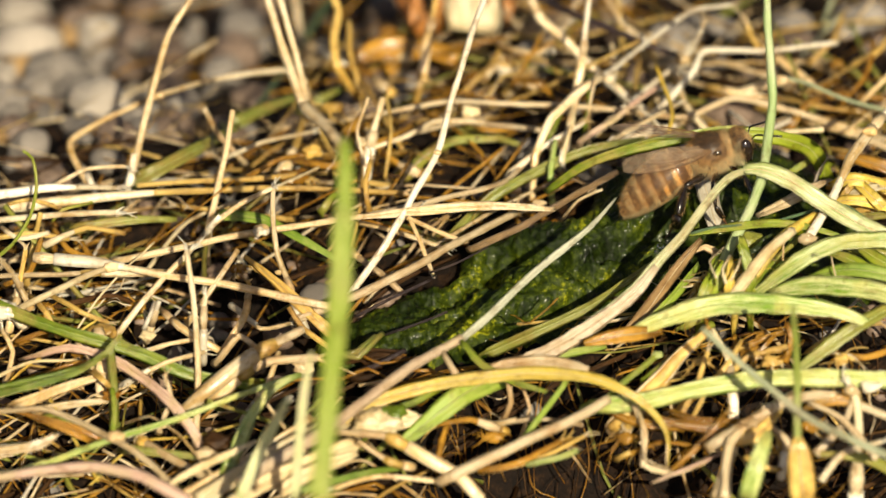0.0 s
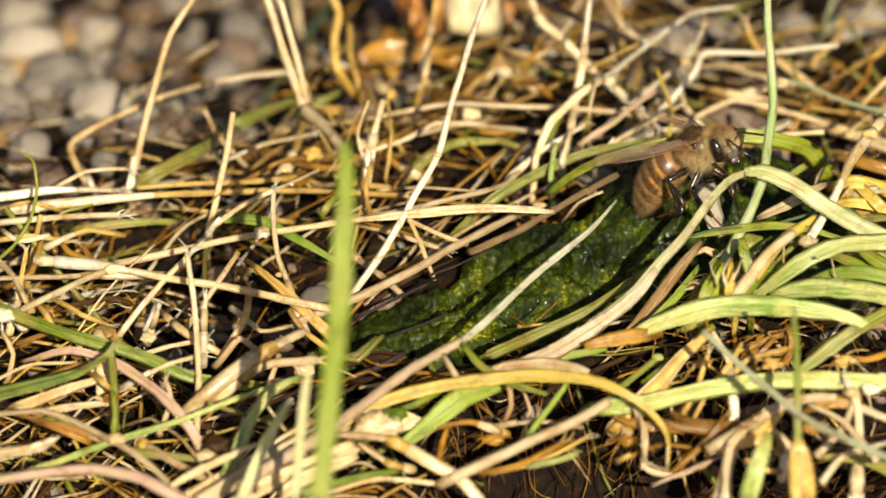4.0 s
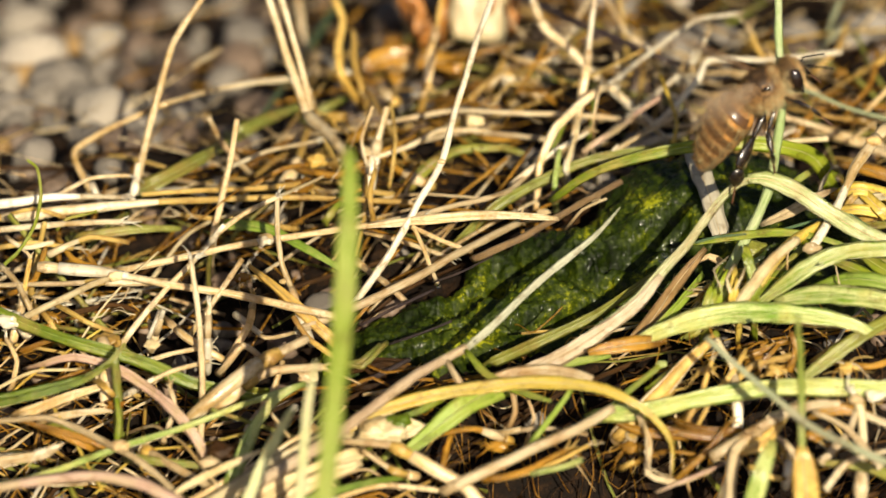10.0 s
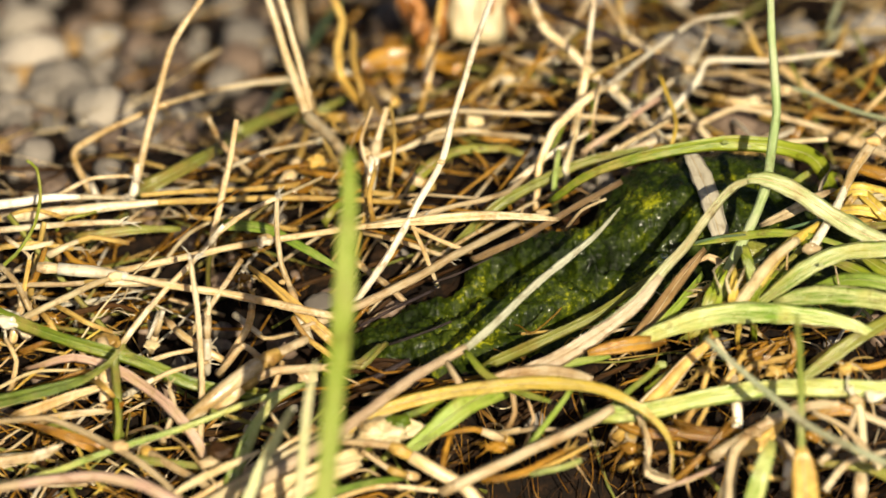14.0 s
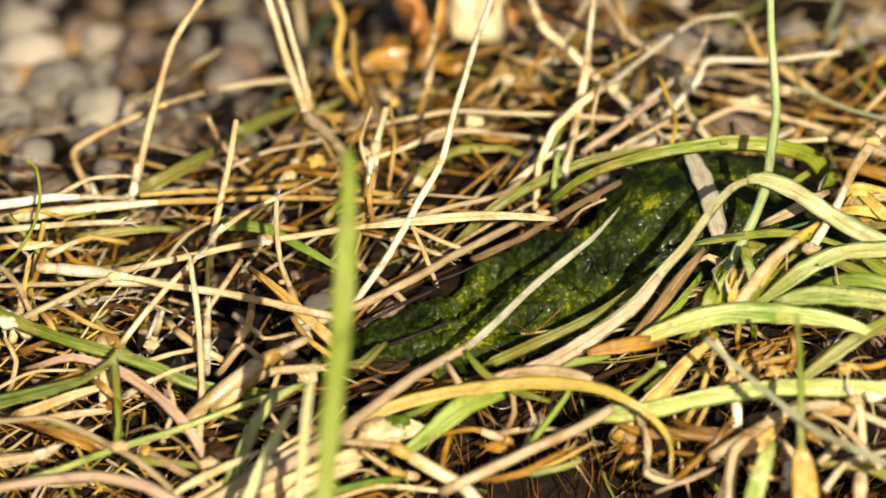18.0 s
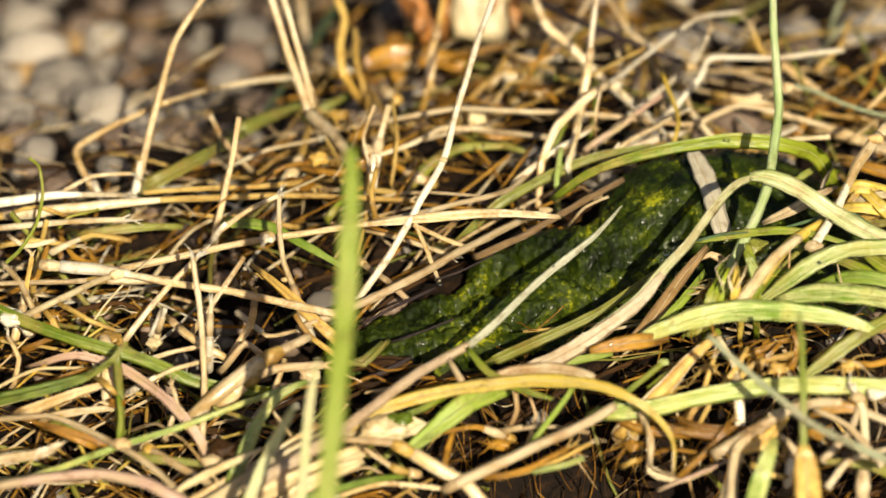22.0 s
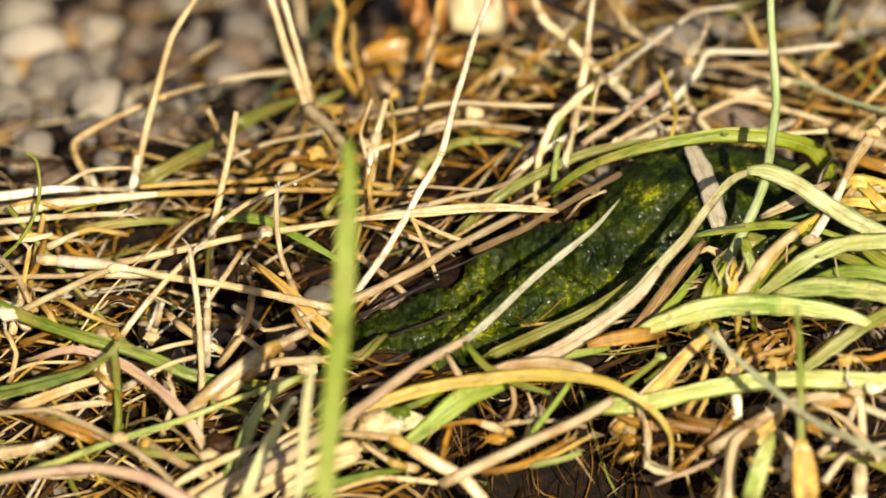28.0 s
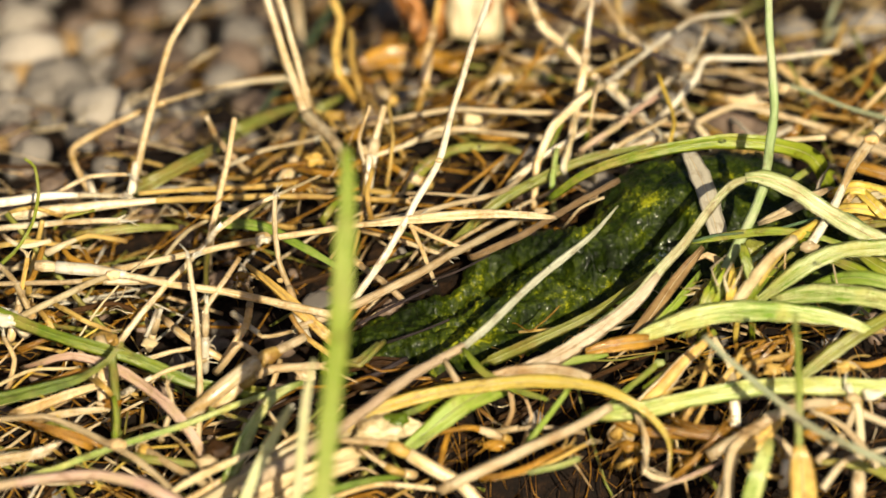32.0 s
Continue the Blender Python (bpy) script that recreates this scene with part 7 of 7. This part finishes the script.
    for i, (s0, s1) in enumerate(zip(cuts, cuts[1:])):
        bm = bmesh.new()
        steps = [s0 + (min(s1 + 0.12, 7.97) - s0) * j / 10 for j in range(11)]
        grow = [-0.05 + 0.10 * j / 10 for j in range(10)] + [-0.02]
        rings = [abdomen_ring(bm, s, g if s < 7.7 else 0.0) for s, g in zip(steps, grow)]
        faces = []
        for j, (a, b) in enumerate(zip(rings, rings[1:])):
            for k in range(sides):
                bm.faces.new((a[k], a[(k + 1) % sides], b[(k + 1) % sides], b[k]))
                up = math.sin(math.tau * (k + 0.5) / sides)
                side = up < 0.45 and j < 4 and i == 1 or up < 0.1 and j < 4 and i == 2
                if i < 5 and (up < -0.5 or side):
                    faces.append(0 if j < 7 else 2)
                else:
                    faces.append(2 if j < 4 or j > 8 else 1)
        if i == 5:
            bm.faces.new(rings[-1][::-1])
            faces.append(1)
        seg = part("abdomen_ring", bm, AMBER_BAND, abdomen)
        seg.data.materials.append(DARK_BAND)
        seg.data.materials.append(BROWN_BAND)
        seg.data.polygons.foreach_set("material_index", faces)
    for fur, count, length, lo, hi, words in ((FUR_PALE, 3600, 0.42, 0.0, 0.6, "pale bands of short hair"), (FUR_GOLD, 7000, 0.46, 0.0, 1.3, "sparse golden hair"), (FUR_PALE, 4200, 0.5, 0.0, 1.3, "pale fringe below")):
        bm = bmesh.new()
        for _ in range(count):
            i = r.choice([0, 0, 0, 1, 1, 2, 3, 4, 5])
            s = min(cuts[i] + r.uniform(lo, hi), 7.8)
            a = r.uniform(0, math.tau) if words != "pale fringe below" else r.uniform(-2.9, -0.2)
            rad = abdomen_radius(s)
            root = Vector((-0.96 * s, rad * 0.97 * math.cos(a), rad * 0.9 * math.sin(a) + abdomen_drop(s)))
            way = Vector((-1.3, math.cos(a) * 0.6, math.sin(a) * 0.6)) + Vector((r.uniform(-1, 1), r.uniform(-1, 1), r.uniform(-1, 1))) * 0.3
            hair(bm, root, way, length * r.uniform(0.5, 1.3), 0.017)
        part("fur", bm, fur, abdomen, words)["kind"] = "stuff"

    # wings: membrane with veins, hinged at the thorax
    wings = []
    for s in (1, -1):
        for long, broad, off, name in ((8.8, 3.0, 0.0, "forewing"), (6.3, 2.1, 0.5, "hindwing")):
            bm = bmesh.new()
            n, rows = 26, []
            for i in range(n + 1):
                t = i / n
                lead = broad * 0.30 * math.sin(math.pi * min(1, t * 0.9)) ** 0.8 + 0.12
                trail = -broad * 0.72 * (t ** 0.9) * (1 - t ** 5) ** 0.5 - 0.12
                lead *= (1 - t ** 7) ** 0.5
                row = []
                for j in range(7):
                    y = lead + (trail - lead) * j / 6
                    z = 0.05 * math.sin(j * 2.6) + 0.10 * noise.noise(Vector((t * 5, j * 0.7, s + off)))
                    row.append(bm.verts.new(Vector((-long * t, s * (y - off), z - 0.15 * off)) * MM))
                rows.append(row)
            for a, b in zip(rows, rows[1:]):
                for j in range(6):
                    bm.faces.new((a[j], a[j + 1], b[j + 1], b[j]))
            wing = part(name, bm, WING, bee, "clear brownish veined wing")
            veins = [[(t, 0.0) for t in (0, 0.3, 0.6, 0.92)], [(0, 0.2), (0.3, 0.25), (0.6, 0.2), (0.95, 0.3)], [(0, 0.4), (0.35, 0.5), (0.7, 0.5), (0.9, 0.7)],
                     [(0, 0.6), (0.3, 0.8), (0.5, 0.95)], [(0.35, 0.25), (0.38, 0.52), (0.42, 0.85)], [(0.6, 0.2), (0.64, 0.5), (0.7, 0.8)], [(0.75, 0.05), (0.78, 0.3), (0.76, 0.55)]]
            for k, v in enumerate(veins):
                bm = bmesh.new()
                rod(bm, [rows_at(t, u, long, broad, off, s) for t, u in v], [0.13, 0.10, 0.06] if k < 1 else [0.05, 0.045, 0.03], 5)
                part("vein", bm, VEIN, wing)
            wings.append((wing, s))

    legs = [(name, s, *make_leg(bee, r, name)) for s in (1, -1) for name in ("hind", "middle", "front")]
    return bee, head, abdomen, wings, legs


def rows_at(t, u, long, broad, off, s):
    """A place on the wing, by its length and breadth."""
    lead = (broad * 0.30 * math.sin(math.pi * min(1, t * 0.9)) ** 0.8 + 0.12) * (1 - t ** 7) ** 0.5
    trail = -broad * 0.72 * (t ** 0.9) * (1 - t ** 5) ** 0.5 - 0.12
    return (-long * t, s * (lead + (trail - lead) * u - off), 0.03 - 0.15 * off)


honeybee, bee_head, bee_abdomen, bee_wings, bee_legs = make_bee()


# ---- what moves ----
# seconds, thorax in millimetres, heading, pitch, lean, droop and swing of the abdomen, turn and nod of the head
FLIGHT = [
    (0, 23.6, -1.3, 14.6, 10, 17, 5, 6, 1, 12, -7), (1, 23.8, -1.3, 14.6, 4, 18, 2, 8, -3, 7, -6), (2, 23.3, -1.2, 14.7, -1, 18, 7, 13, -1, -9,
    -4), (3, 22.4, -1, 14.9, -19, 27, 7, 18, 1, -24, -9), (3.5, 22.3, -1, 14.9, -24, 29, 9, 19, -2, -24, -5), (5.5, 24.3, -0.1, 16.1, -2, 23, 20,
    33, 4, 10, -7), (6, 24.5, -0.1, 16.1, 4, 24, 26, 30, 6, 7, -8), (7, 24.1, 0.5, 16.9, -4, 35, 31, 40, 6, 14, -8), (7.5, 23.7, 0.9, 17.4, -15,
    49, 18, 43, 4, 4, 4), (8, 23.4, 1, 17.6, -23, 48, 6, 57, -3, -8, -1), (8.5, 24.7, -0.6, 18.8, -30, 41, -1, 39, -22, 9, -10), (9, 26.4, -4,
    22.5, -20, 34, 9, 37, -11, 5, -5), (9.5, 27.4, -4.3, 23, -11, 29, 11, 24, -4, 11, -11), (10, 27.3, -3.5, 24, 7, 36, 5, 10, -3, 9, -26),
    (10.3, 27.8, -3.6, 25.5, 2, 41, 2, 9, -4, 13, -28), (10.5, 30.9, -5, 29.3, 6, 41, 7, 7, 4, 12, -23), (10.7, 36, -7.5, 37, 8, 42, 6, 8, 2,
    10, -22), (10.9, 42, -7, 44, 8, 42, 6, 8, 0, 8, -18), (11.1, 52, -6, 54, 8, 40, 4, 10, 0, 4, -14), (12, 160, 60, 160, 20, 30, 0, 14, 0, 0,
    -8), (13.5, 600, 420, 200, 30, 0, 0, 14, 0, 0, -8), (15, 700, 500, -11, 30, 0, 0, 10, 0, 0, -8), (32, 700, 500, -11, 30, 0, 0, 10, 0, 0, -8)
]
WAY_HIND = [
    (0, -0.82, -0.53, 0.21, -0.51, -0.68, -0.52, -0.45, 0.46, -0.77), (1, -0.99, -0.15, 0.02, -0.43, -0.76, -0.5, -0.46, 0.41, -0.79), (2,
    -0.96, -0.27, -0.07, -0.14, -0.76, -0.63, -0.55, 0.42, -0.72), (3, -0.51, -0.85, 0.13, 0.16, -0.58, -0.8, -0.62, 0.23, -0.75), (3.5,
    -0.53, -0.83, -0.16, 0.4, -0.42, -0.82, -0.82, 0.19, -0.55), (5.5, -0.37, -0.67, 0.64, -0.29, -0.33, -0.9, -0.04, -0.12, -0.99), (6,
    -0.32, -0.71, 0.62, -0.45, -0.35, -0.82, -0.06, -0.05, -1), (7, -0.23, -0.94, 0.24, -0.3, -0.24, -0.92, -0.21, 0.07, -0.98), (7.5, 0.02,
    -0.98, 0.19, -0.25, -0.37, -0.9, -0.44, -0.15, -0.89), (8, 0.07, -0.98, 0.2, -0.06, -0.39, -0.92, -0.42, -0.3, -0.86), (8.5, -0.16,
    -0.94, 0.3, 0, -0.63, -0.78, -0.35, -0.42, -0.84), (9, -0.79, -0.6, -0.12, -0.3, -0.66, -0.69, -0.42, -0.37, -0.83), (9.5, -0.83, -0.51,
    -0.23, -0.69, -0.53, -0.49, -0.65, -0.08, -0.76), (10, -0.8, -0.48, -0.35, -0.82, -0.47, -0.33, -0.69, 0.01, -0.73), (10.3, -0.8, -0.53,
    -0.28, -0.74, -0.56, -0.38, -0.73, -0.36, -0.59), (10.5, -0.88, -0.44, -0.18, -0.86, -0.46, -0.24, -0.81, -0.49, -0.33)
]
WAY_MIDDLE = [
    (0, -0.39, -0.91, 0.16, -0.2, -0.55, -0.81, 0.18, 0.02, -0.98), (1, -0.46, -0.87, 0.16, -0.03, -0.58, -0.81, 0.16, 0.01, -0.99), (2, -0.42,
    -0.91, -0.06, 0.14, -0.46, -0.88, 0.26, 0.16, -0.95), (3, -0.4, -0.74, -0.54, 0.72, -0.38, -0.58, 0.23, 0.21, -0.95), (3.5, -0.37, -0.53,
    -0.77, 0.59, -0.3, -0.75, 0.26, 0.47, -0.85), (5.5, -0.52, -0.78, 0.34, -0.06, -0.4, -0.92, -0.2, -0.05, -0.98), (6, -0.1, -1, 0.02, 0.26,
    -0.39, -0.88, 0.19, 0.34, -0.92), (7, 0.35, -0.93, 0.12, 0.66, -0.01, -0.75, 0.51, 0.59, -0.62), (7.5, 0.41, -0.91, -0.1, 0.54, 0.14, -0.83,
    0.35, 0.58, -0.74), (8, 0.32, -0.92, -0.22, 0.62, 0.18, -0.77, 0.43, 0.58, -0.69), (8.5, 0.03, -1, 0.08, 0.69, 0.08, -0.72, 0.37, 0.68,
    -0.63), (9, 0.03, -1, -0.09, 0.41, -0.3, -0.86, -0.14, 0.9, -0.42), (9.5, -0.19, -0.97, -0.13, -0.02, -0.64, -0.76, -0.08, 0.91, -0.42),
    (10, -0.72, -0.52, -0.46, -0.39, -0.57, -0.72, -0.4, 0.41, -0.82), (10.3, -0.64, -0.58, -0.5, -0.61, -0.59, -0.53, -0.69, -0.27, -0.67),
    (10.5, -0.92, -0.38, -0.03, -0.86, -0.46, -0.22, -0.83, -0.19, -0.53)
]
WAY_FRONT = [
    (0, 0.52, -0.79, -0.32, 0.06, -0.74, -0.67, -0.26, 0.34, -0.9), (1, 0.49, -0.87, -0.1, 0.03, -0.57, -0.82, -0.13, 0.19, -0.97), (2, 0.64,
    -0.7, -0.32, 0.5, -0.56, -0.66, -0.25, 0.43, -0.87), (3, 0.71, -0.67, -0.2, 0.46, -0.46, -0.76, -0.38, 0.66, -0.65), (3.5, 0.73, -0.65,
    -0.22, 0.6, -0.23, -0.76, -0.39, 0.74, -0.54), (5.5, 0.73, -0.68, -0.07, 0.35, -0.41, -0.85, -0.27, 0.51, -0.81), (6, 0.82, -0.52, -0.25,
    0.09, -0.47, -0.88, -0.31, 0.6, -0.74), (7, 0.76, -0.62, 0.18, 0.64, -0.09, -0.76, -0.04, 0.96, -0.28), (7.5, 0.74, -0.65, 0.21, 0.42, 0.09,
    -0.9, 0.11, 0.7, -0.7), (8, 0.59, -0.8, 0.08, 0.56, 0.07, -0.83, 0, 0.66, -0.75), (8.5, 0.73, -0.68, -0.11, 0.61, -0.12, -0.78, -0.2, 0.67,
    -0.72), (9, 0.75, -0.63, -0.2, 0.44, -0.48, -0.76, 0, 0.79, -0.61), (9.5, 0.48, -0.87, 0.09, 0.39, -0.35, -0.85, -0.25, 0.37, -0.9), (10,
    0.42, -0.89, 0.15, 0.6, -0.47, -0.65, 0.18, -0.07, -0.98), (10.3, 0.62, -0.77, 0.13, 0.75, -0.22, -0.62, 0.32, 0.11, -0.94), (10.5, 0.7,
    -0.71, 0.05, 0.43, -0.44, -0.78, -0.29, 0.36, -0.89)
]
WAY_WING = [
    (0, -0.9, -0.31, 0.31), (1, -0.93, -0.19, 0.32), (2, -0.9, -0.32, 0.29), (3, -0.86, -0.46, 0.23), (3.5, -0.71, -0.67, 0.22), (5.5, -1, 0.07,
    0.07), (6, -0.99, 0.07, 0.14), (7, -0.99, 0.06, 0.1), (7.5, -1, 0.03, -0.01), (8, -0.99, -0.14, -0.09), (8.5, -0.95, -0.29, 0.09), (9,
    -0.82, -0.57, 0.06), (9.5, -0.97, -0.15, -0.2)
]


def aim(at, way, up):
    """A pose at a place, with its x axis along way and its z axis near up."""
    x = Vector(way).normalized()
    y = Vector(up).cross(x).normalized()
    m = Matrix((x, y, x.cross(y))).transposed().to_4x4()
    return Matrix.Translation(at) @ m


def wing_pose(s, way, face):
    """The wing's own -x axis runs from its root to its tip."""
    return aim(Vector((0.3, s * 1.15, 0.95)) * MM, -Vector((way[0], -s * way[1], way[2])), Vector((0, s * face, 1)))


def leg_poses(name, s, row):
    """The three links of a leg, as directions in the bee's space; the far side mirrors the near side."""
    hip = Vector(LEG_HIPS[name])
    at = Vector((hip.x, s * hip.y, hip.z)) * MM
    links = []
    for k, length in enumerate(LEG_LENGTHS[name]):
        way = Vector((row[1 + 3 * k], -s * row[2 + 3 * k], row[3 + 3 * k])).normalized()
        links.append(aim(at, way, Vector((0.3, s * 0.2, 1)) if abs(way.z) < 0.85 else Vector((1, 0, 0.3))))
        at = at + way * length * MM
    return links


def motions():
    walk(honeybee, [(r[0], pose(r[1] * MM, r[2] * MM, r[3] * MM, -r[6], -r[5], r[4])) for r in FLIGHT])
    walk(bee_abdomen, [(r[0], pose(-1.75 * MM, 0, -0.15 * MM, 0, -r[7], r[8])) for r in FLIGHT])
    walk(bee_head, [(r[0], pose(2.55 * MM, 0, -0.35 * MM, 0, -r[10], r[9])) for r in FLIGHT])
    for wing, s in bee_wings:
        rows = [(t, wing_pose(s, way, 0.35 if t < 5 else 0.7 if t < 7.2 else 1.3)) for t, *way in WAY_WING if t < 8.4]
        for k in range(79):   # the beat, from the first flutter to full flight
            t, full, swing = 8.4 + k / 30, min(1, k / 40), min(1, max(0, (k - 33) / 20))
            mean = Vector((-0.95, -0.29, 0.09)).lerp(Vector((-0.62, -0.74, 0.10)), full)
            rows.append((t, wing_pose(s, mean + Vector((0, 0, (0.12 + 0.55 * swing) * (-1 if k % 2 else 1))), 0.9)))
        rows += [(11.4, wing_pose(s, (-0.6, -0.7, 0.2), 0.1)), (32, wing_pose(s, (-0.6, -0.7, 0.2), 0.1))]
        walk(wing, rows)
    for name, s, leg, shin, foot in bee_legs:
        table = {"hind": WAY_HIND, "middle": WAY_MIDDLE, "front": WAY_FRONT}[name]
        table = table + [(32, *table[-1][1:])]
        links = [(row[0], leg_poses(name, s, row)) for row in table]
        walk(leg, [(t, a) for t, (a, b, c) in links])
        for piece in shin:
            walk(piece, [(t, a.inverted() @ b) for t, (a, b, c) in links])
        for piece in foot:
            walk(piece, [(t, a.inverted() @ c) for t, (a, b, c) in links])
    base = Matrix.Translation(swaying_stem["foot"])
    walk(swaying_stem, [(t, base @ pose(0, 0, 0, 0, a, 0) @ base.inverted()) for t, a in
                        ((0, 0), (6, 0), (7, -0.4), (8, -0.9), (9, -1.2), (9.5, 0.4), (9.8, 1.6), (10.1, 1.6), (10.4, -0.5), (10.8, 0.2), (11.2, 0), (32, 0))])


motions()
